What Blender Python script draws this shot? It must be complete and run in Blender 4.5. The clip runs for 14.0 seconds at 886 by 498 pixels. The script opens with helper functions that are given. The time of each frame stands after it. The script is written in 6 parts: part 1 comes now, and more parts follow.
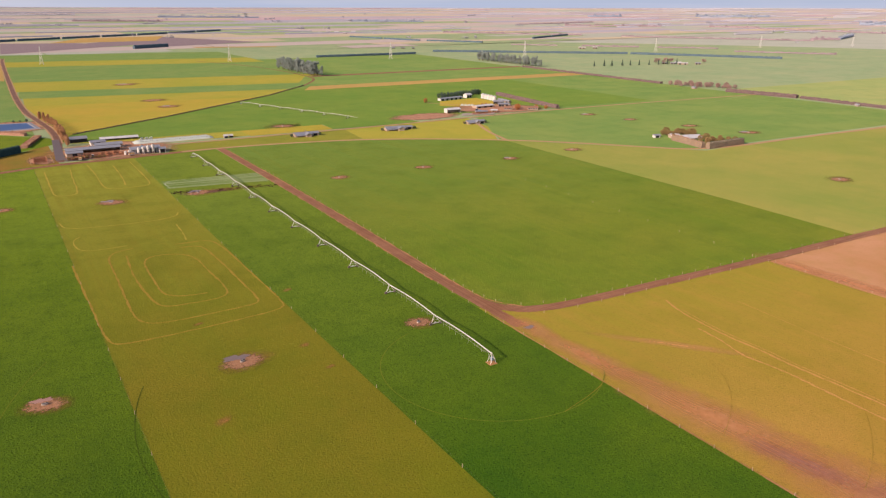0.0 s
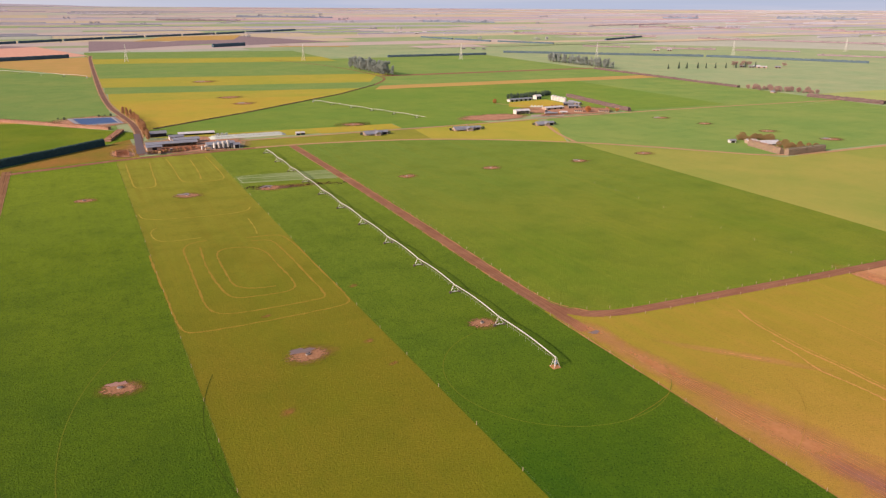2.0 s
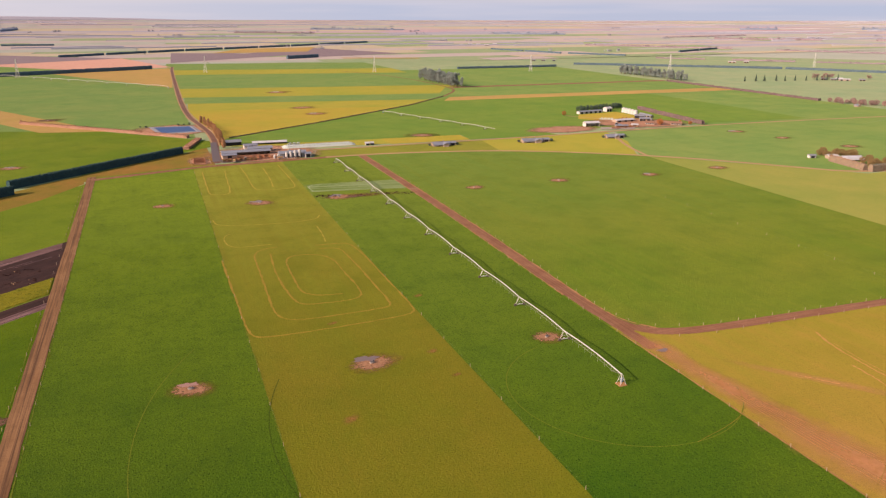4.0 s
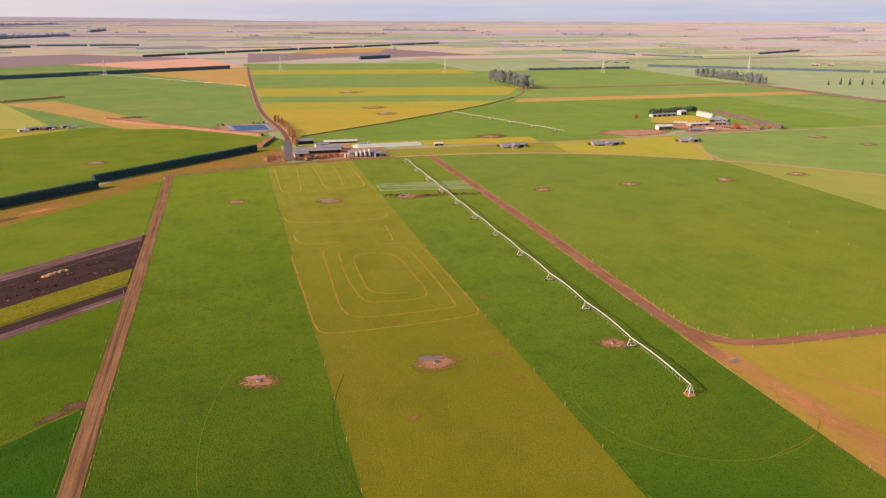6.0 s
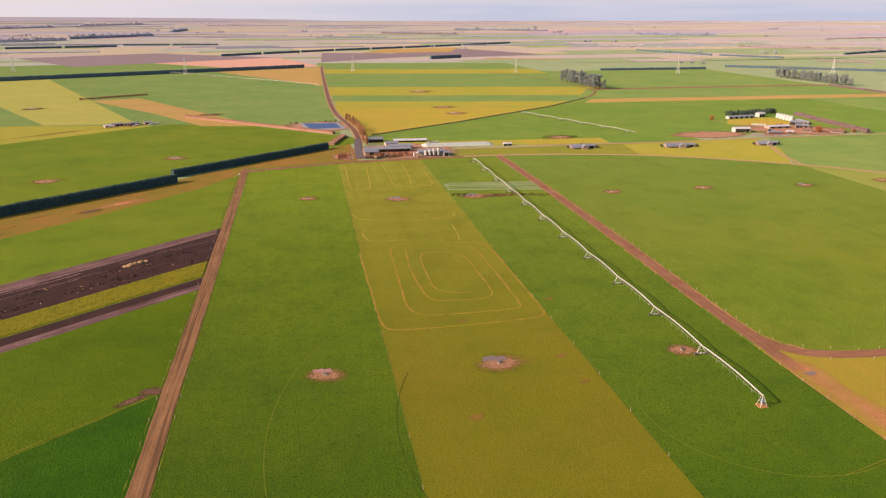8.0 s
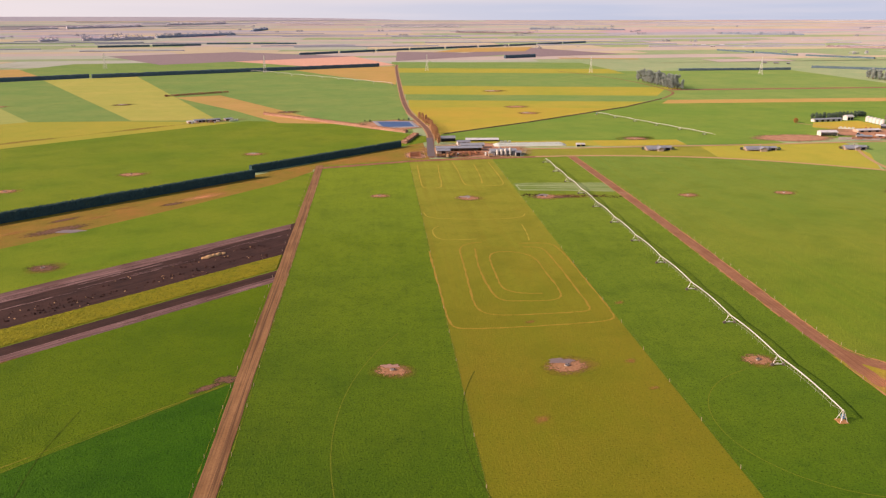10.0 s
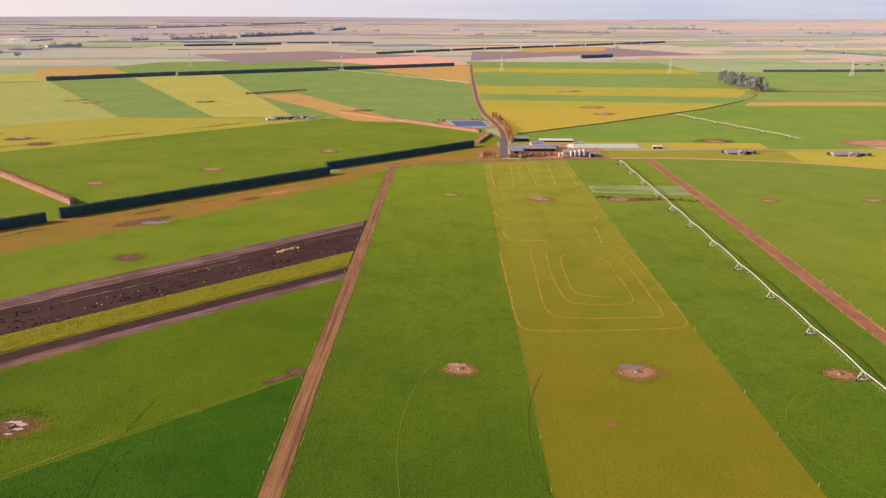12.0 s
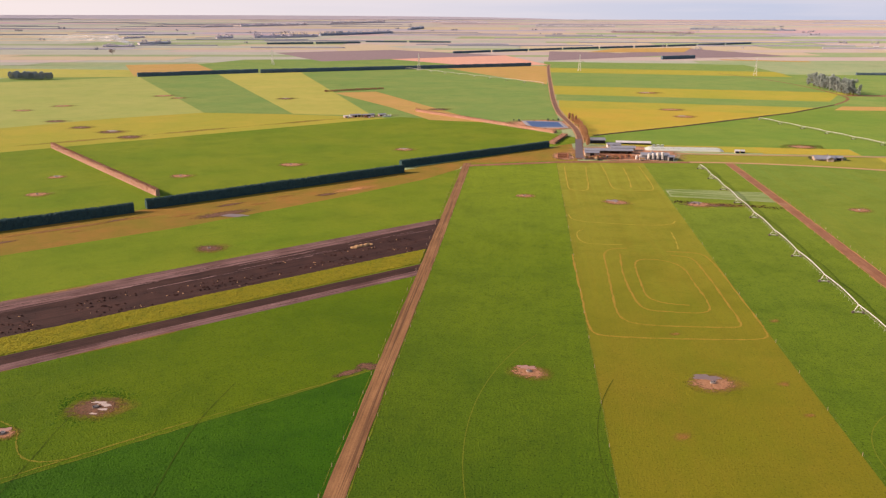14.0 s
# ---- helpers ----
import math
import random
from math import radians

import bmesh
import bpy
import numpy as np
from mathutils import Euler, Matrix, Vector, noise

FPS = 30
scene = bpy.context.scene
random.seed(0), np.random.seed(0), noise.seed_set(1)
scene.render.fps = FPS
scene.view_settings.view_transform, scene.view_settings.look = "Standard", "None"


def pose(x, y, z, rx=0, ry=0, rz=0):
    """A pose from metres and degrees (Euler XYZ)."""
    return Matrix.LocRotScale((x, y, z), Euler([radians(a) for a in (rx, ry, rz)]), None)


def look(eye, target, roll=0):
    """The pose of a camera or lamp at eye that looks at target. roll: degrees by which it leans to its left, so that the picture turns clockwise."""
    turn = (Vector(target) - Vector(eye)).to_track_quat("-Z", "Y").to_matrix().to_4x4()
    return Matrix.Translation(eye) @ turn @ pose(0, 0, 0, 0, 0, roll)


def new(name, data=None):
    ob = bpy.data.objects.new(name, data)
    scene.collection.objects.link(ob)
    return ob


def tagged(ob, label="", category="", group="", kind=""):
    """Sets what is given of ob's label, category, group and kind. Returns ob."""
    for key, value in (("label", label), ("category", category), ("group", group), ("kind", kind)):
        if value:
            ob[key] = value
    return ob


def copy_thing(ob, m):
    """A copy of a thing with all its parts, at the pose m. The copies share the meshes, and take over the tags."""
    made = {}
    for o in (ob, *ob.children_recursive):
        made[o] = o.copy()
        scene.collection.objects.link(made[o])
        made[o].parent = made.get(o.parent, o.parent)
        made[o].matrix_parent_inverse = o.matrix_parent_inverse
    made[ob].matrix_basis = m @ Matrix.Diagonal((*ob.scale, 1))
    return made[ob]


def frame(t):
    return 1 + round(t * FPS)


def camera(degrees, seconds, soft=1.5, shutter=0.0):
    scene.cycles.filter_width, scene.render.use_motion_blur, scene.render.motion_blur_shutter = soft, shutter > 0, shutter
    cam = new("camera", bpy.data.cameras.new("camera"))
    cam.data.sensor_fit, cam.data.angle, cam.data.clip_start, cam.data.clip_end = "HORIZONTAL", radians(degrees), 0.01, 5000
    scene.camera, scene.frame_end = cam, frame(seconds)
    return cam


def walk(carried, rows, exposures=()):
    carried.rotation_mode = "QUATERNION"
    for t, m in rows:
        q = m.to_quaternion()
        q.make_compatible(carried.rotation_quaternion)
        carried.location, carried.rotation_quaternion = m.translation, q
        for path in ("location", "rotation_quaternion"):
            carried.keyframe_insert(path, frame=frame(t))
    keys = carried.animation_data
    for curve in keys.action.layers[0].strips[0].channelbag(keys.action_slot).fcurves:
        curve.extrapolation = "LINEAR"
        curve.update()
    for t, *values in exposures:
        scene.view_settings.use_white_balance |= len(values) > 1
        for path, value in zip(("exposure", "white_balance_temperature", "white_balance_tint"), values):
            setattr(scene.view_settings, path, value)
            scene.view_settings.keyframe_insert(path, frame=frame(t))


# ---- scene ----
# Farm plain seen from a hovering drone, 120 m up. x: across the lanes, y: along them.
cam = camera(60.82, 14.0, soft=1.25)
ROWS = [
    (0.0, 0.00, 0.00, 120.00, -31.402, -17.999, -0.318),
    (0.5, -0.11, 0.25, 119.81, -30.092, -17.982, -0.469),
    (1.0, -0.21, 0.51, 119.66, -28.839, -17.991, -0.523),
    (1.5, -0.28, 0.74, 119.55, -27.575, -18.019, -0.530),
    (2.0, -0.32, 0.93, 119.49, -26.289, -17.973, -0.505),
    (2.5, -0.33, 1.09, 119.47, -24.997, -17.718, -0.442),
    (3.0, -0.33, 1.22, 119.48, -23.704, -17.459, -0.351),
    (5.5, -0.48, 1.84, 119.38, -17.187, -17.101, -0.263),
    (6.0, -0.53, 1.92, 119.36, -15.891, -17.110, -0.243),
    (6.5, -0.60, 1.95, 119.35, -14.592, -17.117, -0.204),
    (7.0, -0.68, 1.94, 119.34, -13.287, -17.125, -0.180),
    (7.5, -0.75, 1.88, 119.33, -12.001, -17.136, -0.138),
    (8.0, -0.83, 1.80, 119.34, -10.653, -17.145, -0.101),
    (10.5, -1.23, 1.32, 119.51, -3.823, -17.219, -0.015),
    (11.0, -1.33, 1.25, 119.54, -2.454, -17.228, -0.030),
    (11.5, -1.44, 1.21, 119.57, -1.061, -17.234, 0.014),
    (12.0, -1.54, 1.20, 119.59, 0.342, -17.240, 0.038),
    (12.5, -1.65, 1.26, 119.59, 1.764, -17.233, 0.056),
    (13.0, -1.80, 1.38, 119.58, 3.170, -17.248, 0.049),
    (13.5, -1.99, 1.52, 119.57, 4.557, -17.249, 0.013),
    (14.0, -2.22, 1.66, 119.56, 5.938, -17.276, -0.109),
]
walk(cam, [(t, pose(x, y, z, 90 + pitch, 0, yaw) @ pose(0, 0, 0, 0, 0, -roll)) for t, x, y, z, yaw, pitch, roll in ROWS],
     [(0.0, 0.66, 6400, 18.5), (6.0, 0.77, 6850, 21.5), (14.0, 0.88, 6800, 20)])

# ---- light ----
SUN_EL = 26.0
SUN_FROM = Vector((-0.984, -0.175, 0)).normalized()      # shadows fall away from here, to the right
world = bpy.data.worlds.new("sky")
scene.world = world
world.use_nodes = True
wn, wl = world.node_tree.nodes, world.node_tree.links
wn.clear()
sky = wn.new("ShaderNodeTexSky")
sky.sky_type, sky.sun_disc = "NISHITA", False
sky.sun_elevation = radians(SUN_EL)
sky.sun_rotation = math.atan2(SUN_FROM.x, SUN_FROM.y)
sky.altitude, sky.air_density, sky.dust_density, sky.ozone_density = 100, 1.0, 2.5, 1.0
bg = wn.new("ShaderNodeBackground")
bg.inputs["Strength"].default_value = 0.10
haze = wn.new("ShaderNodeBackground")       # the milky air low over the plain, brightest towards the sun
haze.inputs["Strength"].default_value = 1.0
way = wn.new("ShaderNodeTexCoord").outputs["Generated"]
split = wn.new("ShaderNodeSeparateXYZ")
wl.new(way, split.inputs[0])
ramp = wn.new("ShaderNodeValToRGB")
for i, (at, c) in enumerate(((0.0, (0.29, 0.335, 0.415, 1)), (0.012, (0.285, 0.335, 0.42, 1)), (0.022, (0.37, 0.375, 0.415, 1)), (0.08, (0.43, 0.42, 0.435, 1)))):
    e = ramp.color_ramp.elements[i] if i < 2 else ramp.color_ramp.elements.new(at)
    e.position, e.color = at, c
wl.new(split.outputs["Z"], ramp.inputs[0])
glow = wn.new("ShaderNodeMapRange")
glow.inputs[1].default_value, glow.inputs[2].default_value = 0.28, -0.65
wl.new(split.outputs["X"], glow.inputs[0])
warm = wn.new("ShaderNodeMix")
warm.data_type = "RGBA"
warm.inputs[7].default_value = (0.50, 0.462, 0.44, 1)
wl.new(glow.outputs[0], warm.inputs[0])
wl.new(ramp.outputs[0], warm.inputs[6])
veil_map = wn.new("ShaderNodeMapping")
veil_map.inputs["Scale"].default_value = (3.0, 3.0, 60.0)
wl.new(way, veil_map.inputs["Vector"])
veil = wn.new("ShaderNodeTexNoise")
veil.inputs["Scale"].default_value, veil.inputs["Detail"].default_value = 1.3, 4
wl.new(veil_map.outputs[0], veil.inputs["Vector"])
veil_amount = wn.new("ShaderNodeMapRange")
veil_amount.inputs[1].default_value, veil_amount.inputs[2].default_value, veil_amount.inputs[4].default_value = 0.42, 0.75, 0.35
wl.new(veil.outputs["Fac"], veil_amount.inputs[0])
veiled = wn.new("ShaderNodeMix")
veiled.data_type = "RGBA"
veiled.inputs[7].default_value = (0.46, 0.44, 0.45, 1)
wl.new(veil_amount.outputs[0], veiled.inputs[0])
wl.new(warm.outputs[2], veiled.inputs[6])
wl.new(veiled.outputs[2], haze.inputs["Color"])
low = wn.new("ShaderNodeMapRange")
low.inputs[1].default_value, low.inputs[2].default_value, low.inputs[3].default_value, low.inputs[4].default_value = 0.04, 0.22, 1.0, 0.0
wl.new(split.outputs["Z"], low.inputs[0])
air = wn.new("ShaderNodeMixShader")
wout = wn.new("ShaderNodeOutputWorld")
wl.new(sky.outputs[0], bg.inputs["Color"])
wl.new(low.outputs[0], air.inputs[0])
wl.new(bg.outputs[0], air.inputs[1])
wl.new(haze.outputs[0], air.inputs[2])
wl.new(air.outputs[0], wout.inputs["Surface"])
sun_data = bpy.data.lights.new("sun", "SUN")
sun_data.energy, sun_data.angle, sun_data.color = 4.35, radians(0.6), (1.0, 0.80, 0.64)
sun = new("sun", sun_data)
el = radians(SUN_EL)
sun_dir = Vector((SUN_FROM.x * math.cos(el), SUN_FROM.y * math.cos(el), math.sin(el)))
sun.matrix_world = look((0, 0, 300), Vector((0, 0, 300)) - sun_dir)


# ---- materials ----
def lin(r, g, b):
    """Reflectance from 0..255 swatch values."""
    return tuple(0.75 * (c / 12.92 if c <= 0.04045 else ((c + 0.055) / 1.055) ** 2.4) for c in (r / 255, g / 255, b / 255)) + (1,)


reflect = lin


def mix_rgb(nt, fac, a, b, mode="MIX"):
    n = nt.nodes.new("ShaderNodeMix")
    n.data_type, n.blend_type = "RGBA", mode
    for sock, v in ((n.inputs[0], fac), (n.inputs[6], a), (n.inputs[7], b)):
        if isinstance(v, bpy.types.NodeSocket):
            nt.links.new(v, sock)
        else:
            sock.default_value = v
    return n.outputs[2]


def noise_fac(nt, vec, scale, detail=3, lo=0.35, hi=0.65, rough=0.55):
    n = nt.nodes.new("ShaderNodeTexNoise")
    n.inputs["Scale"].default_value, n.inputs["Detail"].default_value, n.inputs["Roughness"].default_value = scale, detail, rough
    nt.links.new(vec, n.inputs["Vector"])
    r = nt.nodes.new("ShaderNodeMapRange")
    r.inputs[1].default_value, r.inputs[2].default_value = lo, hi
    nt.links.new(n.outputs["Fac"], r.inputs[0])
    return r.outputs[0]


def scaled(nt, vec, sx, sy, sz=1.0, turn=0.0):
    """Stretches along y after turning the plan by turn degrees."""
    m = nt.nodes.new("ShaderNodeMapping")
    m.inputs["Rotation"].default_value = (0, 0, radians(turn))
    nt.links.new(vec, m.inputs["Vector"])
    k = nt.nodes.new("ShaderNodeMapping")
    k.inputs["Scale"].default_value = (sx, sy, sz)
    nt.links.new(m.outputs[0], k.inputs["Vector"])
    return k.outputs[0]


def times(nt, fac, k):
    m = nt.nodes.new("ShaderNodeMath")
    m.operation = "MULTIPLY"
    nt.links.new(fac, m.inputs[0])
    m.inputs[1].default_value = k
    return m.outputs[0]


def material(name, rough=0.9, spec=0.2, metal=0.0):
    m = bpy.data.materials.new(name)
    m.use_nodes = True
    nt = m.node_tree
    b = nt.nodes["Principled BSDF"]
    b.inputs["Roughness"].default_value, b.inputs["Metallic"].default_value = rough, metal
    b.inputs["Specular IOR Level"].default_value = spec
    b.inputs["Diffuse Roughness"].default_value = 0.0
    return m, nt, b


def bump(nt, b, fac, strength, dist):
    n = nt.nodes.new("ShaderNodeBump")
    n.inputs["Strength"].default_value, n.inputs["Distance"].default_value = strength, dist
    nt.links.new(fac, n.inputs["Height"])
    nt.links.new(n.outputs[0], b.inputs["Normal"])


def turf(name, base, patch, tuft, turn=0.0, streak=0.35, clump=0.5, big=0.012, rough_h=0.25, nap=0.15, fade=None, blotch=0.42):
    """Pasture or crop: broad patches, drill streaks along one direction, tufts."""
    def lin(red, green, blue):
        return reflect(red, green, blue + 4)
    m, nt, b = material(name, 0.95, 0.08)
    b.inputs["Diffuse Roughness"].default_value = nap
    pos = nt.nodes.new("ShaderNodeNewGeometry").outputs["Position"]
    c = mix_rgb(nt, noise_fac(nt, pos, big, 4, 0.35, 0.7), lin(*base), lin(*patch))
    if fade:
        # tone shift along y: distance haze painted on green and olive, real on gold
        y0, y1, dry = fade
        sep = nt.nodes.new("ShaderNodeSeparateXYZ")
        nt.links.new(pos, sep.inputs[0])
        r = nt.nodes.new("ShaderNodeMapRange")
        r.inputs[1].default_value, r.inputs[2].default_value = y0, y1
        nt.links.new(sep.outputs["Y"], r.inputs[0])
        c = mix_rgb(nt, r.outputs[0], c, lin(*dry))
    st = noise_fac(nt, scaled(nt, pos, 0.25, 0.006, 0.01, turn), 1.0, 3, 0.42, 0.75)
    c = mix_rgb(nt, times(nt, st, streak), c, lin(*patch))
    lines = noise_fac(nt, scaled(nt, pos, 0.8, 0.004, 0.01, turn), 1.0, 2, 0.5, 0.72)
    c = mix_rgb(nt, times(nt, lines, streak * 0.35), c, lin(*tuft))
    drift = noise_fac(nt, pos, big * 3.3, 4, 0.46, 0.7, 0.6)
    c = mix_rgb(nt, times(nt, drift, blotch), c, lin(*tuft))
    worn = noise_fac(nt, pos, 0.05, 4, 0.52, 0.78, 0.6)
    c = mix_rgb(nt, times(nt, worn, 0.35), c, lin(*patch))
    mid = noise_fac(nt, pos, 0.22, 3, 0.5, 0.8)
    c = mix_rgb(nt, times(nt, mid, clump * 0.5), c, lin(*tuft))
    fine = noise_fac(nt, pos, 1.1, 4, 0.46, 0.72, 0.7)
    c = mix_rgb(nt, times(nt, fine, clump * 0.7), c, lin(*tuft))
    speck = noise_fac(nt, pos, 1.7, 3, 0.57, 0.66, 0.6)
    c = mix_rgb(nt, times(nt, speck, clump * 1.1), c, lin(*[v * 0.66 for v in tuft]))
    nt.links.new(c, b.inputs["Base Color"])
    bump(nt, b, noise_fac(nt, pos, 1.5, 4, 0.2, 0.8, 0.65), 1.0, rough_h * 0.85)
    return m


def soil(name, base, pale, wet, scale=0.08, turn=0.0, rut=0.6):
    """Bare earth: dry and damp patches with wheel ruts along one direction."""
    m, nt, b = material(name, 0.9, 0.15)
    pos = nt.nodes.new("ShaderNodeNewGeometry").outputs["Position"]
    c = mix_rgb(nt, noise_fac(nt, pos, scale, 4), lin(*base), lin(*pale))
    ruts = noise_fac(nt, scaled(nt, pos, 1.6, 0.012, 0.1, turn), 1.0, 5, 0.47, 0.66, 0.65)
    broad = noise_fac(nt, scaled(nt, pos, 0.4, 0.008, 0.1, turn), 1.0, 5, 0.45, 0.57, 0.65)
    c = mix_rgb(nt, times(nt, broad, rut * 0.6), c, lin(*pale))
    c = mix_rgb(nt, times(nt, ruts, rut), c, lin(*wet))
    deep = noise_fac(nt, scaled(nt, pos, 0.5, 0.012, 0.3, turn), 1.0, 5, 0.52, 0.62, 0.7)
    c = mix_rgb(nt, times(nt, deep, rut * 0.7), c, lin(*wet))
    c = mix_rgb(nt, times(nt, noise_fac(nt, pos, 1.3, 4, 0.5, 0.75), 0.4), c, lin(*wet))
    nt.links.new(c, b.inputs["Base Color"])
    bump(nt, b, noise_fac(nt, pos, 1.5, 4, 0.2, 0.8, 0.6), 0.5, 0.15)
    return m


def plain(name, colour, rough=0.6, spec=0.4, metal=0.0, vary=0.25, scale=0.8, dirt=(96, 84, 70)):
    """Painted, metal or concrete surface with grime at two scales."""
    m, nt, b = material(name, rough, spec, metal)
    pos = nt.nodes.new("ShaderNodeNewGeometry").outputs["Position"]
    c = mix_rgb(nt, times(nt, noise_fac(nt, pos, scale * 0.3, 3, 0.45, 0.8), vary), lin(*colour), lin(*dirt))
    c = mix_rgb(nt, times(nt, noise_fac(nt, pos, scale * 4, 4, 0.5, 0.8), vary), c, lin(*dirt))
    nt.links.new(c, b.inputs["Base Color"])
    return m


# fade on the greens and OLIVE: far end paled, haze put into the colour
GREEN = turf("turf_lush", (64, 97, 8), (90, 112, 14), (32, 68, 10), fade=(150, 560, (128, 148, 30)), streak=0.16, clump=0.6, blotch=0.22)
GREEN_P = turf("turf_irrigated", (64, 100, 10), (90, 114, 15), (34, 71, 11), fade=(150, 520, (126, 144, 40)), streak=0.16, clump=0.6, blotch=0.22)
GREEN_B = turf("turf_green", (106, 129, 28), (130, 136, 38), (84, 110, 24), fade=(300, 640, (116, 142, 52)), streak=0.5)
GREEN_W = turf("turf_green_west", (104, 130, 20), (128, 140, 30), (80, 108, 14), turn=48, nap=0.0, clump=0.6)
GREEN_M = turf("turf_mid_green", (82, 110, 6), (100, 120, 10), (58, 90, 4), turn=48, clump=0.6)
GREEN_SW = turf("turf_deep_green", (49, 95, 2), (64, 104, 6), (30, 69, 3), turn=48, clump=0.6)
# lightened with extra blue: the western haze is put into this colour
LIME = turf("turf_hazed_lime", (166, 168, 76), (180, 172, 82), (148, 156, 66), clump=0.3, turn=60, nap=0.0)
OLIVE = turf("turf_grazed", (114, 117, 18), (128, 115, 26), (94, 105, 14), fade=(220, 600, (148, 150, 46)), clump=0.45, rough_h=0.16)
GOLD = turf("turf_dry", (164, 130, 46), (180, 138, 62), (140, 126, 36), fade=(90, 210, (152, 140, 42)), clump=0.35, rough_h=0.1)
GOLD_B = turf("turf_golden", (172, 162, 52), (192, 160, 60), (154, 152, 48), clump=0.3, turn=85)
YELLOW = turf("turf_yellow", (162, 162, 54), (180, 164, 60), (144, 152, 48), clump=0.4, turn=85)
ROADSIDE = turf("turf_roadside", (134, 140, 44), (154, 148, 52), (116, 128, 38), clump=0.35, turn=85)
# PALE to MEADOW: lighter and bluer than near turf, haze painted in
PALE = turf("turf_hazed", (144, 166, 116), (166, 172, 124), (130, 154, 102), clump=0.3)
OLIVE_W = turf("turf_hazed_olive", (156, 168, 84), (172, 174, 92), (140, 156, 74), clump=0.3, turn=60)
PALE_YELLOW = turf("turf_hazed_yellow", (154, 170, 96), (174, 176, 104), (138, 158, 86), clump=0.3)
MEADOW_E = turf("turf_hazed_east_meadow", (116, 147, 68), (140, 157, 76), (100, 134, 58), clump=0.3, turn=85)
MEADOW = turf("turf_hazed_meadow", (116, 147, 70), (136, 153, 76), (100, 134, 62), clump=0.3, turn=85)
# near version of MEADOW, without the painted haze
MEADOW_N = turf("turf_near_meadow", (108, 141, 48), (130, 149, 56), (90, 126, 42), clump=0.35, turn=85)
STUBBLE = turf("stubble", (196, 158, 88), (178, 154, 78), (176, 136, 84), clump=0.35, turn=80, big=0.02)
PINK = soil("tilled_pink", (214, 160, 134), (222, 172, 148), (200, 146, 122))
PURPLE = soil("tilled_dark", (140, 122, 122), (150, 130, 130), (126, 110, 112))
BROWN = turf("dry_ground", (184, 134, 86), (196, 146, 104), (164, 132, 70), clump=0.25, rough_h=0.12, big=0.03)
HEADLAND = turf("mottled_headland", (164, 118, 54), (136, 122, 40), (116, 112, 32), clump=0.5, big=0.03, turn=48, streak=0.45)
# far field colours, greyed and lightened: distance haze is painted into them
SAGE = turf("far_hazed_sage", (172, 176, 154), (182, 182, 162), (160, 166, 142), clump=0.2, big=0.003)
TAN = turf("far_hazed_tan", (194, 178, 162), (186, 172, 160), (180, 166, 152), clump=0.2, big=0.003)
ROSE = turf("far_hazed_rose", (194, 168, 164), (186, 162, 162), (180, 156, 156), clump=0.2, big=0.003)
GREY = turf("far_hazed_grey", (176, 170, 172), (168, 164, 168), (160, 156, 162), clump=0.2, big=0.003)
STRAW = turf("far_hazed_straw", (198, 182, 146), (192, 178, 146), (184, 172, 138), clump=0.2, big=0.003)
LANE = soil("lane_gravel", (136, 98, 62), (156, 116, 78), (88, 62, 42), rut=0.9)
LANE_E = soil("east_lane_gravel", (142, 96, 68), (162, 116, 86), (104, 70, 50), rut=0.5)
LANE_X = soil("lane_gravel_across", (148, 100, 72), (166, 118, 88), (112, 76, 56), turn=90, rut=0.55)
MUD = soil("trodden_mud", (56, 36, 30), (76, 50, 42), (28, 18, 17), turn=48, scale=0.12)
MUD_PALE = soil("slurry_mud", (98, 68, 62), (142, 110, 106), (56, 38, 36), turn=48, rut=0.8, scale=0.05)
HEDGE = turf("hedge_foliage", (62, 88, 84), (66, 94, 88), (46, 66, 66), clump=0.8, big=0.15, rough_h=0.4)
TWIG = turf("twiggy_hedge", (190, 148, 124), (196, 156, 132), (170, 132, 110), clump=0.5, big=0.3)
EAST = turf("turf_east", (142, 152, 64), (170, 159, 76), (124, 144, 56), clump=0.4, big=0.006)
# HEDGE made lighter and bluer for far belts: haze painted into foliage
DIST_HEDGE = turf("hazed_teal_foliage", (90, 110, 116), (102, 122, 126), (74, 92, 98), clump=0.5, big=0.05)
GARDEN_HEDGE = turf("garden_hedge_foliage", (146, 126, 102), (158, 136, 112), (118, 106, 86), clump=0.8, big=0.3)
# foliage bleached to pale grey, painting the haze in front of far trees
FAR_HEDGE = turf("far_hazed_foliage", (172, 172, 176), (182, 180, 184), (158, 160, 166), clump=0.4, big=0.02)


# ---- plan helpers ----
RIM, EYE_H = 2500.0, 120.0


def lie(x, y, h=0.0):
    """The plain is level for 2.5 km; beyond, it is drawn in and raised to fit the camera's view."""
    d = math.hypot(x, y)
    if d <= RIM:
        return Vector((x, y, h))
    r = RIM + 2400 * (1 - RIM / d)
    k = r / d
    return Vector((x * k, y * k, EYE_H * (1 - k) + h * k))


def en(e, n):
    """Plan place from the slanting grid of the paddocks west of the lane."""
    return (0.745 * e - 0.667 * n, 0.667 * e + 0.745 * n)


def mesh_object(name, bm, mats, parent=None):
    me = bpy.data.meshes.new(name)
    bm.to_mesh(me)
    bm.free()
    for m in (mats if isinstance(mats, (list, tuple)) else [mats]):
        me.materials.append(m)
    ob = new(name, me)
    ob.parent = parent
    return ob


def part(name, bm, mat, parent, label=""):
    ob = mesh_object(name, bm, mat, parent)
    return tagged(ob, label) if label else ob


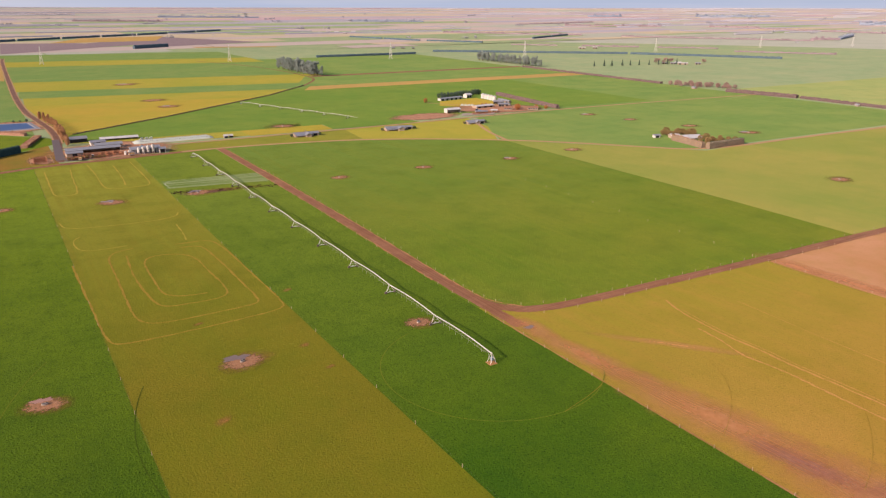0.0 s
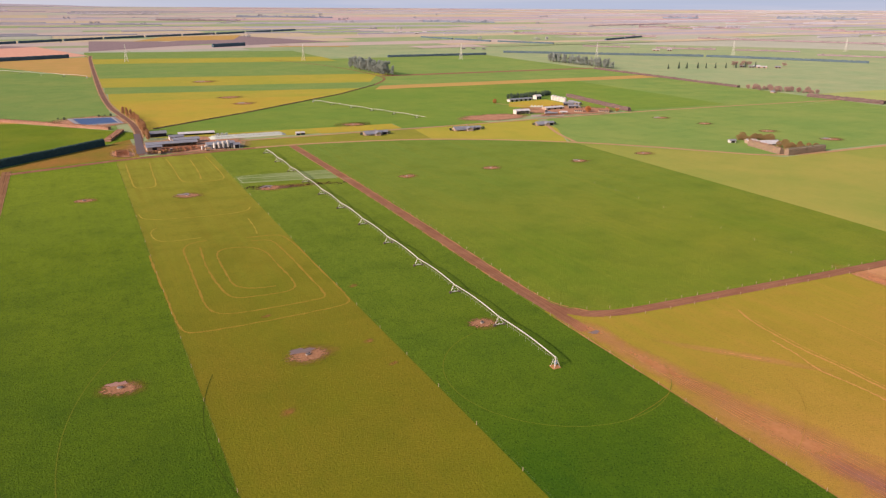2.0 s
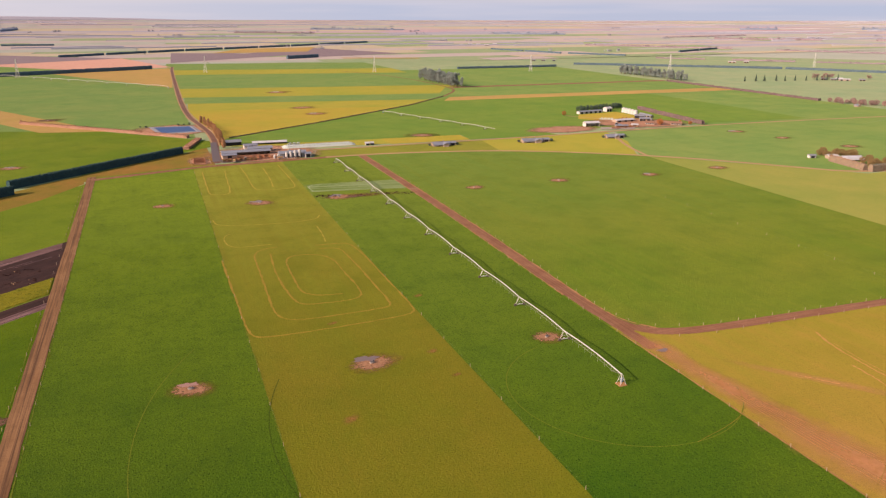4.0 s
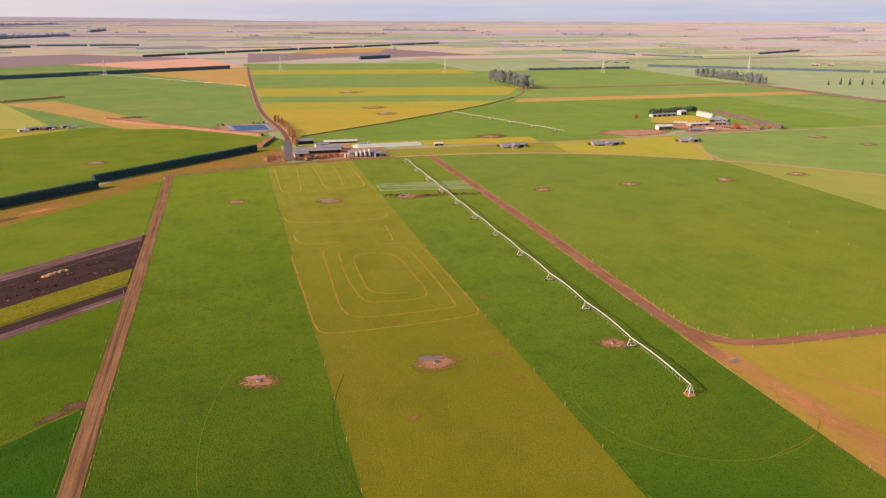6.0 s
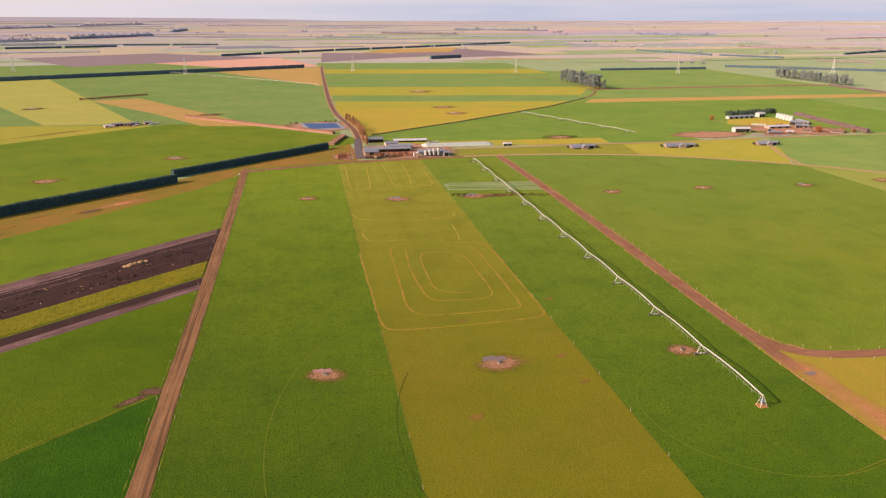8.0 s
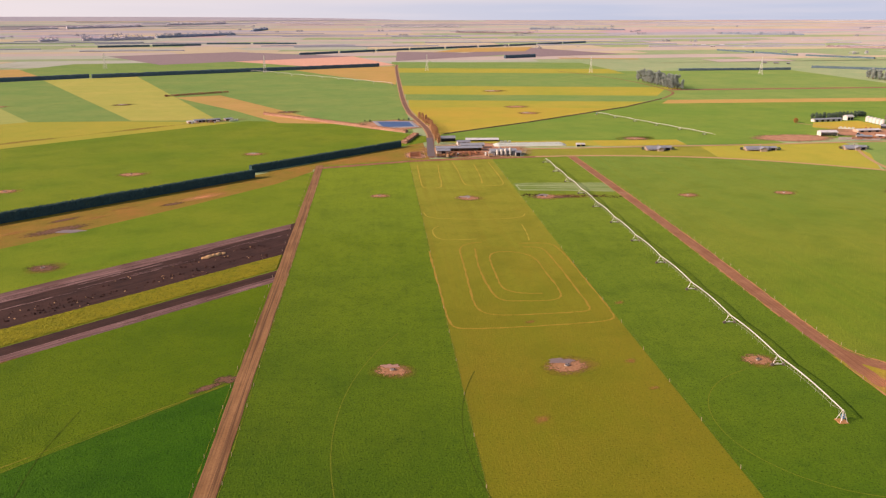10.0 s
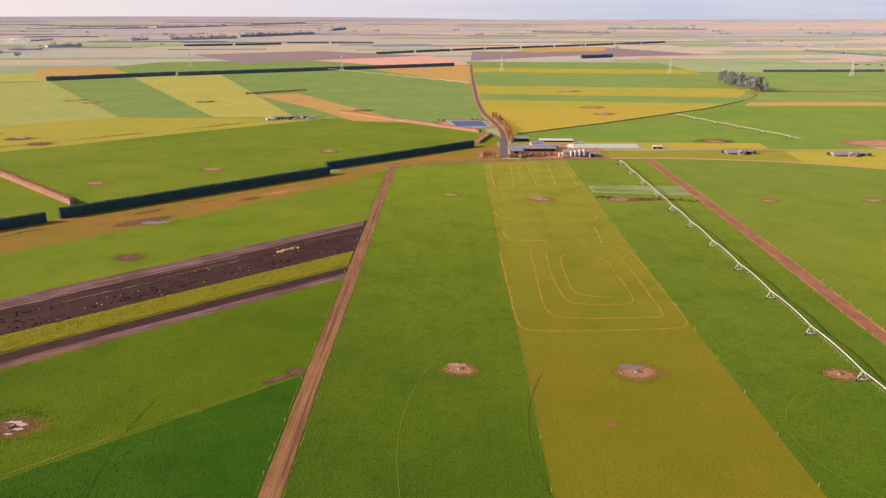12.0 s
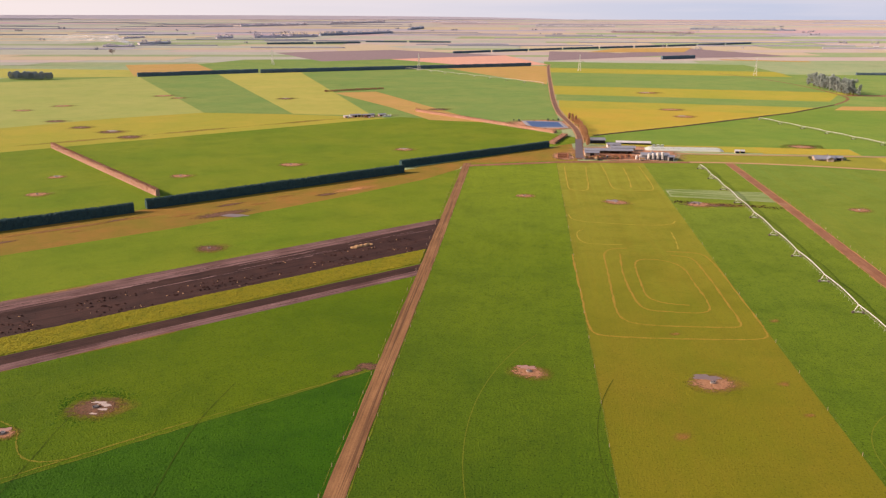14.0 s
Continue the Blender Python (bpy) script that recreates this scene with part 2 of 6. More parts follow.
def sheet(name, corners, mat, h, label, step=60.0, category="field", kind="structure"):
    """A flat field lying on the plain, cut fine enough to follow it; four corners in order, or a near field of more."""
    if len(corners) > 4:
        bm = bmesh.new()
        face = bm.faces.new([bm.verts.new(lie(*p, h)) for p in corners])
        face.normal_update()
        if face.normal.z < 0:
            bmesh.ops.reverse_faces(bm, faces=[face])
        return tagged(mesh_object(name, bm, mat), label, category, kind=kind)
    a, b, c, d = [Vector((*p, 0)) for p in corners]
    far = max(p.length for p in (a, b, c, d)) > RIM - 200
    nu = max(1, int(max((b - a).length, (c - d).length) / step)) if far else 1
    nv = max(1, int(max((d - a).length, (c - b).length) / step)) if far else 1
    bm = bmesh.new()
    grid = []
    for i in range(nu + 1):
        s = i / nu
        p, q = a.lerp(b, s), d.lerp(c, s)
        grid.append([bm.verts.new(lie(*p.lerp(q, j / nv).xy, h)) for j in range(nv + 1)])
    for i in range(nu):
        for j in range(nv):
            bm.faces.new((grid[i][j], grid[i + 1][j], grid[i + 1][j + 1], grid[i][j + 1]))
    bmesh.ops.recalc_face_normals(bm, faces=bm.faces)
    if bm.faces[:][0].normal.z < 0:
        bmesh.ops.reverse_faces(bm, faces=bm.faces[:])
    return tagged(mesh_object(name, bm, mat), label, category, kind=kind)


def ribbon(bm, pts, width, h, wob=0.0, seed=0):
    """A strip along a plan line, its edges uneven by wob."""
    rnd = random.Random(seed)
    pts = [Vector(p) for p in pts]
    rows = []
    for i, p in enumerate(pts):
        t = (pts[min(i + 1, len(pts) - 1)] - pts[max(i - 1, 0)]).normalized()
        n = Vector((-t.y, t.x))
        w = width[i] if isinstance(width, (list, tuple)) else width
        l, r = p + n * (w / 2 + rnd.uniform(-wob, wob)), p - n * (w / 2 + rnd.uniform(-wob, wob))
        rows.append((bm.verts.new(lie(l.x, l.y, h)), bm.verts.new(lie(r.x, r.y, h))))
    for (a, b), (c, d) in zip(rows, rows[1:]):
        bm.faces.new((a, b, d, c))


def fine(pts, step=6.0):
    """The plan line cut into short steps, its corners rounded."""
    pts = [Vector(p) for p in pts]
    for _ in range(3):
        out = [pts[0]]
        for a, b in zip(pts, pts[1:]):
            out += [a.lerp(b, 0.25), a.lerp(b, 0.75)]
        pts = out + [pts[-1]]
    res = [pts[0]]
    for a, b in zip(pts, pts[1:]):
        k = max(1, int((b - a).length / step))
        res += [a.lerp(b, (i + 1) / k) for i in range(k)]
    return res


def lane(name, pts, width, mat, h, label, wob=0.14, step=6.0, category="road"):
    bm = bmesh.new()
    ribbon(bm, fine(pts, step), width, h, wob, len(name) + int(pts[0][0]))
    return tagged(mesh_object(name, bm, mat), label, category, kind="structure")

# ---- ground ----
def build_ground():
    bm = bmesh.new()
    rings = [0, 150, 400, 600, 900, 1500, 2000, 2500, 2650, 2800, 3000, 3200, 3450, 3700, 4000, 4300, 4700, 5200, 5800, 6500, 7400, 8500, 10000, 12000, 15000, 20000]
    n = 120
    prev = None
    for d in rings:
        if d == 0:
            ring = [bm.verts.new((0, 0, 0))]
        else:
            ring = []
            for i in range(n):
                c, sn = math.cos(6.283185 * i / n), math.sin(6.283185 * i / n)
                e = d * (1 + 2.6 * min(1.0, max(0.0, 0.05 - c) / 0.4)) if d > 16000 else d
                ring.append(bm.verts.new(lie(e * c, e * sn, 0.0 if d < 2500 else -1.2)))
        if prev:
            for i in range(n):
                j = (i + 1) % n
                bm.faces.new((prev[0], ring[i], ring[j]) if len(prev) == 1 else (prev[i], ring[i], ring[j], prev[j]))
        prev = ring
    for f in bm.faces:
        # outer rings step to paler, haze-tinted colours
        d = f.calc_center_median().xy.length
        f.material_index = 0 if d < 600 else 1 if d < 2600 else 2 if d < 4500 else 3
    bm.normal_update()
    return tagged(mesh_object("ground", bm, [GREEN_B, PALE, SAGE, GREY]), "wide level farm plain of green pasture, haze-paled far off", "ground", kind="structure")


build_ground()

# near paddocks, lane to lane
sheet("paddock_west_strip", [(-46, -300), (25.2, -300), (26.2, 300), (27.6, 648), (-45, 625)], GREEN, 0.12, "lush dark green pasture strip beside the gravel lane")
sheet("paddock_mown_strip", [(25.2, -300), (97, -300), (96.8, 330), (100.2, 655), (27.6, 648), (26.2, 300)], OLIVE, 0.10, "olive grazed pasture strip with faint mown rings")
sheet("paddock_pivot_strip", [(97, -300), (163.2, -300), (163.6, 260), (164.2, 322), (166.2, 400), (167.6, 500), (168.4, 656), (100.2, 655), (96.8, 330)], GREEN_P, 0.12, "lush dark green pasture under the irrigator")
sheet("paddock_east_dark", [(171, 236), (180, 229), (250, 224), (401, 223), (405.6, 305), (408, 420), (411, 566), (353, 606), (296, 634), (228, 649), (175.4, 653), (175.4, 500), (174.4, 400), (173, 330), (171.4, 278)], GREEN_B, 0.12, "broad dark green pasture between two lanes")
sheet("paddock_east_pale", [(401, 221), (900, 210), (900, 434), (533, 436), (411, 566), (408, 420), (405.6, 305)], EAST, 0.08, "pale yellowish green pasture beyond the dark field")
sheet("paddock_gold", [(163.2, -300), (322, -300), (321.5, 160), (321, 219), (250, 223), (176, 230), (164, 240)], GOLD, 0.15, "dry golden pasture with worn wheel tracks")
sheet("paddock_brown", [(322, -300), (900, -300), (900, 214), (321, 217)], BROWN, 0.08, "dry brown worn field beside the lane")

# slanting paddocks west of the lane
sheet("paddock_southwest", [(-50, -300), (-50, 240), en(-250, 212), en(-450, 212)], GREEN_SW, 0.10, "dark green pasture below a fence line", step=80)
sheet("paddock_west_mid", [(-50, 240), (-50, 340), en(-250, 287), en(-250, 212)], GREEN_M, 0.10, "bright green pasture beside the feed strip")
sheet("feed_strip_lower", [(-50, 340), (-50, 348), en(-250, 293), en(-250, 287)], MUD_PALE, 0.06, "narrow strip of pale slurry mud and wheel ruts", category="mud")
sheet("feed_strip_inner", [(-50, 348), (-50, 358), en(-250, 302), en(-250, 293)], MUD, 0.06, "narrow strip of dark wet mud beside the crop", category="mud")
sheet("feed_strip_upper", [(-50, 383), (-50, 446), en(-250, 360), en(-250, 319)], MUD, 0.06, "broad strip of dark trodden mud", category="mud")
sheet("paddock_hedge_side", [(-50, 446), (-49, 606), en(317, 466), en(236, 451), en(130, 438), en(-250, 434), en(-250, 360)], GREEN_W, 0.10, "green pasture between mud strip and shelter belt")
sheet("paddock_headland", [(-51, 604), (-52, 616), (-100, 588), en(-250, 489), en(-250, 434), en(130, 438), en(236, 451), en(317, 466)], HEADLAND, 0.09, "worn orange brown headland beside the shelter belt")
sheet("paddock_beyond_hedge", [en(124, 498), en(316, 502), en(322, 517), en(560, 520), en(545, 782), en(122, 782)], GREEN_W, 0.10, "large bright green pasture beyond the shelter belt")
sheet("paddock_beyond_west", [en(-400, 494), en(124, 494), en(122, 782), en(-400, 782)], GREEN_W, 0.10, "green pasture beyond the western shelter belt")
sheet("yard_apron", [(-54, 610), (-44, 626), (46, 646), (48, 705), (20, 712), (-98, 590)], HEADLAND, 0.08, "worn brown earth headland beside the yard")

sheet("field_west_ground", [(-1000, 640), (40, 640), (42, 1500), (-1000, 1500)], MEADOW, 0.05, "green pasture between the western fields")

sheet("yard_margin", [(-92, 602), (46, 636), (46, 745), (26, 716)], HEADLAND, 0.07, "worn brown ground between shelter belt and road")

# middle distance, west of the road
sheet("field_yellow_west", [en(-500, 782), en(480, 782), (-226, 917), (-299, 925), (-410, 928), (-488, 863), (-580, 755)], YELLOW, 0.14, "yellow green pasture with muddy trough rings")
sheet("field_stubble_west", [(-301, 1195), (-238, 1222), (-44, 880), (-111, 893), (-180, 1015)], STUBBLE, 0.2, "orange stubble field")
sheet("field_olive_west", [(-757, 1455), (-403, 928), (-488, 863), (-580, 755), (-1500, 900)], OLIVE_W, 0.16, "olive pasture far off, paled by painted haze")
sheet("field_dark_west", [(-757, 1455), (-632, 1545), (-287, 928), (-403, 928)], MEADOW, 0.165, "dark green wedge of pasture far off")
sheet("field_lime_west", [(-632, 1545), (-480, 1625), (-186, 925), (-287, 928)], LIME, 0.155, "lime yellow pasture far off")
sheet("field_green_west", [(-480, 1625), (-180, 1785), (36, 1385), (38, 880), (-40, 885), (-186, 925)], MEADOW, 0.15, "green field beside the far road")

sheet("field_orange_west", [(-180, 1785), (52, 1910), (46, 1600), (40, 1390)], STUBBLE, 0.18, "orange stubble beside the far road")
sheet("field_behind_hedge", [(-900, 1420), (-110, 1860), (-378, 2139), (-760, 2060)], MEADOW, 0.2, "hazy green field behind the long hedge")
sheet("field_pink", [(-378, 2139), (-110, 1862), (58, 1945), (-60, 2380)], PINK, 0.3, "pink brown tilled field")
sheet("field_purple", [(-800, 2440), (-533, 2006), (-60, 2380), (-470, 2700)], PURPLE, 0.35, "dark mauve tilled field")

sheet("field_far_orange", [(206, 2616), (525, 2662), (628, 3034), (334, 2941)], STUBBLE, 0.5, "orange tilled field far off")
sheet("field_far_mauve", [(291, 2552), (505, 2316), (800, 2451), (596, 2980)], PURPLE, 0.45, "mauve tilled field far off")
sheet("field_far_orange", [(540, 2250), (760, 2180), (750, 2140), (540, 2205)], STUBBLE, 0.44, "orange tilled field far off")
sheet("field_far_lilac", [(62, 2118), (82, 2660), (274, 2607), (421, 2429)], PURPLE, 0.42, "lilac grey tilled field far off")
sheet("field_far_straw", [(-727, 2832), (-623, 2576), (-397, 2738), (-660, 3237)], STRAW, 0.5, "straw field far off, haze-paled colour")

# strips east of the road, up to the curving track
def strip_y(c, x):
    return c - 0.15 * (x - 50)


STRIPS = [(905, 1035, YELLOW, "yellow"), (1035, 1128, YELLOW, "olive"), (1128, 1215, MEADOW, "green"), (1215, 1365, YELLOW, "yellow"),
          (1365, 1690, MEADOW, "green"), (1690, 1836, YELLOW, "yellow"), (1836, 2080, MEADOW, "green")]
for lo, hi, mat, word in STRIPS[1:]:
    sheet("field_strip", [(46, lo), (545, strip_y(lo, 545)), (545, strip_y(hi, 545)), (50, hi)], mat, 0.15, "%s band of a striped far field" % word)
sheet("field_strip", [(62, 776), (330, 1000), (330, strip_y(1041, 330)), (46, 1041)], GOLD_B, 0.17, "golden dry pasture beside the poplar row")
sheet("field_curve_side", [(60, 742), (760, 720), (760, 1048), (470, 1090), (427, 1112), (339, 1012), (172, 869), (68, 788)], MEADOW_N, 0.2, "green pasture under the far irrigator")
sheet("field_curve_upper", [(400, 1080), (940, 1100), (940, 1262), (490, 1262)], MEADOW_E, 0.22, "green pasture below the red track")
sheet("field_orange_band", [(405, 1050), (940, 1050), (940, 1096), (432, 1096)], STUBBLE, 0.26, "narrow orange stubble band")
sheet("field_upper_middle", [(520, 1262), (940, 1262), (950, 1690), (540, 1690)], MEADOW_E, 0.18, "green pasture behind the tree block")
sheet("field_north_dairy", [(130, 655), (228, 651), (300, 636), (308, 693), (140, 690)], ROADSIDE, 0.125, "green paddock between the two farm roads")
sheet("field_dairy_band", [(62, 742), (150, 748), (300, 764), (298, 704), (150, 706)], YELLOW, 0.16, "yellow green band behind the silage stack")
sheet("field_small_gold", [(215, 702), (299, 702), (302, 763), (215, 757)], GOLD_B, 0.18, "small golden paddock")
sheet("field_house_side", [(300, 635), (353, 608), (408, 572), (444, 640), (458, 700), (308, 693)], YELLOW, 0.12, "yellow green strip round the farm houses")
sheet("field_green_corner", [(304, 762), (386, 759), (400, 700), (299, 702)], MEADOW_N, 0.21, "deep green corner beside the small golden paddock")
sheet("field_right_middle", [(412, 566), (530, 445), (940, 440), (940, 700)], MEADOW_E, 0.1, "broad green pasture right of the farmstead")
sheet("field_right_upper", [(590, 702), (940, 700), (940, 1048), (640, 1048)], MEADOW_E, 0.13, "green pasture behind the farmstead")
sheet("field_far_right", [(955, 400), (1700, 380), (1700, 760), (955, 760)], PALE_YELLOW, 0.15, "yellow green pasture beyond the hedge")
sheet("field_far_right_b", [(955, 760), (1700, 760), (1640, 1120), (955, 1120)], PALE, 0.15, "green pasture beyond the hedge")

ROAD = soil("dark_road", (120, 86, 70), (134, 100, 84), (98, 72, 60), rut=0.5)
WORNV = turf("tan_verge", (190, 152, 112), (180, 146, 102), (158, 136, 86), clump=0.4, big=0.05)
sheet("field_house_gap", [(405, 560), (940, 702), (590, 706), (470, 700)], MEADOW_E, 0.09, "green pasture beside the farm road")
sheet("field_yellow_band", [(-1700, 1250), (-757, 1460), (-800, 1640), (-1800, 1640)], LIME, 0.25, "yellow green band behind the pine clump")
sheet("field_orange_patch", [(-780, 1478), (-640, 1578), (-815, 1865), (-968, 1800)], STUBBLE, 0.3, "orange brown stubble behind the long hedge")
# lanes and roads
lane("lane_west", [(-47.4, -300), (-47.4, 200), (-48, 240), (-47.2, 330), (-46.9, 628)], 6.0, LANE, 0.2, "reddish gravel farm lane")
lane("lane_east", [(171.8, 654), (171.8, 500), (170.8, 400), (169.3, 330), (167.8, 278), (167.4, 254), (169.5, 239), (178, 229.5), (184, 227)], 6.4, LANE_E, 0.22, "reddish gravel farm lane with a bend")
lane("lane_east_cross", [(176, 231), (184, 227), (196, 224), (252, 222.4), (320, 220.2), (440, 219), (900, 205)], 6.2, LANE_X, 0.226, "reddish gravel farm lane running across to the brown field")
lane("lane_spur", [(167.8, 266), (167.4, 246), (167.8, 228), (168, 216)], 5.8, LANE_E, 0.212, "reddish gravel spur where two lanes meet", 0.5, 4.0)
lane("yard_track", [(-47, 616), (0, 631), (35, 643), (82, 647), (129, 651), (150, 653)], 7.5, LANE_E, 0.232, "worn reddish earth track in front of the dairy", 0.5)
lane("farm_road", [(140, 652.5), (177, 654), (228, 649), (296, 634), (353, 606), (406, 570), (453, 529), (495, 479), (533, 436), (671, 438), (802, 432), (1000, 434)], 5.6, WORNV, 0.24, "pale gravel farm road")
lane("public_road", [(48, 655), (51, 700), (55, 745), (57, 791), (56, 846), (49, 919), (44, 975), (42, 1070), (43, 1235), (54, 1850), (60, 1950)], 5.2, ROAD, 0.28, "brown rural road between pale verges")
lane("road_verge", [(55, 745), (57, 791), (56, 846), (49, 919), (44, 975), (42, 1070), (43, 1235), (54, 1850), (60, 1950)], 8.4, WORNV, 0.25, "pale tan verges beside the rural road", 0.8)
lane("curve_track", [(424, 1106), (470, 1174), (490, 1226), (491, 1330), (486, 1430), (462, 1560), (410, 1700)], 4.5, LANE, 0.3, "curving dirt track")
lane("red_track", [(494, 1248), (950, 1258)], 20, LANE_X, 0.3, "straight reddish dirt track")
lane("side_track", [(446, 662), (425, 612), (412, 560)], 3.5, WORNV, 0.27, "pale side track between paddocks")
lane("house_road", [(130, 694), (187, 693), (264, 696), (336, 696), (400, 699), (460, 704), (570, 708), (696, 707), (890, 698), (945, 695)], 5, WORNV, 0.28, "pale gravel road past the farm houses")

# far patchwork of fields up to the rim of the plain
def far_patchwork():
    rnd = random.Random(7)
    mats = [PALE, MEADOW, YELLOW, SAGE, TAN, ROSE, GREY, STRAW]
    # farther rows draw on paler colours, painting haze by distance
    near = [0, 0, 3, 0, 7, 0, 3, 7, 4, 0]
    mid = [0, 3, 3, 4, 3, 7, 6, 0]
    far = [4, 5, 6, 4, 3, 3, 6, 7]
    bm = bmesh.new()
    edges = [1900.0]
    while edges[-1] < 19000:
        edges.append(edges[-1] * rnd.uniform(1.04, 1.11))
    lines = []
    for y0, y1 in zip(edges, edges[1:]):
        x = -1.1 * y1 - 400
        while x < 2.2 * y1 + 600:
            w = rnd.uniform(0.10, 0.42) * y0
            sl = 0.12
            q = [(x + 2, y0 + sl * x), (x + w - 2, y0 + sl * (x + w)), (x + w - 2, y1 + sl * (x + w) - 3), (x + 2, y1 + sl * x - 3)]
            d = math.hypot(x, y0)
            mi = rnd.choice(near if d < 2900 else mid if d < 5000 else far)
            k = 3
            g = []
            for i in range(k + 1):
                row = []
                for j in range(k + 1):
                    s, t = i / k, j / k
                    px = (q[0][0] * (1 - s) + q[1][0] * s) * (1 - t) + (q[3][0] * (1 - s) + q[2][0] * s) * t
                    py = (q[0][1] * (1 - s) + q[1][1] * s) * (1 - t) + (q[3][1] * (1 - s) + q[2][1] * s) * t
                    row.append(bm.verts.new(lie(px, py, 0.08 + 0.00003 * d)))
                g.append(row)
            for i in range(k):
                for j in range(k):
                    f = bm.faces.new((g[i][j], g[i + 1][j], g[i + 1][j + 1], g[i][j + 1]))
                    f.material_index = mi
            if rnd.random() < 0.36:
                lines.append((q[0], q[1]))
            x += w
    tagged(mesh_object("far_fields", bm, mats), "patchwork of far fields in haze-paled colours", "fields", kind="stuff")
    return lines


FAR_LINES = far_patchwork()

# ---- more materials ----
TROUGH_WATER, _nt, _b = material("trough_water", 0.3, 0.3)
_b.inputs["Base Color"].default_value = lin(104, 100, 100)
WATER, _nt, _b = material("water", 0.5, 0.1)
_b.inputs["Base Color"].default_value = lin(70, 96, 138)
PALE_PUDDLE, _nt, _b = material("milky_puddle", 0.3, 0.4)
_b.inputs["Base Color"].default_value = lin(188, 170, 156)
PINK_PUDDLE, _nt, _b = material("silty_pink_puddle", 0.35, 0.3)
_b.inputs["Base Color"].default_value = lin(170, 128, 112)
PUDDLE, _nt, _b = material("muddy_puddle", 0.35, 0.25)
_b.inputs["Base Color"].default_value = lin(128, 110, 104)
TRACK = turf("pale_wheel_track", (200, 148, 84), (186, 142, 70), (168, 136, 56), clump=0.4)
RUT_GOLD = turf("rut_in_dry_grass", (152, 126, 40), (158, 130, 46), (138, 116, 36), clump=0.3)
STEEL = plain("galvanised_steel", (214, 212, 204), 0.45, 0.5, 0.2, 0.12)
DULL_STEEL = plain("weathered_steel", (138, 134, 122), 0.6, 0.4, 0.1, 0.2)
WHITE = plain("white_paint", (212, 206, 198), 0.55, 0.4, 0.0, 0.2)
CREAM = plain("cream_wall", (178, 158, 138), 0.8, 0.2)
ROOF_GREY = plain("grey_iron_roof", (164, 166, 172), 0.45, 0.5, 0.3, 0.35)
ROOF_BLUE = plain("blue_grey_roof", (150, 152, 160), 0.5, 0.4, 0.2, 0.3)
ROOF_WHITE = plain("white_sheeting", (206, 204, 204), 0.5, 0.4, 0.0, 0.3)
# near-black for dark walls and covers; paints shade in doorways and open sheds
DARK = plain("dark_wall_opening_shade", (44, 42, 46), 0.8, 0.2)
CONCRETE = plain("concrete", (176, 162, 148), 0.85, 0.2, 0.0, 0.4)
TARMAC = plain("wet_tarmac", (106, 96, 96), 0.75, 0.2, 0.0, 0.4, 0.3, (104, 84, 74))
TIMBER = plain("weathered_timber", (172, 152, 124), 0.85, 0.15, 0.0, 0.4)
RUBBER = plain("dusty_tyre_rubber", (112, 100, 90), 0.85, 0.2)
BLUE = plain("blue_paint", (70, 130, 170), 0.5, 0.4)
HAY = plain("hay", (202, 164, 120), 0.95, 0.1, 0.0, 0.4, 2.0, (150, 110, 60))
GLASS, _nt, _b = material("window_glass", 0.1, 0.5)
_b.inputs["Base Color"].default_value = lin(52, 60, 72)
BARK = plain("bark", (104, 84, 66), 0.9, 0.1)
PLASTIC = plain("white_silage_cover", (194, 202, 190), 0.6, 0.3, 0.0, 0.3, 0.5, (164, 164, 146))
LINER = plain("pond_liner", (150, 150, 152), 0.6, 0.3)
RUT = turf("wheel_rut", (62, 80, 12), (76, 92, 16), (48, 62, 10), clump=0.3)
RUT_TAN = turf("trodden_grass", (140, 132, 40), (126, 126, 34), (110, 118, 28), clump=0.5, big=0.08)
RUT_PALE = turf("flattened_grass", (114, 124, 28), (106, 118, 26), (92, 108, 22), clump=0.3)
# paler swath to suit the haze-faded far end of the strip
SWATH_PALE = turf("pale_cut_swath", (180, 156, 60), (170, 154, 54), (158, 150, 48), clump=0.4, big=0.09)
SWATH = turf("cut_swath", (170, 138, 52), (158, 132, 44), (140, 124, 34), clump=0.5, big=0.09)
WORN = soil("worn_track", (178, 126, 78), (190, 140, 92), (150, 108, 62), rut=0.5)
KALE = turf("fodder_crop", (158, 146, 30), (140, 138, 28), (104, 108, 22), clump=0.8, big=0.1, rough_h=0.5)
FROST = turf("sprayed_grass", (104, 128, 40), (156, 168, 118), (92, 118, 34), turn=97, streak=0.9, clump=0.2)


def leaf_mat(name, c1, c2, c3):
    """Foliage or bare twigs; each clump its own shade."""
    m, nt, b = material(name, 0.9, 0.1)
    g = nt.nodes.new("ShaderNodeNewGeometry")
    c = mix_rgb(nt, g.outputs["Random Per Island"], lin(*c1), lin(*c2))
    o = nt.nodes.new("ShaderNodeObjectInfo")
    c = mix_rgb(nt, times(nt, o.outputs["Random"], 0.5), c, lin(*c3))
    nt.links.new(c, b.inputs["Base Color"])
    return m


CONIFER = leaf_mat("conifer_foliage", (70, 90, 74), (96, 114, 94), (86, 104, 98))
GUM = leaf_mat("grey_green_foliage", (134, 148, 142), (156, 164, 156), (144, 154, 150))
BARE = leaf_mat("bare_twigs", (188, 144, 112), (164, 124, 96), (176, 136, 108))
POPLAR = leaf_mat("poplar_twigs", (206, 156, 112), (184, 138, 100), (194, 150, 108))
BROWNLEAF = leaf_mat("brown_olive_foliage", (156, 126, 84), (130, 110, 72), (144, 120, 82))
RUST = leaf_mat("rust_foliage", (192, 126, 74), (164, 104, 64), (178, 120, 78))
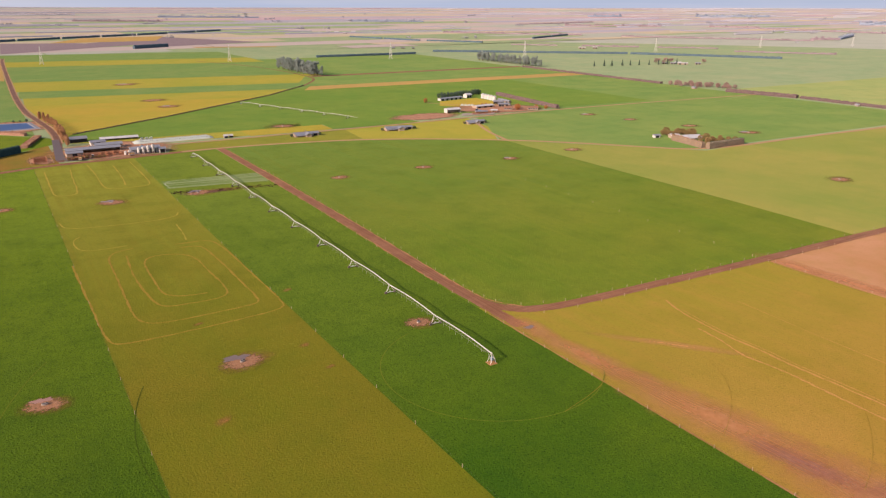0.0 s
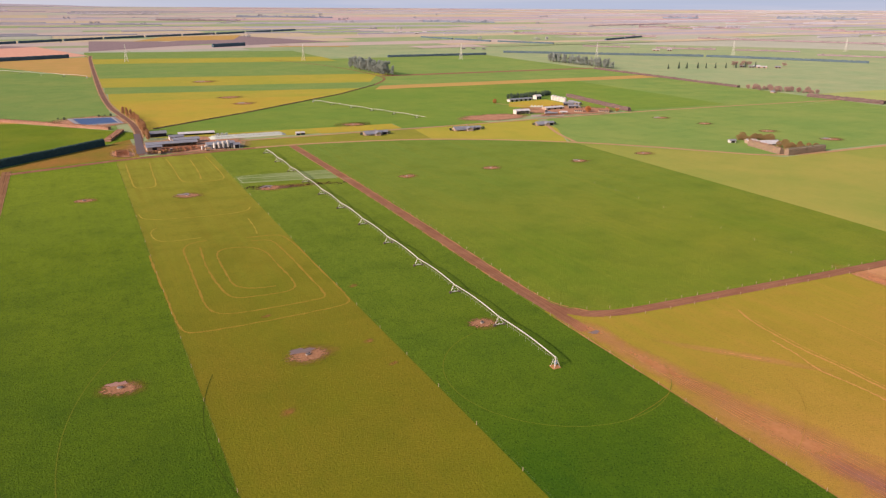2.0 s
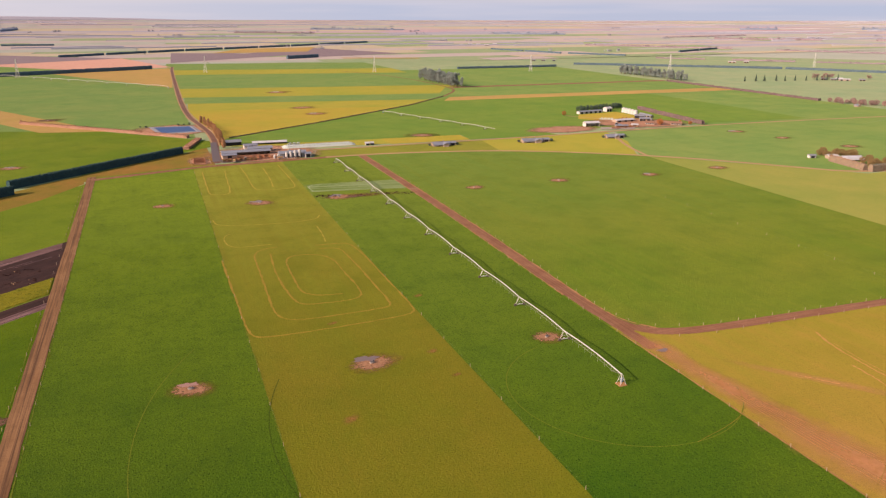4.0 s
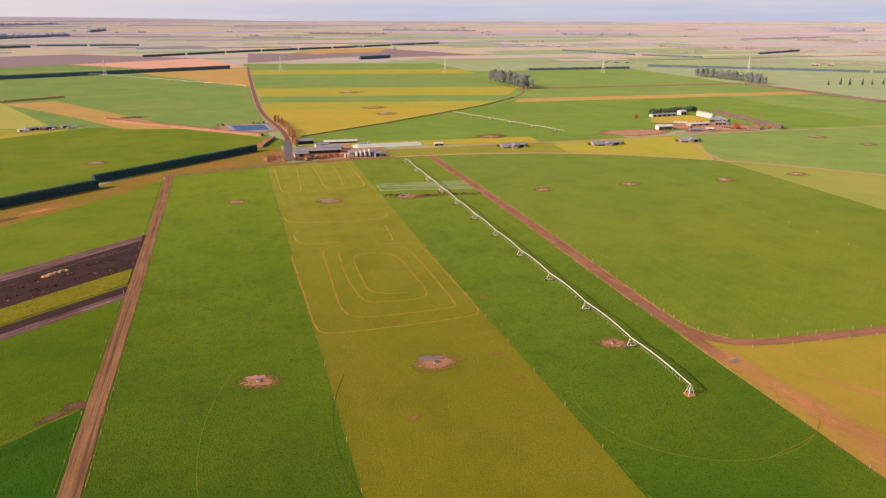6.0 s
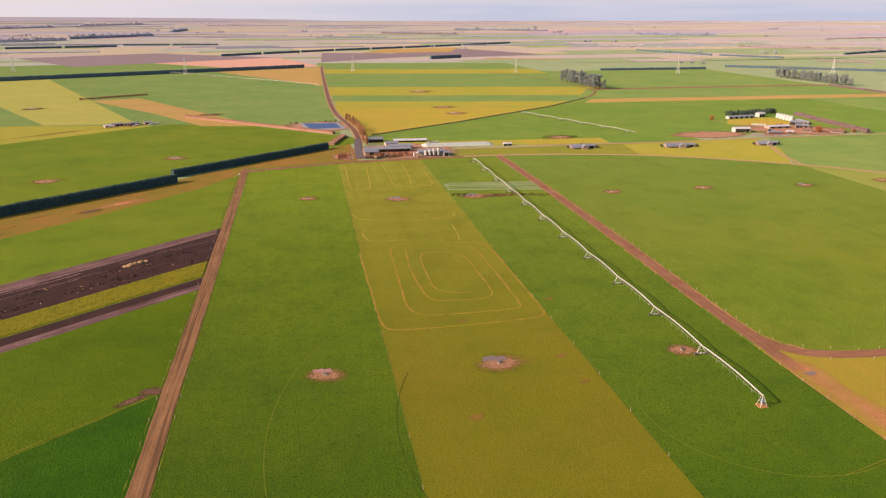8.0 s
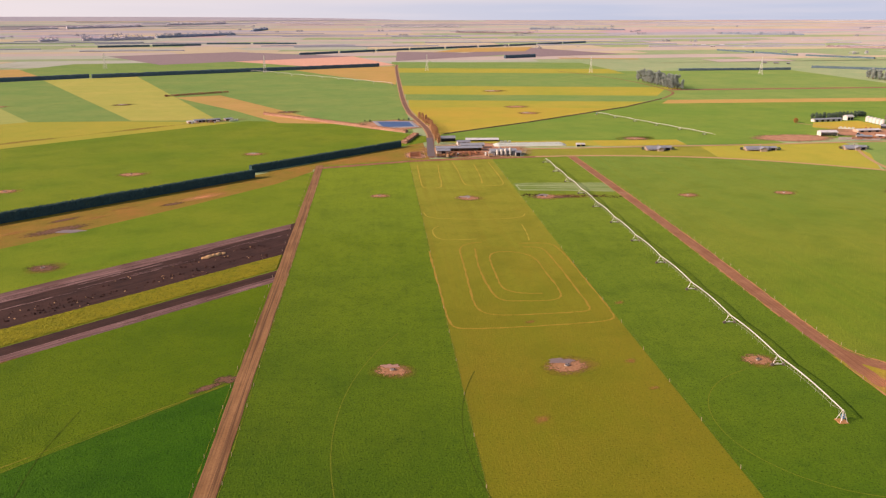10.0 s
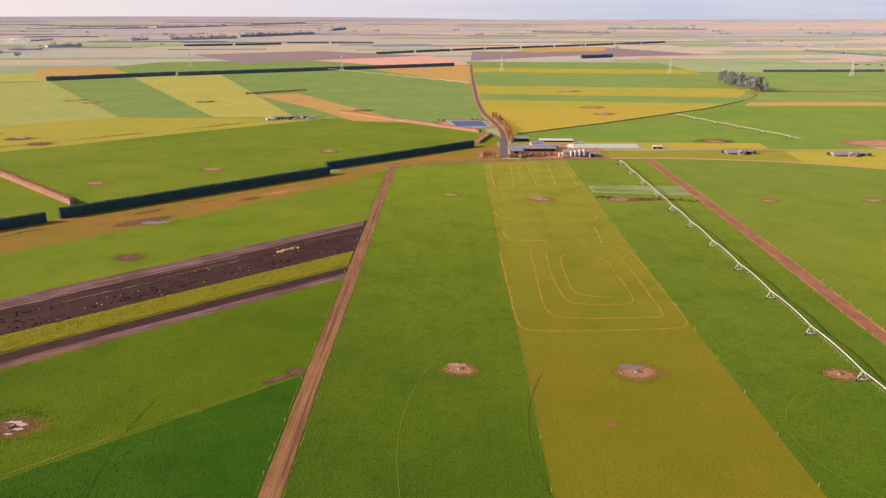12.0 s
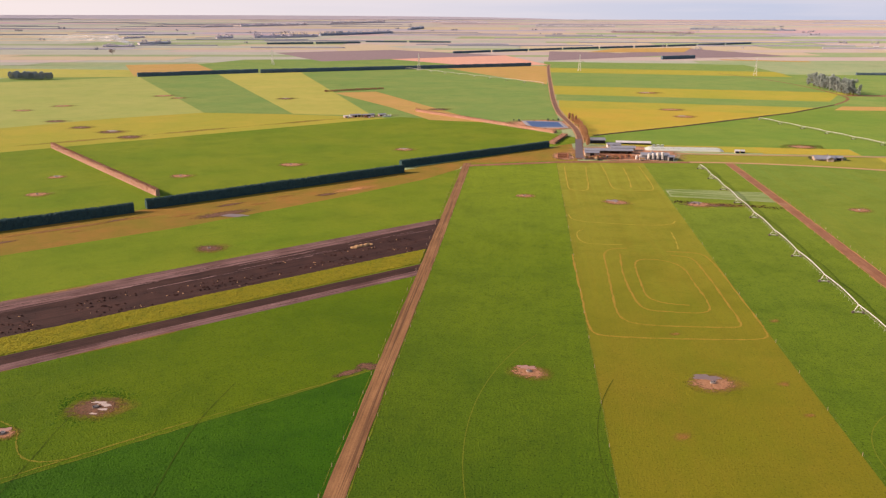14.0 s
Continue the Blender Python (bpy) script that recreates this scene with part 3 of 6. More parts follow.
WILLOW = leaf_mat("willow_twigs", (186, 150, 136), (160, 132, 122), (148, 130, 126))


# ---- shape helpers ----
def box(bm, cx, cy, cz, sx, sy, sz, rot=0.0):
    m = Matrix.Translation((cx, cy, cz)) @ Matrix.Rotation(rot, 4, "Z") @ Matrix.Diagonal((sx, sy, sz, 1))
    bmesh.ops.create_cube(bm, size=1, matrix=m)


def rod(bm, a, b, r, sides=5, r2=None):
    a, b = Vector(a), Vector(b)
    d = b - a
    m = Matrix.Translation((a + b) / 2) @ d.to_track_quat("Z", "Y").to_matrix().to_4x4()
    bmesh.ops.create_cone(bm, cap_ends=True, segments=sides, radius1=r, radius2=r if r2 is None else r2, depth=d.length, matrix=m)


def one(fn, *args):
    bm = bmesh.new()
    fn(bm, *args)
    return bm


def empty(name, x, y, rot=0.0, z=0.0, label="", category="", group=""):
    ob = new(name)
    ob.matrix_world = Matrix.Translation(lie(x, y, z)) @ Matrix.Rotation(radians(rot), 4, "Z")
    return tagged(ob, label, category, group)


# ---- shelter belts ----
def belt_mesh(length, width, height, seed, step=1.2, rough=0.28):
    """A clipped hedge: a rounded box section run along x, lumpy all over."""
    rnd = random.Random(seed)
    sec = [(-0.5, 0.0), (-0.52, 0.3), (-0.5, 0.6), (-0.46, 0.85), (-0.36, 0.97), (-0.12, 1.02), (0.12, 1.02), (0.36, 0.97), (0.46, 0.85), (0.5, 0.6), (0.52, 0.3), (0.5, 0.0)]
    bm = bmesh.new()
    n = max(2, int(length / step))
    rows = []
    for i in range(n + 1):
        x = length * i / n
        hk = 1 + 0.06 * noise.noise(Vector((x * 0.05, seed, 0))) + 0.05 * noise.noise(Vector((x * 0.4, seed, 3)))
        row = []
        for sx, sz in sec:
            j = rough if sz > 0 else 0.1
            row.append(bm.verts.new((x + rnd.uniform(-j, j), sx * width + rnd.uniform(-j, j), max(0, sz * height * hk + (rnd.uniform(-j, j) if sz > 0 else 0)))))
        rows.append(row)
    for a, b in zip(rows, rows[1:]):
        for k in range(len(sec) - 1):
            bm.faces.new((a[k], a[k + 1], b[k + 1], b[k]))
    bm.faces.new(rows[0])
    bm.faces.new(rows[-1][::-1])
    return bm


def leaf_cards(bm, place, count, size, rnd):
    """Small folded leaf clumps at places drawn from place()."""
    for _ in range(count):
        p = Vector(place(rnd))
        u = Vector((rnd.gauss(0, 1), rnd.gauss(0, 1), rnd.gauss(0, 1))).normalized()
        v = u.orthogonal().normalized()
        w = u.cross(v)
        s = size * rnd.uniform(0.6, 1.3)
        a, b, c, d = [bm.verts.new(p + q) for q in (v * s, w * s + u * s * 0.3, -v * s, -w * s + u * s * 0.3)]
        bm.faces.new((a, b, c))
        bm.faces.new((a, c, d))


def belt(name, a, b, width, height, mat, label, seed, tufts=0, tuft_mat=None, step=1.2, rough=0.28, category="hedge"):
    a, b = Vector(a), Vector(b)
    d = b - a
    root = empty(name, a.x, a.y, math.degrees(math.atan2(d.y, d.x)), 0, label, category)
    part("foliage_body", belt_mesh(d.length, width, height, seed, step, rough), mat, root)
    if tufts:
        rnd = random.Random(seed)
        bm = bmesh.new()

        def on_skin(r):
            x, k = r.uniform(0, d.length), r.random()
            if k < 0.5:
                return (x, r.choice((-0.5, 0.5)) * width, r.uniform(0.2, 1.0) * height)
            return (x, r.uniform(-0.5, 0.5) * width, height * r.uniform(0.97, 1.06))
        leaf_cards(bm, on_skin, tufts, 0.32, rnd)
        part("leaf_clumps", bm, tuft_mat or mat, root)
    return root


MAUVE_HEDGE = turf("mauve_brown_hedge", (116, 98, 90), (130, 110, 100), (92, 80, 76), clump=0.9, big=0.3)
belt("shelter_belt", en(-330, 491), en(112, 491), 4.2, 6.2, HEDGE, "tall clipped dark green conifer shelter belt", 1, 2200, CONIFER)
belt("shelter_belt", en(121, 495), en(319, 498), 4.2, 6.3, HEDGE, "tall clipped dark conifer shelter belt beside the headland", 2, 1500, CONIFER)
belt("shelter_belt", en(328, 516), en(494, 518), 4.2, 5.9, HEDGE, "tall clipped dark conifer shelter belt near the yard", 3, 1200, CONIFER)
belt("bare_hedge", (-249, 484), (-437, 660), 2.6, 4.8, TWIG, "bare tan deciduous hedge between two pastures", 4, 9000, BARE, step=1.0, rough=0.2)
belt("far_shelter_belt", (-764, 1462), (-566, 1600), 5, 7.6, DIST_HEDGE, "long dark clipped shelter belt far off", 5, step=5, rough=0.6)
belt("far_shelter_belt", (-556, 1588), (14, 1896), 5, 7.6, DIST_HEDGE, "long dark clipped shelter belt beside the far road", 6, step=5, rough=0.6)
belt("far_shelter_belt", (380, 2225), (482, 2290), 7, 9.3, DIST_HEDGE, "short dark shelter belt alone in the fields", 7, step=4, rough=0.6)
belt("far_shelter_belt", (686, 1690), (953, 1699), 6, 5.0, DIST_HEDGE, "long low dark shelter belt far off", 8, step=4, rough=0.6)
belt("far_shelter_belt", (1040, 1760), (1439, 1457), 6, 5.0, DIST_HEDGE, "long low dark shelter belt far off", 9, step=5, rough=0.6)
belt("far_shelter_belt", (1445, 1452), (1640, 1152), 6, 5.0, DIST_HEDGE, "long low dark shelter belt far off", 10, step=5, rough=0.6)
belt("roadside_hedge", (943, 1240), (939, 870), 6, 3, MAUVE_HEDGE, "bare brown deciduous roadside hedge", 11, step=3, rough=0.8)
belt("roadside_hedge", (935, 740), (955, 640), 7, 4.5, MAUVE_HEDGE, "bare brown deciduous roadside hedge", 12, 300, WILLOW, step=3, rough=0.9)
belt("roadside_hedge", (957, 635), (952, 400), 6, 3.2, MAUVE_HEDGE, "bare brown deciduous roadside hedge", 13, step=3, rough=0.8)
belt("yard_hedge", (616, 868), (597, 714), 4, 4.5, MAUVE_HEDGE, "bare brown hedge beside the farmstead", 14, 300, BARE, step=3, rough=0.6)
belt("garden_hedge", (549, 488), (540, 445), 4.2, 5.2, GARDEN_HEDGE, "clipped brown hedge round a house garden", 15, 500, BARE)
belt("garden_hedge", (541, 441), (588, 442), 4.2, 5.6, GARDEN_HEDGE, "tall clipped dark hedge round a house garden", 16, 500, CONIFER)

def far_belt(pts, h, seed):
    """A clipped belt far out, broken into lengths with gaps."""
    pts = [Vector(p) for p in pts]
    for a, b in zip(pts, pts[1:]):
        n = max(1, round((b - a).length / 190))
        for i in range(n):
            p, q = lie(*a.lerp(b, (i + 0.03) / n)), lie(*a.lerp(b, (i + 0.97) / n))
            d = q - p
            root = tagged(new("far_shelter_belt"), "long low shelter belt far off, greyed by painted haze", "hedge")
            root.matrix_world = Matrix.Translation(p) @ d.to_track_quat("X", "Z").to_matrix().to_4x4()
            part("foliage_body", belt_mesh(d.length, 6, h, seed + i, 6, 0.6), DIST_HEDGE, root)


far_belt([(-232, 2477), (132, 2816), (550, 3128), (970, 3491)], 6.5, 60)
far_belt([(-1059, 3113), (-697, 3297)], 7, 70)
far_belt([(-713, 3433), (-320, 3424)], 6, 80)
far_belt([(1218, 2676), (1307, 2292)], 5, 85)
far_belt([(1320, 2284), (1437, 2104)], 5, 87)
far_belt([(1765, 2274), (2096, 2466)], 6, 89)


def far_wood(a, b, h, deep, mat, label, seed):
    """A ragged wood or hedgerow far out on the plain."""
    p, q = lie(*a), lie(*b)
    d = q - p
    k = p.xy.length / Vector(a).length
    h, deep = h * k, min(deep, 1.8 * h) * k
    root = tagged(new("far_wood" if h > 6 else "far_hedgerow"), label, "trees")
    root.matrix_world = Matrix.Translation(p) @ d.to_track_quat("X", "Z").to_matrix().to_4x4()
    part("foliage_body", belt_mesh(d.length, deep * 0.7, h * 0.5, seed, max(2, h * 0.5), h * 0.14), mat, root)
    rnd = random.Random(seed)
    bm = bmesh.new()
    crowns = [(rnd.uniform(0, d.length), rnd.uniform(0.6, 1.15)) for _ in range(max(8, int(1.4 * d.length / h)))]

    def on_crown(r):
        x, s = r.choice(crowns)
        return (x + r.gauss(0, h * 0.22), r.uniform(-0.5, 0.5) * deep, h * s * r.uniform(0.45, 1.0))
    leaf_cards(bm, on_crown, len(crowns) * 22, h * 0.11, rnd)
    part("leaf_clumps", bm, mat, root)


# haze is mixed into these wood colours, palest for the thickest haze
MAUVE_TWIG = turf("mauve_hazed_woods", (164, 146, 146), (174, 156, 156), (150, 134, 136), clump=0.5, big=0.02)
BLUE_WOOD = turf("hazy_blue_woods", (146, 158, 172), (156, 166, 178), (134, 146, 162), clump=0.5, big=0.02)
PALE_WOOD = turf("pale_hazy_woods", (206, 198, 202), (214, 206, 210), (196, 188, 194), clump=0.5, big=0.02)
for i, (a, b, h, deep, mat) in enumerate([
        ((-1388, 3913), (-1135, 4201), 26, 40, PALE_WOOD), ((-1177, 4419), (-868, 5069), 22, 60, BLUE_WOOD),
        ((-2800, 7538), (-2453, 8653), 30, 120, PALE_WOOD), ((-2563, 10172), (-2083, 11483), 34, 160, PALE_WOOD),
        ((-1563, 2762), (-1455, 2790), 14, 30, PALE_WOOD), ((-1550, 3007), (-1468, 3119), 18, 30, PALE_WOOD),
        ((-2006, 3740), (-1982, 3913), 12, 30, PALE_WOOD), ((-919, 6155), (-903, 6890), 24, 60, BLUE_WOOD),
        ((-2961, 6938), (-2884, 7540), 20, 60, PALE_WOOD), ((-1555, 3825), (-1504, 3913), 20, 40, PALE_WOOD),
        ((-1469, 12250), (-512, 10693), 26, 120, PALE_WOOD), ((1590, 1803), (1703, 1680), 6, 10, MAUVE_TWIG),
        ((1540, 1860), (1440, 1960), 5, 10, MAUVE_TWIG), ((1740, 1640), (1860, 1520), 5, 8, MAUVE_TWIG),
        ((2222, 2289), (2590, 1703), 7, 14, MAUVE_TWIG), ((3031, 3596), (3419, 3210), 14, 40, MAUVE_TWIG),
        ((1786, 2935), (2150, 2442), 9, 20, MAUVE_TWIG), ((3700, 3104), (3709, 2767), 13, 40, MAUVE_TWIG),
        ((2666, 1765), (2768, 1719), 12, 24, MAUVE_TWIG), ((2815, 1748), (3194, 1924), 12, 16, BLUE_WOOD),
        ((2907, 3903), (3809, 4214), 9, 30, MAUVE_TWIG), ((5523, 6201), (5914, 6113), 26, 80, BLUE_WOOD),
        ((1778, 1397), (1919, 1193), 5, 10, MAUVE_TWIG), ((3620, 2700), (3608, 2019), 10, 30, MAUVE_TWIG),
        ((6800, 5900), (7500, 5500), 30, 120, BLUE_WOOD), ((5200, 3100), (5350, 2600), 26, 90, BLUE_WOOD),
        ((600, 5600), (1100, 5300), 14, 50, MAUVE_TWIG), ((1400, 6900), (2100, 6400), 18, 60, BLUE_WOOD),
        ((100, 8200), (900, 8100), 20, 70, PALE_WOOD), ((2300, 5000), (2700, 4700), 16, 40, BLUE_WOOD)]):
    far_wood(a, b, h, deep, mat, "ragged hazy wood far out on the plain" if h > 10 else "low bare hedgerow far off in haze-paled mauve", 300 + i)

# ---- far hedgerows up to the rim ----
def far_hedgerows():
    rnd = random.Random(11)
    bm = bmesh.new()
    for (x0, y0), (x1, y1) in FAR_LINES:
        d = math.hypot(x0, y0)
        if d < 2950:
            continue
        k0, k1 = rnd.uniform(0, 0.4), rnd.uniform(0.55, 1)
        n = 8
        h, w = rnd.uniform(2.5, 5) * (1 + d / 14000), 8 + d / 900
        rows = []
        for i in range(n + 1):
            t = k0 + (k1 - k0) * i / n
            x, y = x0 + (x1 - x0) * t, y0 + (y1 - y0) * t
            hh = h * rnd.uniform(0.75, 1.1)
            rows.append([bm.verts.new(lie(x, y + dy, z)) for dy, z in ((-w / 2, 0), (-w / 2.4, hh * 0.8), (0, hh), (w / 2.4, hh * 0.8), (w / 2, 0))])
        for a, b in zip(rows, rows[1:]):
            for k in range(4):
                bm.faces.new((a[k], a[k + 1], b[k + 1], b[k]))
        bm.faces.new(rows[0])
        bm.faces.new(rows[-1][::-1])
    tagged(mesh_object("far_hedgerows", bm, FAR_HEDGE), "hedgerows and tree lines between far fields, haze-paled", "hedgerows", kind="stuff")


far_hedgerows()


def far_clumps():
    """Loose clumps of far trees among the hedgerows."""
    rnd = random.Random(17)
    bm = bmesh.new()
    for _ in range(70):
        a, d = radians(rnd.uniform(-45, 66)), rnd.uniform(2700, 9000)
        x, y = d * math.sin(a), d * math.cos(a)
        n = rnd.randint(2, 9)
        for k in range(n):
            h = rnd.uniform(5, 11)
            c = lie(x + k * h * 0.8, y + rnd.uniform(-10, 10), h * 0.5)
            leaf_cards(bm, lambda r: c + Vector((r.gauss(0, h * 0.25), r.gauss(0, h * 0.25), r.uniform(-0.5, 0.5) * h)), 26, h * 0.16, rnd)
    tagged(mesh_object("far_tree_clumps", bm, FAR_HEDGE), "clumps of far trees with haze in their grey colour", "trees", kind="stuff")


far_clumps()

# ---- trees ----
def tree(name, kind, h, leaf, label, seed, category="tree", group=""):
    """Tapered trunk, limbs and a ragged crown of many small clumps; returns the thing, standing at the origin."""
    rnd = random.Random(seed)
    root = tagged(new(name), label, category, group)
    bm = bmesh.new()
    rod(bm, (0, 0, -0.2), (0, 0, h * 0.45), h * 0.018, 7, h * 0.012)
    rod(bm, (0, 0, h * 0.45), (rnd.uniform(-0.3, 0.3), 0, h * 0.9), h * 0.012, 6, h * 0.003)
    part("trunk", bm, BARK, root)
    bm = bmesh.new()
    limbs = []
    for i in range(11):
        z0 = h * rnd.uniform(0.15 if kind != "broad" else 0.28, 0.7)
        a = rnd.uniform(0, 6.283)
        if kind == "column":
            r, up = h * 0.09, h * 0.22
        elif kind == "cone":
            r, up = h * 0.24 * (1 - z0 / h), h * 0.02
        else:
            r, up = h * rnd.uniform(0.22, 0.36), h * rnd.uniform(0.12, 0.28)
        tip = Vector((math.cos(a) * r, math.sin(a) * r, z0 + up))
        limbs.append(tip)
        rod(bm, (0, 0, z0), tip, h * 0.006, 4, h * 0.002)
    part("branchwork", bm, BARK, root)
    bm = bmesh.new()
    if kind == "column":
        def place(r):
            z = r.uniform(0.12, 1.0)
            w = h * 0.12 * (0.5 + math.sin(math.pi * min(1, z * 0.85 + 0.1))) * r.uniform(0.3, 1)
            a = r.uniform(0, 6.283)
            return (math.cos(a) * w, math.sin(a) * w, z * h)
        leaf_cards(bm, place, 700, h * 0.034, rnd)
    elif kind == "bush":
        def place(r):
            q = Vector((r.gauss(0, 1), r.gauss(0, 1), r.gauss(0, 1))).normalized() * r.uniform(0.65, 1.02)
            lump = 1 + 0.35 * noise.noise(Vector((q.x * 2 + seed, q.y * 2, q.z * 2)))
            return (q.x * h * 0.46 * lump, q.y * h * 0.46 * lump, h * 0.52 + q.z * h * 0.42 * lump)
        leaf_cards(bm, place, 1100, h * 0.034, rnd)
    elif kind == "round":
        def place(r):
            q = Vector((r.gauss(0, 1), r.gauss(0, 1), r.gauss(0, 1))).normalized() * r.uniform(0.7, 1.02)
            lump = 1 + 0.22 * noise.noise(Vector((q.x * 2 + seed, q.y * 2, q.z * 2)))
            return (q.x * h * 0.27 * lump, q.y * h * 0.27 * lump, h * 0.54 + q.z * h * 0.46 * lump)
        leaf_cards(bm, place, 900, h * 0.032, rnd)
    elif kind == "gum":
        lobes = [(Vector((rnd.gauss(0, h * 0.07), rnd.gauss(0, h * 0.07), h * (0.26 + 0.64 * k / 8))), h * rnd.uniform(0.08, 0.14)) for k in range(9)]

        def place(r):
            c, s = r.choice(lobes)
            q = Vector((r.gauss(0, 1), r.gauss(0, 1), r.gauss(0, 1))).normalized() * s * r.uniform(0.55, 1.05)
            return c + Vector((q.x, q.y, q.z * 0.9))
        leaf_cards(bm, place, 800, h * 0.027, rnd)
    elif kind == "cone":
        def place(r):
            z = 0.12 + 0.88 * r.random() ** 1.3
            a = r.uniform(0, 6.283)
            w = h * 0.23 * (1.08 - z) * (0.75 + 0.25 * math.sin(a * 3 + z * 9)) * r.uniform(0.6, 1.05)
            return (math.cos(a) * w, math.sin(a) * w, z * h)
        leaf_cards(bm, place, 520, h * 0.034, rnd)
    else:
        lobes = [(t * rnd.uniform(0.85, 1.15) + Vector((0, 0, h * 0.06)), h * rnd.uniform(0.10, 0.17)) for t in limbs] + [(Vector((0, 0, h * 0.82)), h * 0.16)]

        def place(r):
            c, s = r.choice(lobes)
            q = Vector((r.gauss(0, 1), r.gauss(0, 1), r.gauss(0, 1))).normalized() * s * r.uniform(0.6, 1.05)
            return c + Vector((q.x, q.y, q.z * 0.8))
        leaf_cards(bm, place, 1100, h * 0.026, rnd)
    part("crown", bm, leaf, root)
    return root


def plant(proto, first, x, y, s, rnd, z=0.0):
    m = Matrix.Translation(lie(x, y, z)) @ Matrix.Rotation(rnd.uniform(0, 6.28), 4, "Z") @ Matrix.Diagonal((s * rnd.uniform(0.9, 1.1), s * rnd.uniform(0.9, 1.1), s, 1))
    if first:
        proto.matrix_basis = m
        return proto
    ob = copy_thing(proto, Matrix.Identity(4))
    ob.matrix_basis = m
    return ob


def grove(protos, places, rnd, s0=0.85, s1=1.15):
    for i, (x, y) in enumerate(places):
        plant(protos[i % len(protos)], i < len(protos), x, y, rnd.uniform(s0, s1), rnd)


R = random.Random(21)
grove([tree("poplar_tree", "column", 10.5, POPLAR, "tall narrow bare brown poplar beside the road", 100 + i, group="poplars along the road") for i in range(3)],
      [((61.5 if y < 800 else 62 if y < 850 else 62 - 0.12 * (y - 850)) + R.uniform(-1.5, 1.5), y + R.uniform(-2, 2)) for y in [728 + 6.2 * k for k in range(32)]], R, 0.6, 1.0)
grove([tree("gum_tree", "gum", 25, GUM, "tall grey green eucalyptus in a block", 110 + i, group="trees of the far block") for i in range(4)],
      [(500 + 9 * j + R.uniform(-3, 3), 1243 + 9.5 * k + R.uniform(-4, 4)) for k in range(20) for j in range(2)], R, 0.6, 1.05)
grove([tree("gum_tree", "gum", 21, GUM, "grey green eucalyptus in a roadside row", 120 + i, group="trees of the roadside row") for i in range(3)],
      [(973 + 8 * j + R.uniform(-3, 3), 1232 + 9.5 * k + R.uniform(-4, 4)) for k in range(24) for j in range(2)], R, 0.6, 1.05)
# dark pines turned pale blue grey: haze laid into the leaf colour
PINE_FAR = leaf_mat("hazed_pine_foliage", (138, 152, 160), (154, 166, 172), (146, 158, 166))
grove([tree("pine_tree", "round", 15, PINE_FAR, "pine in a small clump, haze-paled to blue grey", 130 + i, group="pines of the far clump") for i in range(3)],
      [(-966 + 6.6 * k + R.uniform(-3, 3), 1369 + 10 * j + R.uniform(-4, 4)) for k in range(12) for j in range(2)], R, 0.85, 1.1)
grove([tree("pine_tree", "round", 8.8, CONIFER, "dark green pine behind the farmstead", 140 + i, group="pines of the farmstead") for i in range(3)],
      [(524 + 78 * k / 13 + R.uniform(-2, 2), 863 + 22 * k / 13 + R.uniform(-2, 2)) for k in range(14)] + [(524 + 78 * k / 13, 872 + 22 * k / 13) for k in range(14)], R, 0.65, 0.95)
grove([tree("conifer_tree", "cone", 13, CONIFER, "dark cone shaped conifer in a spaced row", 150 + i, group="spaced roadside trees") for i in range(2)],
      [(1078 + 22 * k + R.uniform(-4, 4), 1183 - 3.9 * k) for k in range(10)], R, 0.8, 1.1)
grove([tree("willow_tree", "bush", 9, WILLOW, "bare pinkish brown willow", 160 + i, group="willows by the road") for i in range(3)],
      [(936 + 1.6 * k + R.uniform(-12, 12), 850 - 3.4 * k + R.uniform(-6, 6)) for k in range(28)], R, 0.5, 1.1)
grove([tree("garden_tree", "bush", 9, BROWNLEAF, "garden tree with brown autumn leaves", 170 + i, group="trees of the hedged garden") for i in range(3)],
      [(552 + 7.5 * (k % 6) + R.uniform(-3, 3), 451 + 10 * (k // 6) + R.uniform(-3, 3)) for k in range(18) if k not in (6, 12, 13)] + [(560 + 7 * (k % 5) + R.uniform(-3, 3), 496 + 9 * (k // 5) + R.uniform(-3, 3)) for k in range(12)], R, 0.45, 0.9)
grove([tree("rust_tree", "bush", 8, RUST, "rust orange autumn tree in the farmstead", 180 + i, group="farmstead garden trees") for i in range(2)],
      [(548, 729), (553, 734), (486, 841), (558, 742), (575, 728), (583, 719)], R, 0.5, 1.0)
grove([tree("yard_tree", "bush", 6, BROWNLEAF, "scruffy brown tree in front of the milking shed", 190 + i, group="yard trees") for i in range(3)],
      [(54 + 3.4 * k + R.uniform(-1, 1), 657 + 0.3 * k + R.uniform(-2, 2)) for k in range(9)], R, 0.3, 0.55)
grove([tree("row_tree", "column", 8, BARE, "small bare tan tree in a row by the pond", 200 + i, group="row of bare trees") for i in range(3)],
      [(-138 + 168 * k / 25 + R.uniform(-2, 2), 976 - 166 * k / 25 + R.uniform(-2, 2)) for k in range(26)], R, 0.4, 0.6)
grove([tree("scrub_bush", "bush", 5, BARE, "low tan scrub bush at the stubble edge", 210 + i, group="scrub at the stubble edge") for i in range(3)],
      [(-320 + 85 * k / 15 + R.uniform(-3, 3), 1208 + 60 * k / 15 + R.uniform(-6, 6)) for k in range(16)] + [(-318 + 2.4 * k, 1209 + 1.7 * k + 3 * math.sin(5 * k)) for k in range(34)], R, 0.5, 0.8)
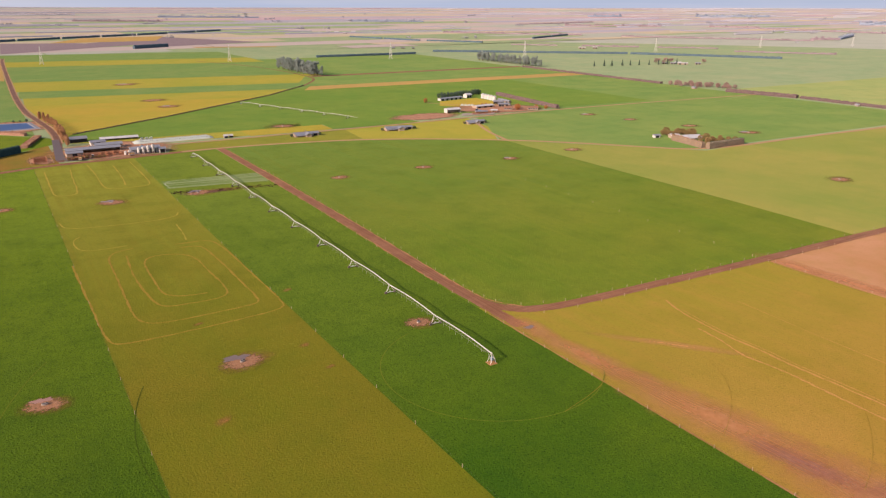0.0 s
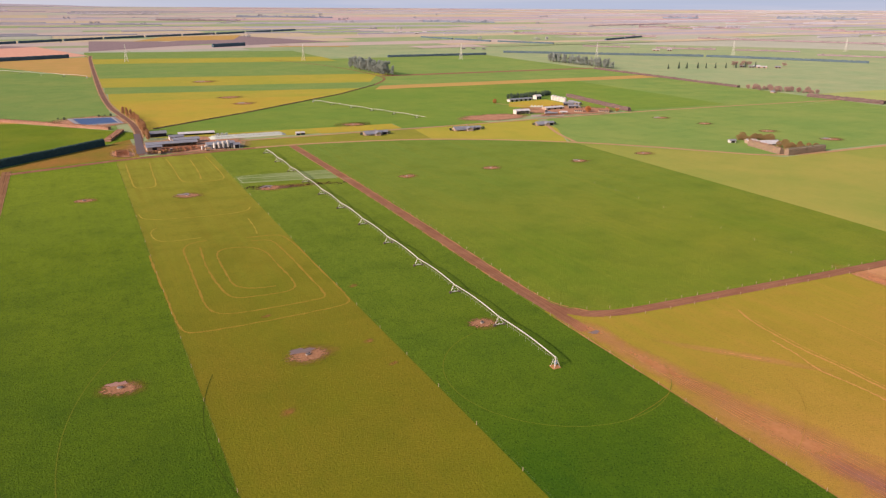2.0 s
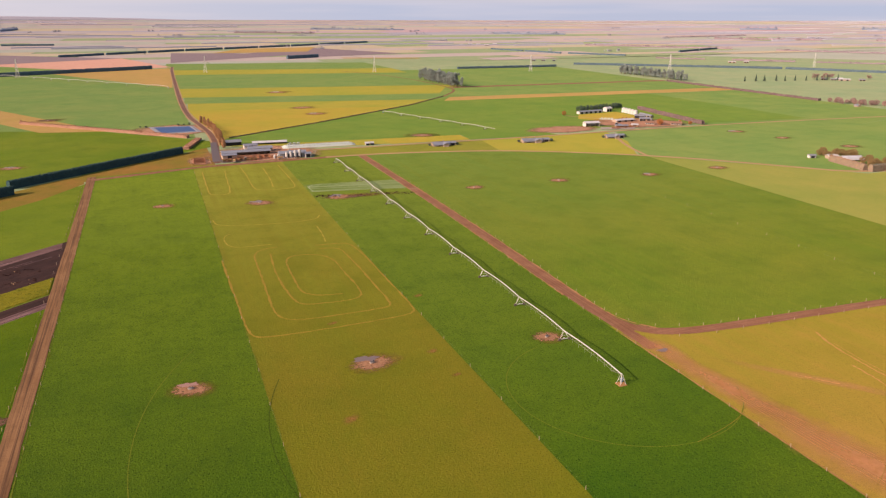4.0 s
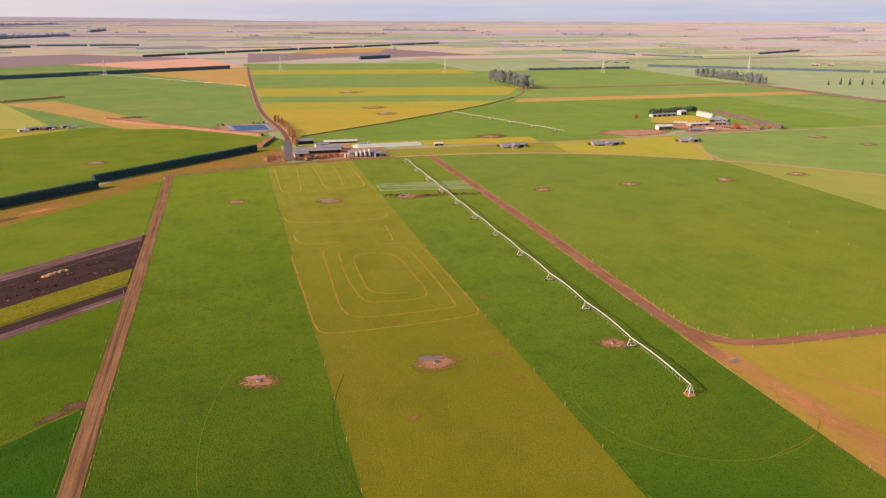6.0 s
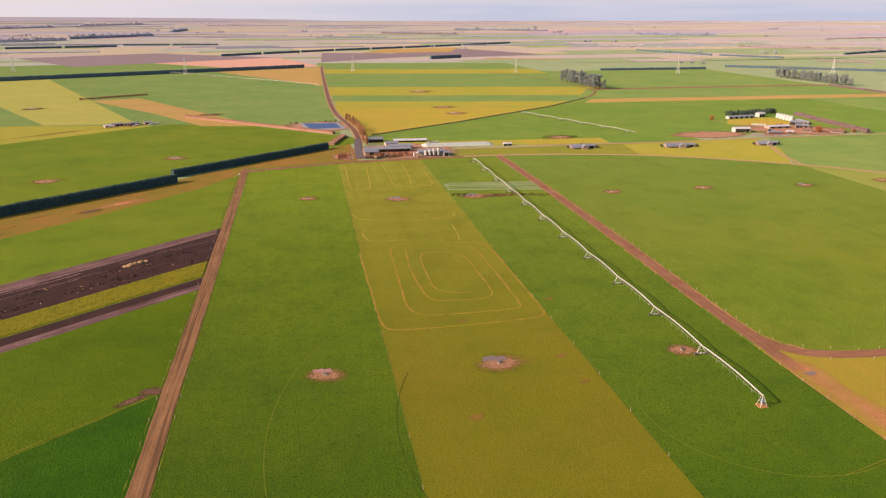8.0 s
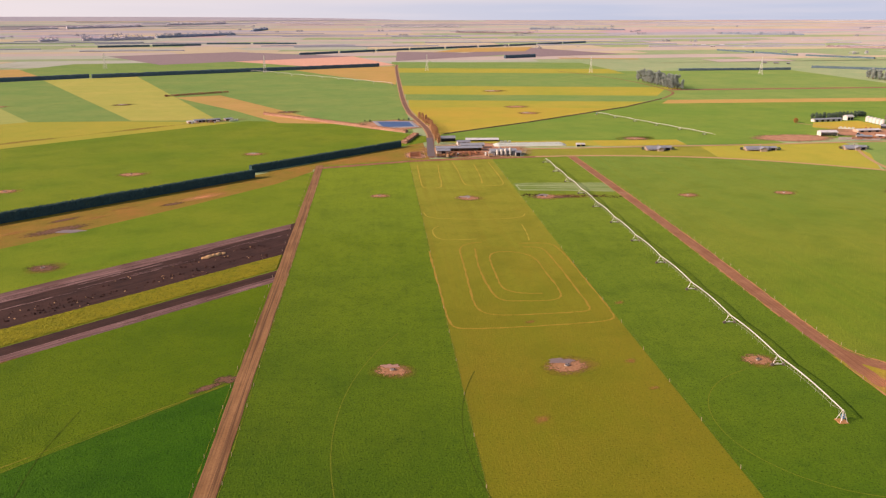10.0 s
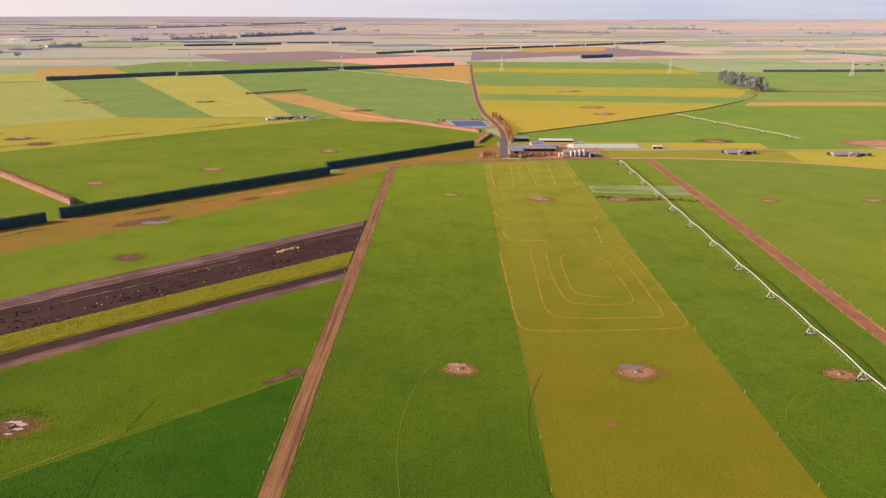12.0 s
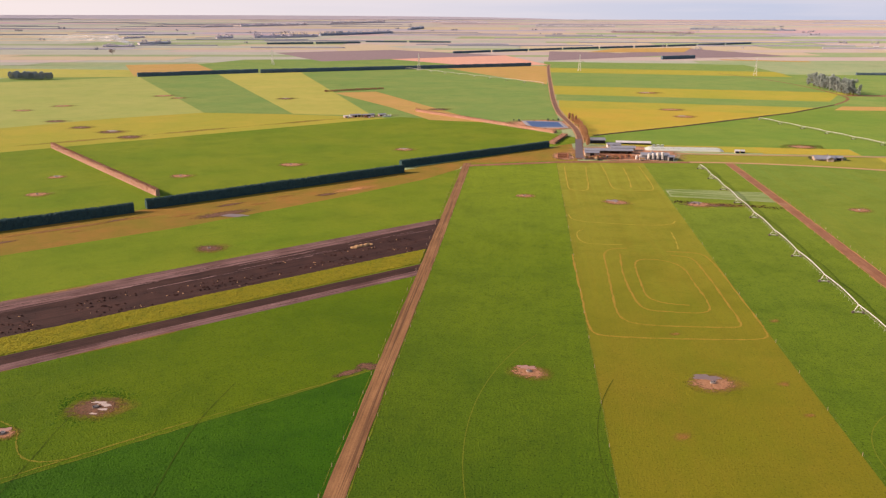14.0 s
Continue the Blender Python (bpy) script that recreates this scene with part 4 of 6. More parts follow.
grove([tree("farm_tree", "broad", 12, WILLOW, "bare brown tree by a far farm", 220 + i, group="trees of the far farm") for i in range(2)],
      [(1240 + 8 * k, 1172 + R.uniform(-8, 8)) for k in range(8)] + [(1340, 1130), (1352, 1136)], R, 0.7, 1.1)
grove([tree("lone_tree", "broad", 17, WILLOW, "lone bare grey tree far out on the plain", 230)], [(-1230, 2220)], R, 1.0, 1.0)
PINK_TWIG = turf("pink_tan_twigs", (186, 142, 116), (198, 154, 126), (156, 120, 96), clump=0.6, big=0.1)
belt("yard_hedge", (27, 735), (42, 790), 6, 2.2, PINK_TWIG, "bare tan hedge beside the road", 27, 2600, BARE, step=1.5, rough=0.4)
belt("tree_row_base", (-138, 974), (33, 806), 4.0, 3.0, PINK_TWIG, "bare pinkish tan hedge along a pasture", 17, 5000, BARE, step=2, rough=0.22)

# ---- centre pivot irrigator ----
def drive_tower(root, y, h):
    """A-frame on a beam with two wheels; the frame is wider than long."""
    bm = bmesh.new()
    for sx in (-1, 1):
        rod(bm, (sx * 2.0, y, 0.7), (sx * 0.25, y, h), 0.05)
        rod(bm, (sx * 2.0, y, 0.7), (sx * 0.2, y + 0.9, h * 0.96), 0.06)
    rod(bm, (-1.1, y, h * 0.55), (1.1, y, h * 0.55), 0.05)
    tower = part("drive_tower", bm, STEEL, root)
    bm = bmesh.new()
    box(bm, 0, y, 0.75, 4.4, 0.22, 0.26)
    box(bm, 0, y + 0.2, 0.95, 0.6, 0.4, 0.4)
    part("wheel_beam", bm, STEEL, tower)
    for sx in (-1, 1):
        bm = bmesh.new()
        rod(bm, (sx * 2.1, y - 0.19, 0.62), (sx * 2.1, y + 0.19, 0.62), 0.62, 14)
        rod(bm, (sx * 2.1, y - 0.21, 0.62), (sx * 2.1, y + 0.21, 0.62), 0.3, 10)
        part("wheel", bm, RUBBER, tower, "black treaded tractor tyre")


def tube(bm, pts, r, sides):
    """One bent pipe along y through the given points."""
    rows = [[bm.verts.new((p.x + r * math.cos(6.2832 * i / sides), p.y, p.z + r * math.sin(6.2832 * i / sides))) for i in range(sides)] for p in pts]
    for a, b in zip(rows, rows[1:]):
        for i in range(sides):
            bm.faces.new((a[i], a[(i + 1) % sides], b[(i + 1) % sides], b[i]))
    bm.faces.new(rows[0])
    bm.faces.new(rows[-1][::-1])


_bm = one(rod, (0, 0, 0), (0, 0, 1), 0.02, 5)
DROP = bpy.data.meshes.new("sprinkler_drop")
_bm.to_mesh(DROP)
_bm.free()
DROP.materials.append(STEEL)


def irrigator(x, y, rot, spans, length, h, rise, label, overhang=12.0, near=False):
    root = empty("centre_pivot_irrigator", x, y, rot, 0, label, "irrigator")
    bm = bmesh.new()
    for sx in (-1, 1):
        for sy in (-1, 1):
            rod(bm, (sx * 1.15, sy * 1.15, 0.3), (sx * 0.2, sy * 0.2, h + 0.1), 0.07)
        rod(bm, (sx * 0.7, -0.7, h * 0.5), (sx * 0.7, 0.7, h * 0.5), 0.05)
        rod(bm, (-0.7, sx * 0.7, h * 0.5), (0.7, sx * 0.7, h * 0.5), 0.05)
    tower = part("pivot_tower", bm, WHITE, root)
    part("riser_pipe", one(rod, (0, 0, 0.2), (0, 0, h + 0.4), 0.14, 8), STEEL, tower)
    part("control_box", one(box, 0.9, 1.1, 1.2, 0.9, 0.6, 1.4), BLUE, tower, "blue control box")
    part("base_pad", one(box, 0, 0, 0.16, 3.0, 3.0, 0.34), WORN, root, "dusty concrete pad")
    for k in range(spans):
        y0, n = k * length, 9
        bm = bmesh.new()
        path = [Vector((0, y0 + length * i / n, h + rise * math.sin(math.pi * i / n))) for i in range(n + 1)]
        tube(bm, path, 0.17, 8)
        pipe = part("span_pipe", bm, STEEL, root)
        bm = bmesh.new()
        low = []
        for i in range(1, n):
            p = path[i]
            l, r = Vector((-0.7, p.y, p.z - 0.9)), Vector((0.7, p.y, p.z - 0.9))
            low.append((l, r))
            rod(bm, p, l, 0.05, 4)
            rod(bm, p, r, 0.05, 4)
            rod(bm, l, r, 0.05, 4)
        for s in (0, 1):
            line = [path[0]] + [q[s] for q in low] + [path[-1]]
            for a, b in zip(line, line[1:]):
                rod(bm, a, b, 0.06, 4)
        part("truss", bm, DULL_STEEL, pipe)
        for i in range(int(length / 4.4) if near else 0):
            yy = y0 + 2.2 + i * 4.4
            z = h + rise * math.sin(math.pi * (yy - y0) / length)
            drop = new("sprinkler_drop", DROP)
            drop.parent = pipe
            drop.matrix_basis = Matrix.Translation((0.15, yy, 1.5)) @ Matrix.Diagonal((1, 1, z - 1.5, 1))
        drive_tower(root, y0 + length, h)
    if overhang:
        y0 = spans * length
        bm = bmesh.new()
        rod(bm, (0, y0, h), (0, y0 + overhang, h - 0.3), 0.12, 6)
        rod(bm, (0, y0, h + 1.2), (0, y0 + overhang * 0.8, h - 0.2), 0.03, 4)
        rod(bm, (0, y0, h), (0, y0, h + 1.2), 0.05, 4)
        part("overhang_pipe", bm, WHITE, root)
    return root


irrigator(139.6, 195.6, -0.4, 11, 38.9, 3.85, 0.75, "long white centre pivot irrigator on wheeled towers across green pasture", 0, True)
irrigator(278, 938, -160, 5, 37.5, 3.0, 0.6, "pale centre pivot irrigator in the far green field", 15)
irrigator(33, 1379, 40, 10, 52, 3.8, 1.0, "pale centre pivot irrigator along the far field edge", 0)


# ---- water troughs in their trodden rings ----
def blob(bm, cx, cy, rx, ry, h, seed, n=40, rag=0.22):
    v = []
    for i in range(n):
        a = 6.283185 * i / n
        k = 1 + rag * noise.noise(Vector((math.cos(a) * 1.6, math.sin(a) * 1.6, seed * 3.7))) * 2 + rag * 0.5 * noise.noise(Vector((math.cos(a) * 6, math.sin(a) * 6, seed * 5.1)))
        v.append(bm.verts.new(lie(cx + rx * k * math.cos(a), cy + ry * k * math.sin(a), h)))
    bm.faces.new(v)


def trough_proto():
    root = tagged(new("water_trough"), "small pale concrete water trough on trodden mud", "trough", "paddock troughs")
    bm = bmesh.new()
    n = 20
    rings = [(0.8, 0), (0.84, 0.5), (0.72, 0.5), (0.66, 0.25)]
    rows = [[bm.verts.new((r * 1.25 * math.cos(6.2832 * i / n), r * 0.8 * math.sin(6.2832 * i / n), z)) for i in range(n)] for r, z in rings]
    for a, b in zip(rows, rows[1:]):
        for i in range(n):
            bm.faces.new((a[i], a[(i + 1) % n], b[(i + 1) % n], b[i]))
    part("basin", bm, CONCRETE, root)
    bm = bmesh.new()
    bm.faces.new([bm.verts.new((0.8 * math.cos(6.2832 * i / n), 0.52 * math.sin(6.2832 * i / n), 0.4)) for i in range(n)])
    part("water_surface", bm, TROUGH_WATER, root)
    part("valve_cover", one(box, 0.62, 0, 0.6, 0.34, 0.5, 0.2), DARK, root)
    return root


TROUGH = trough_proto()
TROUGHS = [(3, 243, 6.3, 1), (65, 241, 8, 2), (135, 239.5, 6, 0), (214.5, 496, 7, 0), (285, 497, 7.5, 0), (364, 492, 7.5, 1), (434, 497, 8, 0), (61.5, 500.5, 8.5, 1),
           (1, 512.6, 6.5, 0), (-166, 371, 8, 0), (-134, 203, 8.5, 2), (-153, 185, 4, 1), (115, 500, 9, 1), (-541, 831, 13, 0), (-484, 787, 13, 0),
           (-435, 760, 14, 1), (-398, 729, 14, 0), (-547, 1119, 16, 0), (-622, 975, 14, 0), (-351, 1102, 14, 1), (-192, 604, 10, 0), (-110, 688, 9, 1),
           (-334, 479, 8, 0), (-263, 550, 8, 0), (-355, 535, 7, 1), (595, 658, 10, 1), (609, 605, 9, 0), (631, 541, 10, 0), (648, 481, 11, 1), (526, 309, 9, 0),
           (262, 745, 13, 0), (192, 1032, 16, 0), (195, 960, 14, 1), (195, 1256, 18, 1), (-643, 922, 12, 0), (-511, 1091, 12, 0), (-113, 998, 14, 0)]


def soft_patch(name, x, y, rx, ry, rot, h, mat, label, category="mud", left=-1.0):
    """A ground patch whose ragged rim fades into the grass."""
    bm = bmesh.new()
    bm.faces.new([bm.verts.new((px, py, 0)) for px, py in ((left, -1), (1, -1), (1, 1), (left, 1))])
    ob = mesh_object(name, bm, mat)
    ob.matrix_world = Matrix.Translation((x, y, h)) @ Matrix.Rotation(radians(rot), 4, "Z") @ Matrix.Diagonal((rx, ry, 1, 1))
    return tagged(ob, label, category, kind="structure")


def fading(name, base, pale, wet, grain=0.3, edge=0.45, keep=1.0, rough=0.9, ragged=0.55):
    """Earth with a ragged, thinning rim."""
    m, nt, b = material(name, rough, 0.2)
    pos = nt.nodes.new("ShaderNodeNewGeometry").outputs["Position"]
    loc = nt.nodes.new("ShaderNodeTexCoord").outputs["Object"]
    ln = nt.nodes.new("ShaderNodeVectorMath")
    ln.operation = "LENGTH"
    nt.links.new(loc, ln.inputs[0])
    wob = nt.nodes.new("ShaderNodeMath")
    wob.operation = "MULTIPLY_ADD"
    nt.links.new(noise_fac(nt, pos, grain, 5, 0.25, 0.75, 0.65), wob.inputs[0])
    wob.inputs[1].default_value = ragged
    nt.links.new(ln.outputs["Value"], wob.inputs[2])
    mask = nt.nodes.new("ShaderNodeMapRange")
    mask.inputs[1].default_value, mask.inputs[2].default_value = 0.98, 0.98 - edge
    mask.inputs[4].default_value = keep
    nt.links.new(wob.outputs[0], mask.inputs[0])
    c = mix_rgb(nt, noise_fac(nt, pos, grain * 1.7, 4), lin(*base), lin(*pale))
    c = mix_rgb(nt, times(nt, noise_fac(nt, pos, grain * 5, 4, 0.48, 0.72), 0.7), c, lin(*wet))
    nt.links.new(c, b.inputs["Base Color"])
    bump(nt, b, noise_fac(nt, pos, 2.0, 4, 0.2, 0.8, 0.6), 0.6, 0.2)
    clear = nt.nodes.new("ShaderNodeBsdfTransparent")
    mixs = nt.nodes.new("ShaderNodeMixShader")
    nt.links.new(mask.outputs[0], mixs.inputs[0])
    nt.links.new(clear.outputs[0], mixs.inputs[1])
    nt.links.new(b.outputs[0], mixs.inputs[2])
    nt.links.new(mixs.outputs[0], nt.nodes["Material Output"].inputs["Surface"])
    return m


RING_MUD = fading("trodden_ring_mud", (158, 112, 76), (182, 136, 102), (104, 74, 54), 0.6, 0.3, ragged=0.6)
DARK_MUD = fading("dark_ring_mud", (100, 70, 50), (126, 92, 70), (60, 44, 36), 0.6, 0.35, ragged=0.6)
SOFT_WORN = fading("worn_earth", (222, 150, 100), (230, 160, 112), (198, 138, 72), 0.12, 0.95, 0.8, ragged=0.3)
SOFT_FAINT = fading("faint_drove", (240, 174, 108), (232, 170, 104), (214, 162, 84), 0.15, 0.7, 0.5, ragged=0.4)
YARD = fading("yard_earth", (180, 130, 98), (194, 146, 114), (146, 104, 78), 0.05, 0.3, 0.95, ragged=0.3)
SOFT_MUD = fading("damp_mauve_mud", (186, 124, 104), (196, 136, 116), (156, 102, 88), 0.12, 0.95, 0.75, ragged=0.35)
SOFT_RUST = fading("rusty_bare_patch", (186, 126, 66), (176, 122, 68), (146, 116, 44), 0.4, 0.6, 0.5)
SOFT_DRY = fading("thin_dry_grass", (170, 128, 62), (160, 132, 56), (140, 122, 40), 0.08, 0.7, 0.7)
for i, (x, y, r, wet) in enumerate(TROUGHS):
    soft_patch("trodden_ring", x, y, r * 1.5, r * 1.12, (23 * i) % 40 - 20, 0.24, DARK_MUD if i in (9, 10, 13, 14, 15, 16, 19, 36) else RING_MUD, "trodden reddish mud ring in pasture")
    soft_patch("trampled_fringe", x + 0.2 * r, y - 0.1 * r, r * 1.9, r * 1.5, (31 * i) % 50, 0.2, SOFT_DRY, "yellowed trampled grass round a trough", "grass")
    if y < 420:
        bm = bmesh.new()
        rnd = random.Random(i)
        for _ in range(260):
            a, d = rnd.uniform(0, 6.283), r * rnd.uniform(0.8, 1.25)
            px, py = x + math.cos(a) * d, y + math.sin(a) * d * 0.9
            s = rnd.uniform(0.08, 0.2)
            t = [bm.verts.new((px + s * math.cos(q + a), py + s * math.sin(q + a), 0.12)) for q in (0, 2.1, 4.2)]
            top = bm.verts.new((px, py, 0.12 + s * 1.1))
            for j in range(3):
                bm.faces.new((t[j], t[(j + 1) % 3], top))
        tagged(mesh_object("rank_grass", bm, RUT), "rank dark grass tufts round trodden mud", "grass", kind="stuff")
    if i == 10:
        bm = bmesh.new()
        rnd = random.Random(77)
        for _ in range(620):
            a, d = rnd.uniform(0, 6.283), abs(rnd.gauss(0, 1)) * r * 0.28 + r * 0.92
            if math.sin(a) < -0.2 and rnd.random() < 0.7:
                continue
            px, py = x - 2 + math.cos(a) * d, y + 1 + math.sin(a) * d
            s = rnd.uniform(0.18, 0.42)
            t = [bm.verts.new((px + s * math.cos(q + a), py + s * math.sin(q + a), 0.1)) for q in (0, 1.57, 3.14, 4.71)]
            top = bm.verts.new((px, py, 0.1 + s * 0.45))
            for j in range(4):
                bm.faces.new((t[j], t[(j + 1) % 4], top))
        tagged(mesh_object("rank_grass", bm, GREEN_SW), "rank dark grass clumps round a muddy trough", "grass", kind="stuff")
        for k, (px, py, ra, rb) in enumerate(((-134.3, 206, 2.2, 0.9), (-131.2, 204.6, 1.5, 1.0), (-131, 201.9, 1.6, 0.6), (-132.6, 199, 1.3, 0.4))):
            bm = bmesh.new()
            blob(bm, px, py, ra, rb, 0.262 + 0.004 * k, 60 + k, 28, 0.35)
            tagged(mesh_object("puddle", bm, PALE_PUDDLE), "pale milky puddle on trodden mud", "puddle", kind="structure")
    elif wet:
        bm = bmesh.new()
        blob(bm, x - r * 0.1, y + r * 0.5, r * (0.42 if wet == 1 else 0.5), r * 0.28, 0.27, i + 40, 36, 0.4)
        tagged(mesh_object("puddle", bm, PINK_PUDDLE if i in (0, 11) else PUDDLE), "shallow puddle on trodden mud", "puddle", kind="structure")
    m = Matrix.Translation((x, y, 0.24)) @ Matrix.Rotation(0.4 * i, 4, "Z")
    if i == 0:
        TROUGH.matrix_basis = m
    else:
        copy_thing(TROUGH, m)


# ---- marks on the pastures ----
def marks(name, lines, mat, width, h, label, wob=0.12):
    bm = bmesh.new()
    for i, pts in enumerate(lines):
        ribbon(bm, fine(pts, 3.0), width, h + 0.006 * i, wob, i)
    tagged(mesh_object(name, bm, mat), label, "wheel marks", kind="stuff")


OUTER_LOOP = [(26, 382), (26.2, 355), (26.6, 317), (26.9, 288), (28, 279.5), (33, 277), (50, 277), (71, 278), (91, 280), (95.6, 283), (96.4, 288), (96.6, 302), (96.4, 342), (96.4, 368), (95, 386), (91, 392), (76, 392)]
SECOND_LOOP = [(56, 396), (47, 394), (42.5, 386), (42, 376), (41.6, 357), (40.4, 325), (39.8, 305), (41.1, 295.6), (45.5, 291), (54, 289.8), (72, 290.4), (85, 291), (88, 293), (89, 297), (88.8, 334), (88.4, 362), (87.6, 380), (84, 384.5), (77, 385.3)]
INNER_LOOP = [(50.8, 385), (48.6, 357), (48.6, 333), (50.3, 312), (53, 306.4), (63, 305.3), (73.6, 305.3), (78, 307), (80.5, 312), (80.8, 323), (80, 341), (80, 361), (77.5, 371.5), (70.5, 377), (62, 378), (57.8, 374.6), (55.9, 367), (55.4, 350), (54.9, 327), (56.2, 320), (62.5, 315), (72, 314.2)]
marks("mown_loops", [OUTER_LOOP, SECOND_LOOP, INNER_LOOP], SWATH, 0.8, 0.165, "thin straw coloured mown loops on pasture", 0.3)
marks("mown_loops", [[(28.5, 465), (29.8, 451), (45.6, 446.5), (75, 443.5), (89, 447.5), (92, 455.6)], [(35, 430.4), (31.6, 426.4), (30.4, 417), (32, 406), (37, 401.5), (54, 402)], [(85, 430), (84.4, 409.5), (82.7, 397)]],
      SWATH_PALE, 0.6, 0.19, "faint straw coloured mown lines on pasture", 0.25)
marks("mown_loops", [[(33.5, 622), (32.7, 567), (32.4, 540), (35, 534), (44, 533.5), (47.3, 540), (49, 590), (51, 622)], [(64, 632), (65, 592), (63.4, 552), (66, 538), (86, 538), (92, 540), (94, 549), (94.6, 584), (94.6, 632)], [(81, 622), (80, 572), (77.6, 547)]],
      SWATH_PALE, 0.85, 0.2, "pale mown loops near the farm road", 0.3)
def arc(k, a0, a1):
    rr = 38.9 * k
    return [(139.6 + rr * math.cos(a), 195.6 + rr * math.sin(a)) for a in np.linspace(a0, a1, 40)]


marks("irrigator_wheel_ruts", [arc(3, 2.75, 3.6)], RUT, 0.2, 0.17, "thin dark circular wheel ruts of the irrigator", 0.05)
marks("irrigator_wheel_lines", [arc(1, 1.9, 5.9), arc(4, 2.6, 3.7)], RUT_PALE, 0.35, 0.17, "faint pale circular wheel lines of the irrigator", 0.05)
marks("irrigator_wheel_lines", [[(206.8, 157.4), (201.5, 145.8), (190.7, 134.5), (178.3, 126), (170, 121.8)], [(247.3, 144), (237.3, 127), (223.5, 110.8), (206.8, 98.2), (192.6, 90.4), (181.5, 85.8)], [(175, 179), (168.3, 168), (159, 162), (140, 156.5)]], RUT_GOLD, 0.12, 0.26, "thin dark wheel lines of the irrigator in dry pasture", 0.06)
TRACK_A = [(237.6, 206.4), (233.4, 195.8), (230.9, 180.6), (229.6, 164.8), (230.2, 153), (228.9, 140.3), (229.5, 130), (229.4, 107), (228.6, 60)]
TRACK_B = [(225.9, 179), (224.7, 166), (220.6, 155), (222, 146.8), (222.8, 136.3), (222, 125.3), (221.6, 115.2), (221.2, 102.7), (220.5, 60)]
marks("worn_wheel_tracks", [TRACK_A, TRACK_B], TRACK, 0.8, 0.22, "worn reddish wheel tracks in dry pasture", 0.3)
marks("worn_wheel_tracks", [[(x + 1.9, y) for x, y in TRACK_A[1:]], [(263, 190), (262, 176), (259, 139), (258, 60)]], TRACK, 0.3, 0.25, "faint wheel tracks in dry pasture", 0.1)
marks("irrigator_wheel_ruts", [[(-96, 224), (-96.9, 213.9), (-98.2, 200.6), (-97.4, 184.1), (-94.9, 164.6), (-92, 140)], [(-138.6, 196), (-138.1, 189.4), (-136.9, 179.9), (-135.9, 173), (-134.7, 161.2), (-133, 140)]], RUT, 0.2, 0.2, "thin dark wheel ruts across green pasture", 0.06)
marks("trodden_paths", [[(-158.5, 191.8), (-153.1, 189.5), (-148.9, 186.6), (-146, 181), (-141.6, 175.3), (-135.9, 172), (-127.8, 172.9), (-112, 187)], [(-54, 236.5), (-91.9, 204.9), (-105.8, 193.4), (-124.1, 176.2), (-138.5, 163.4), (-160, 144)]], RUT_TAN, 0.4, 0.19, "pale trodden path through green pasture", 0.25)
marks("paddock_edge_lines", [[(25.2, -250), (26.2, 300), (27.6, 645)], [en(-250, 212), (-52, 238)], [(-44, 622), (27, 645)], [(-51.4, -200), (-51.6, 338)], [(-51.4, 448), (-51.6, 596)], [(-44, -200), (-44, 610)]], RUT_PALE, 0.26, 0.16, "thin lines of long straw grass under wire fences", 0.2)
for k, (x, y, rx, ry, turn) in enumerate(((172.5, 180, 9, 48, 7), (177, 130, 16, 56, 8), (181, 78, 22, 52, 3))):
    soft_patch("worn_band", x, y, rx, ry, turn, 0.18 + 0.004 * k, SOFT_WORN, "broad worn reddish band across dry pasture", "bare earth")
soft_patch("worn_drove", 206, 174, 44, 4.5, -50, 0.20, SOFT_FAINT, "faint reddish drove across dry pasture", "bare earth")
for k, (x, y, rx, ry, turn) in enumerate(((178.5, 101, 6.5, 26, 12), (183, 72, 14, 22, 0))):
    soft_patch("mud_slick", x, y, rx, ry, turn, 0.21 + 0.003 * k, SOFT_MUD, "damp mauve mud slick on the worn band")
bm = bmesh.new()
blob(bm, 169.8, 213.5, 2.2, 1.3, 0.262, 71, 24, 0.35)
tagged(mesh_object("puddle", bm, PUDDLE), "small grey puddle where two lanes meet", "puddle", kind="structure")
for k in range(9):
    marks("verge_wheel_lines", [[(169.5 + 0.7 * k, 196 - 3 * k), (170.5 + 1.3 * k, 160 - 2 * k), (172 + 1.7 * k + R.uniform(-0.4, 0.4), 120), (173 + 1.9 * k, 90), (174 + 1.9 * k, 40)]], WORN, 0.1, 0.232 + 0.004 * k, "fine wheel lines along the worn band", 0.08)
marks("fence_foot_line", [[(163.8, 232), (164, 197), (163.9, 130), (163.5, 40), (163.4, -40)]], WORN, 0.4, 0.28, "bare reddish line under the wire fence", 0.25)
marks("lane_edge_spoil", [[(175.2, 648), (175, 500), (174.2, 400), (172.8, 330), (171.2, 278), (171, 255), (173.4, 241), (181, 231.5)], [(168.6, 648), (168.4, 500), (167.2, 400), (165.6, 330), (164.2, 278)]], WORN, 0.7, 0.24, "low spoil ridge of pale earth along the lane", 0.35)
for k in range(6):
    soft_patch("field_edge_wear", 325 + 1.5 * k, 205 - 30 * k, 9, 30, -2, 0.2 + 0.002 * k, SOFT_WORN, "worn reddish edge between dry fields", "bare earth")
    soft_patch("dry_margin", *en(-220 + 120 * k, 812), 80, 10, 42, 0.2 + 0.002 * k, SOFT_DRY, "dry orange margin along a yellow pasture", "grass")
for k in range(5):
    soft_patch("strip_fringe", *en(-200 + 62 * k, 362.5), 40, 3.2, 41.8, 0.13, SOFT_DRY, "thin trampled grass fringe along the mud", "grass")
    soft_patch("strip_fringe", *en(-190 + 62 * k, 286.5), 40, 1.6, 41.8, 0.13, SOFT_RUST, "rusty trampled fringe along the mud", "bare earth")
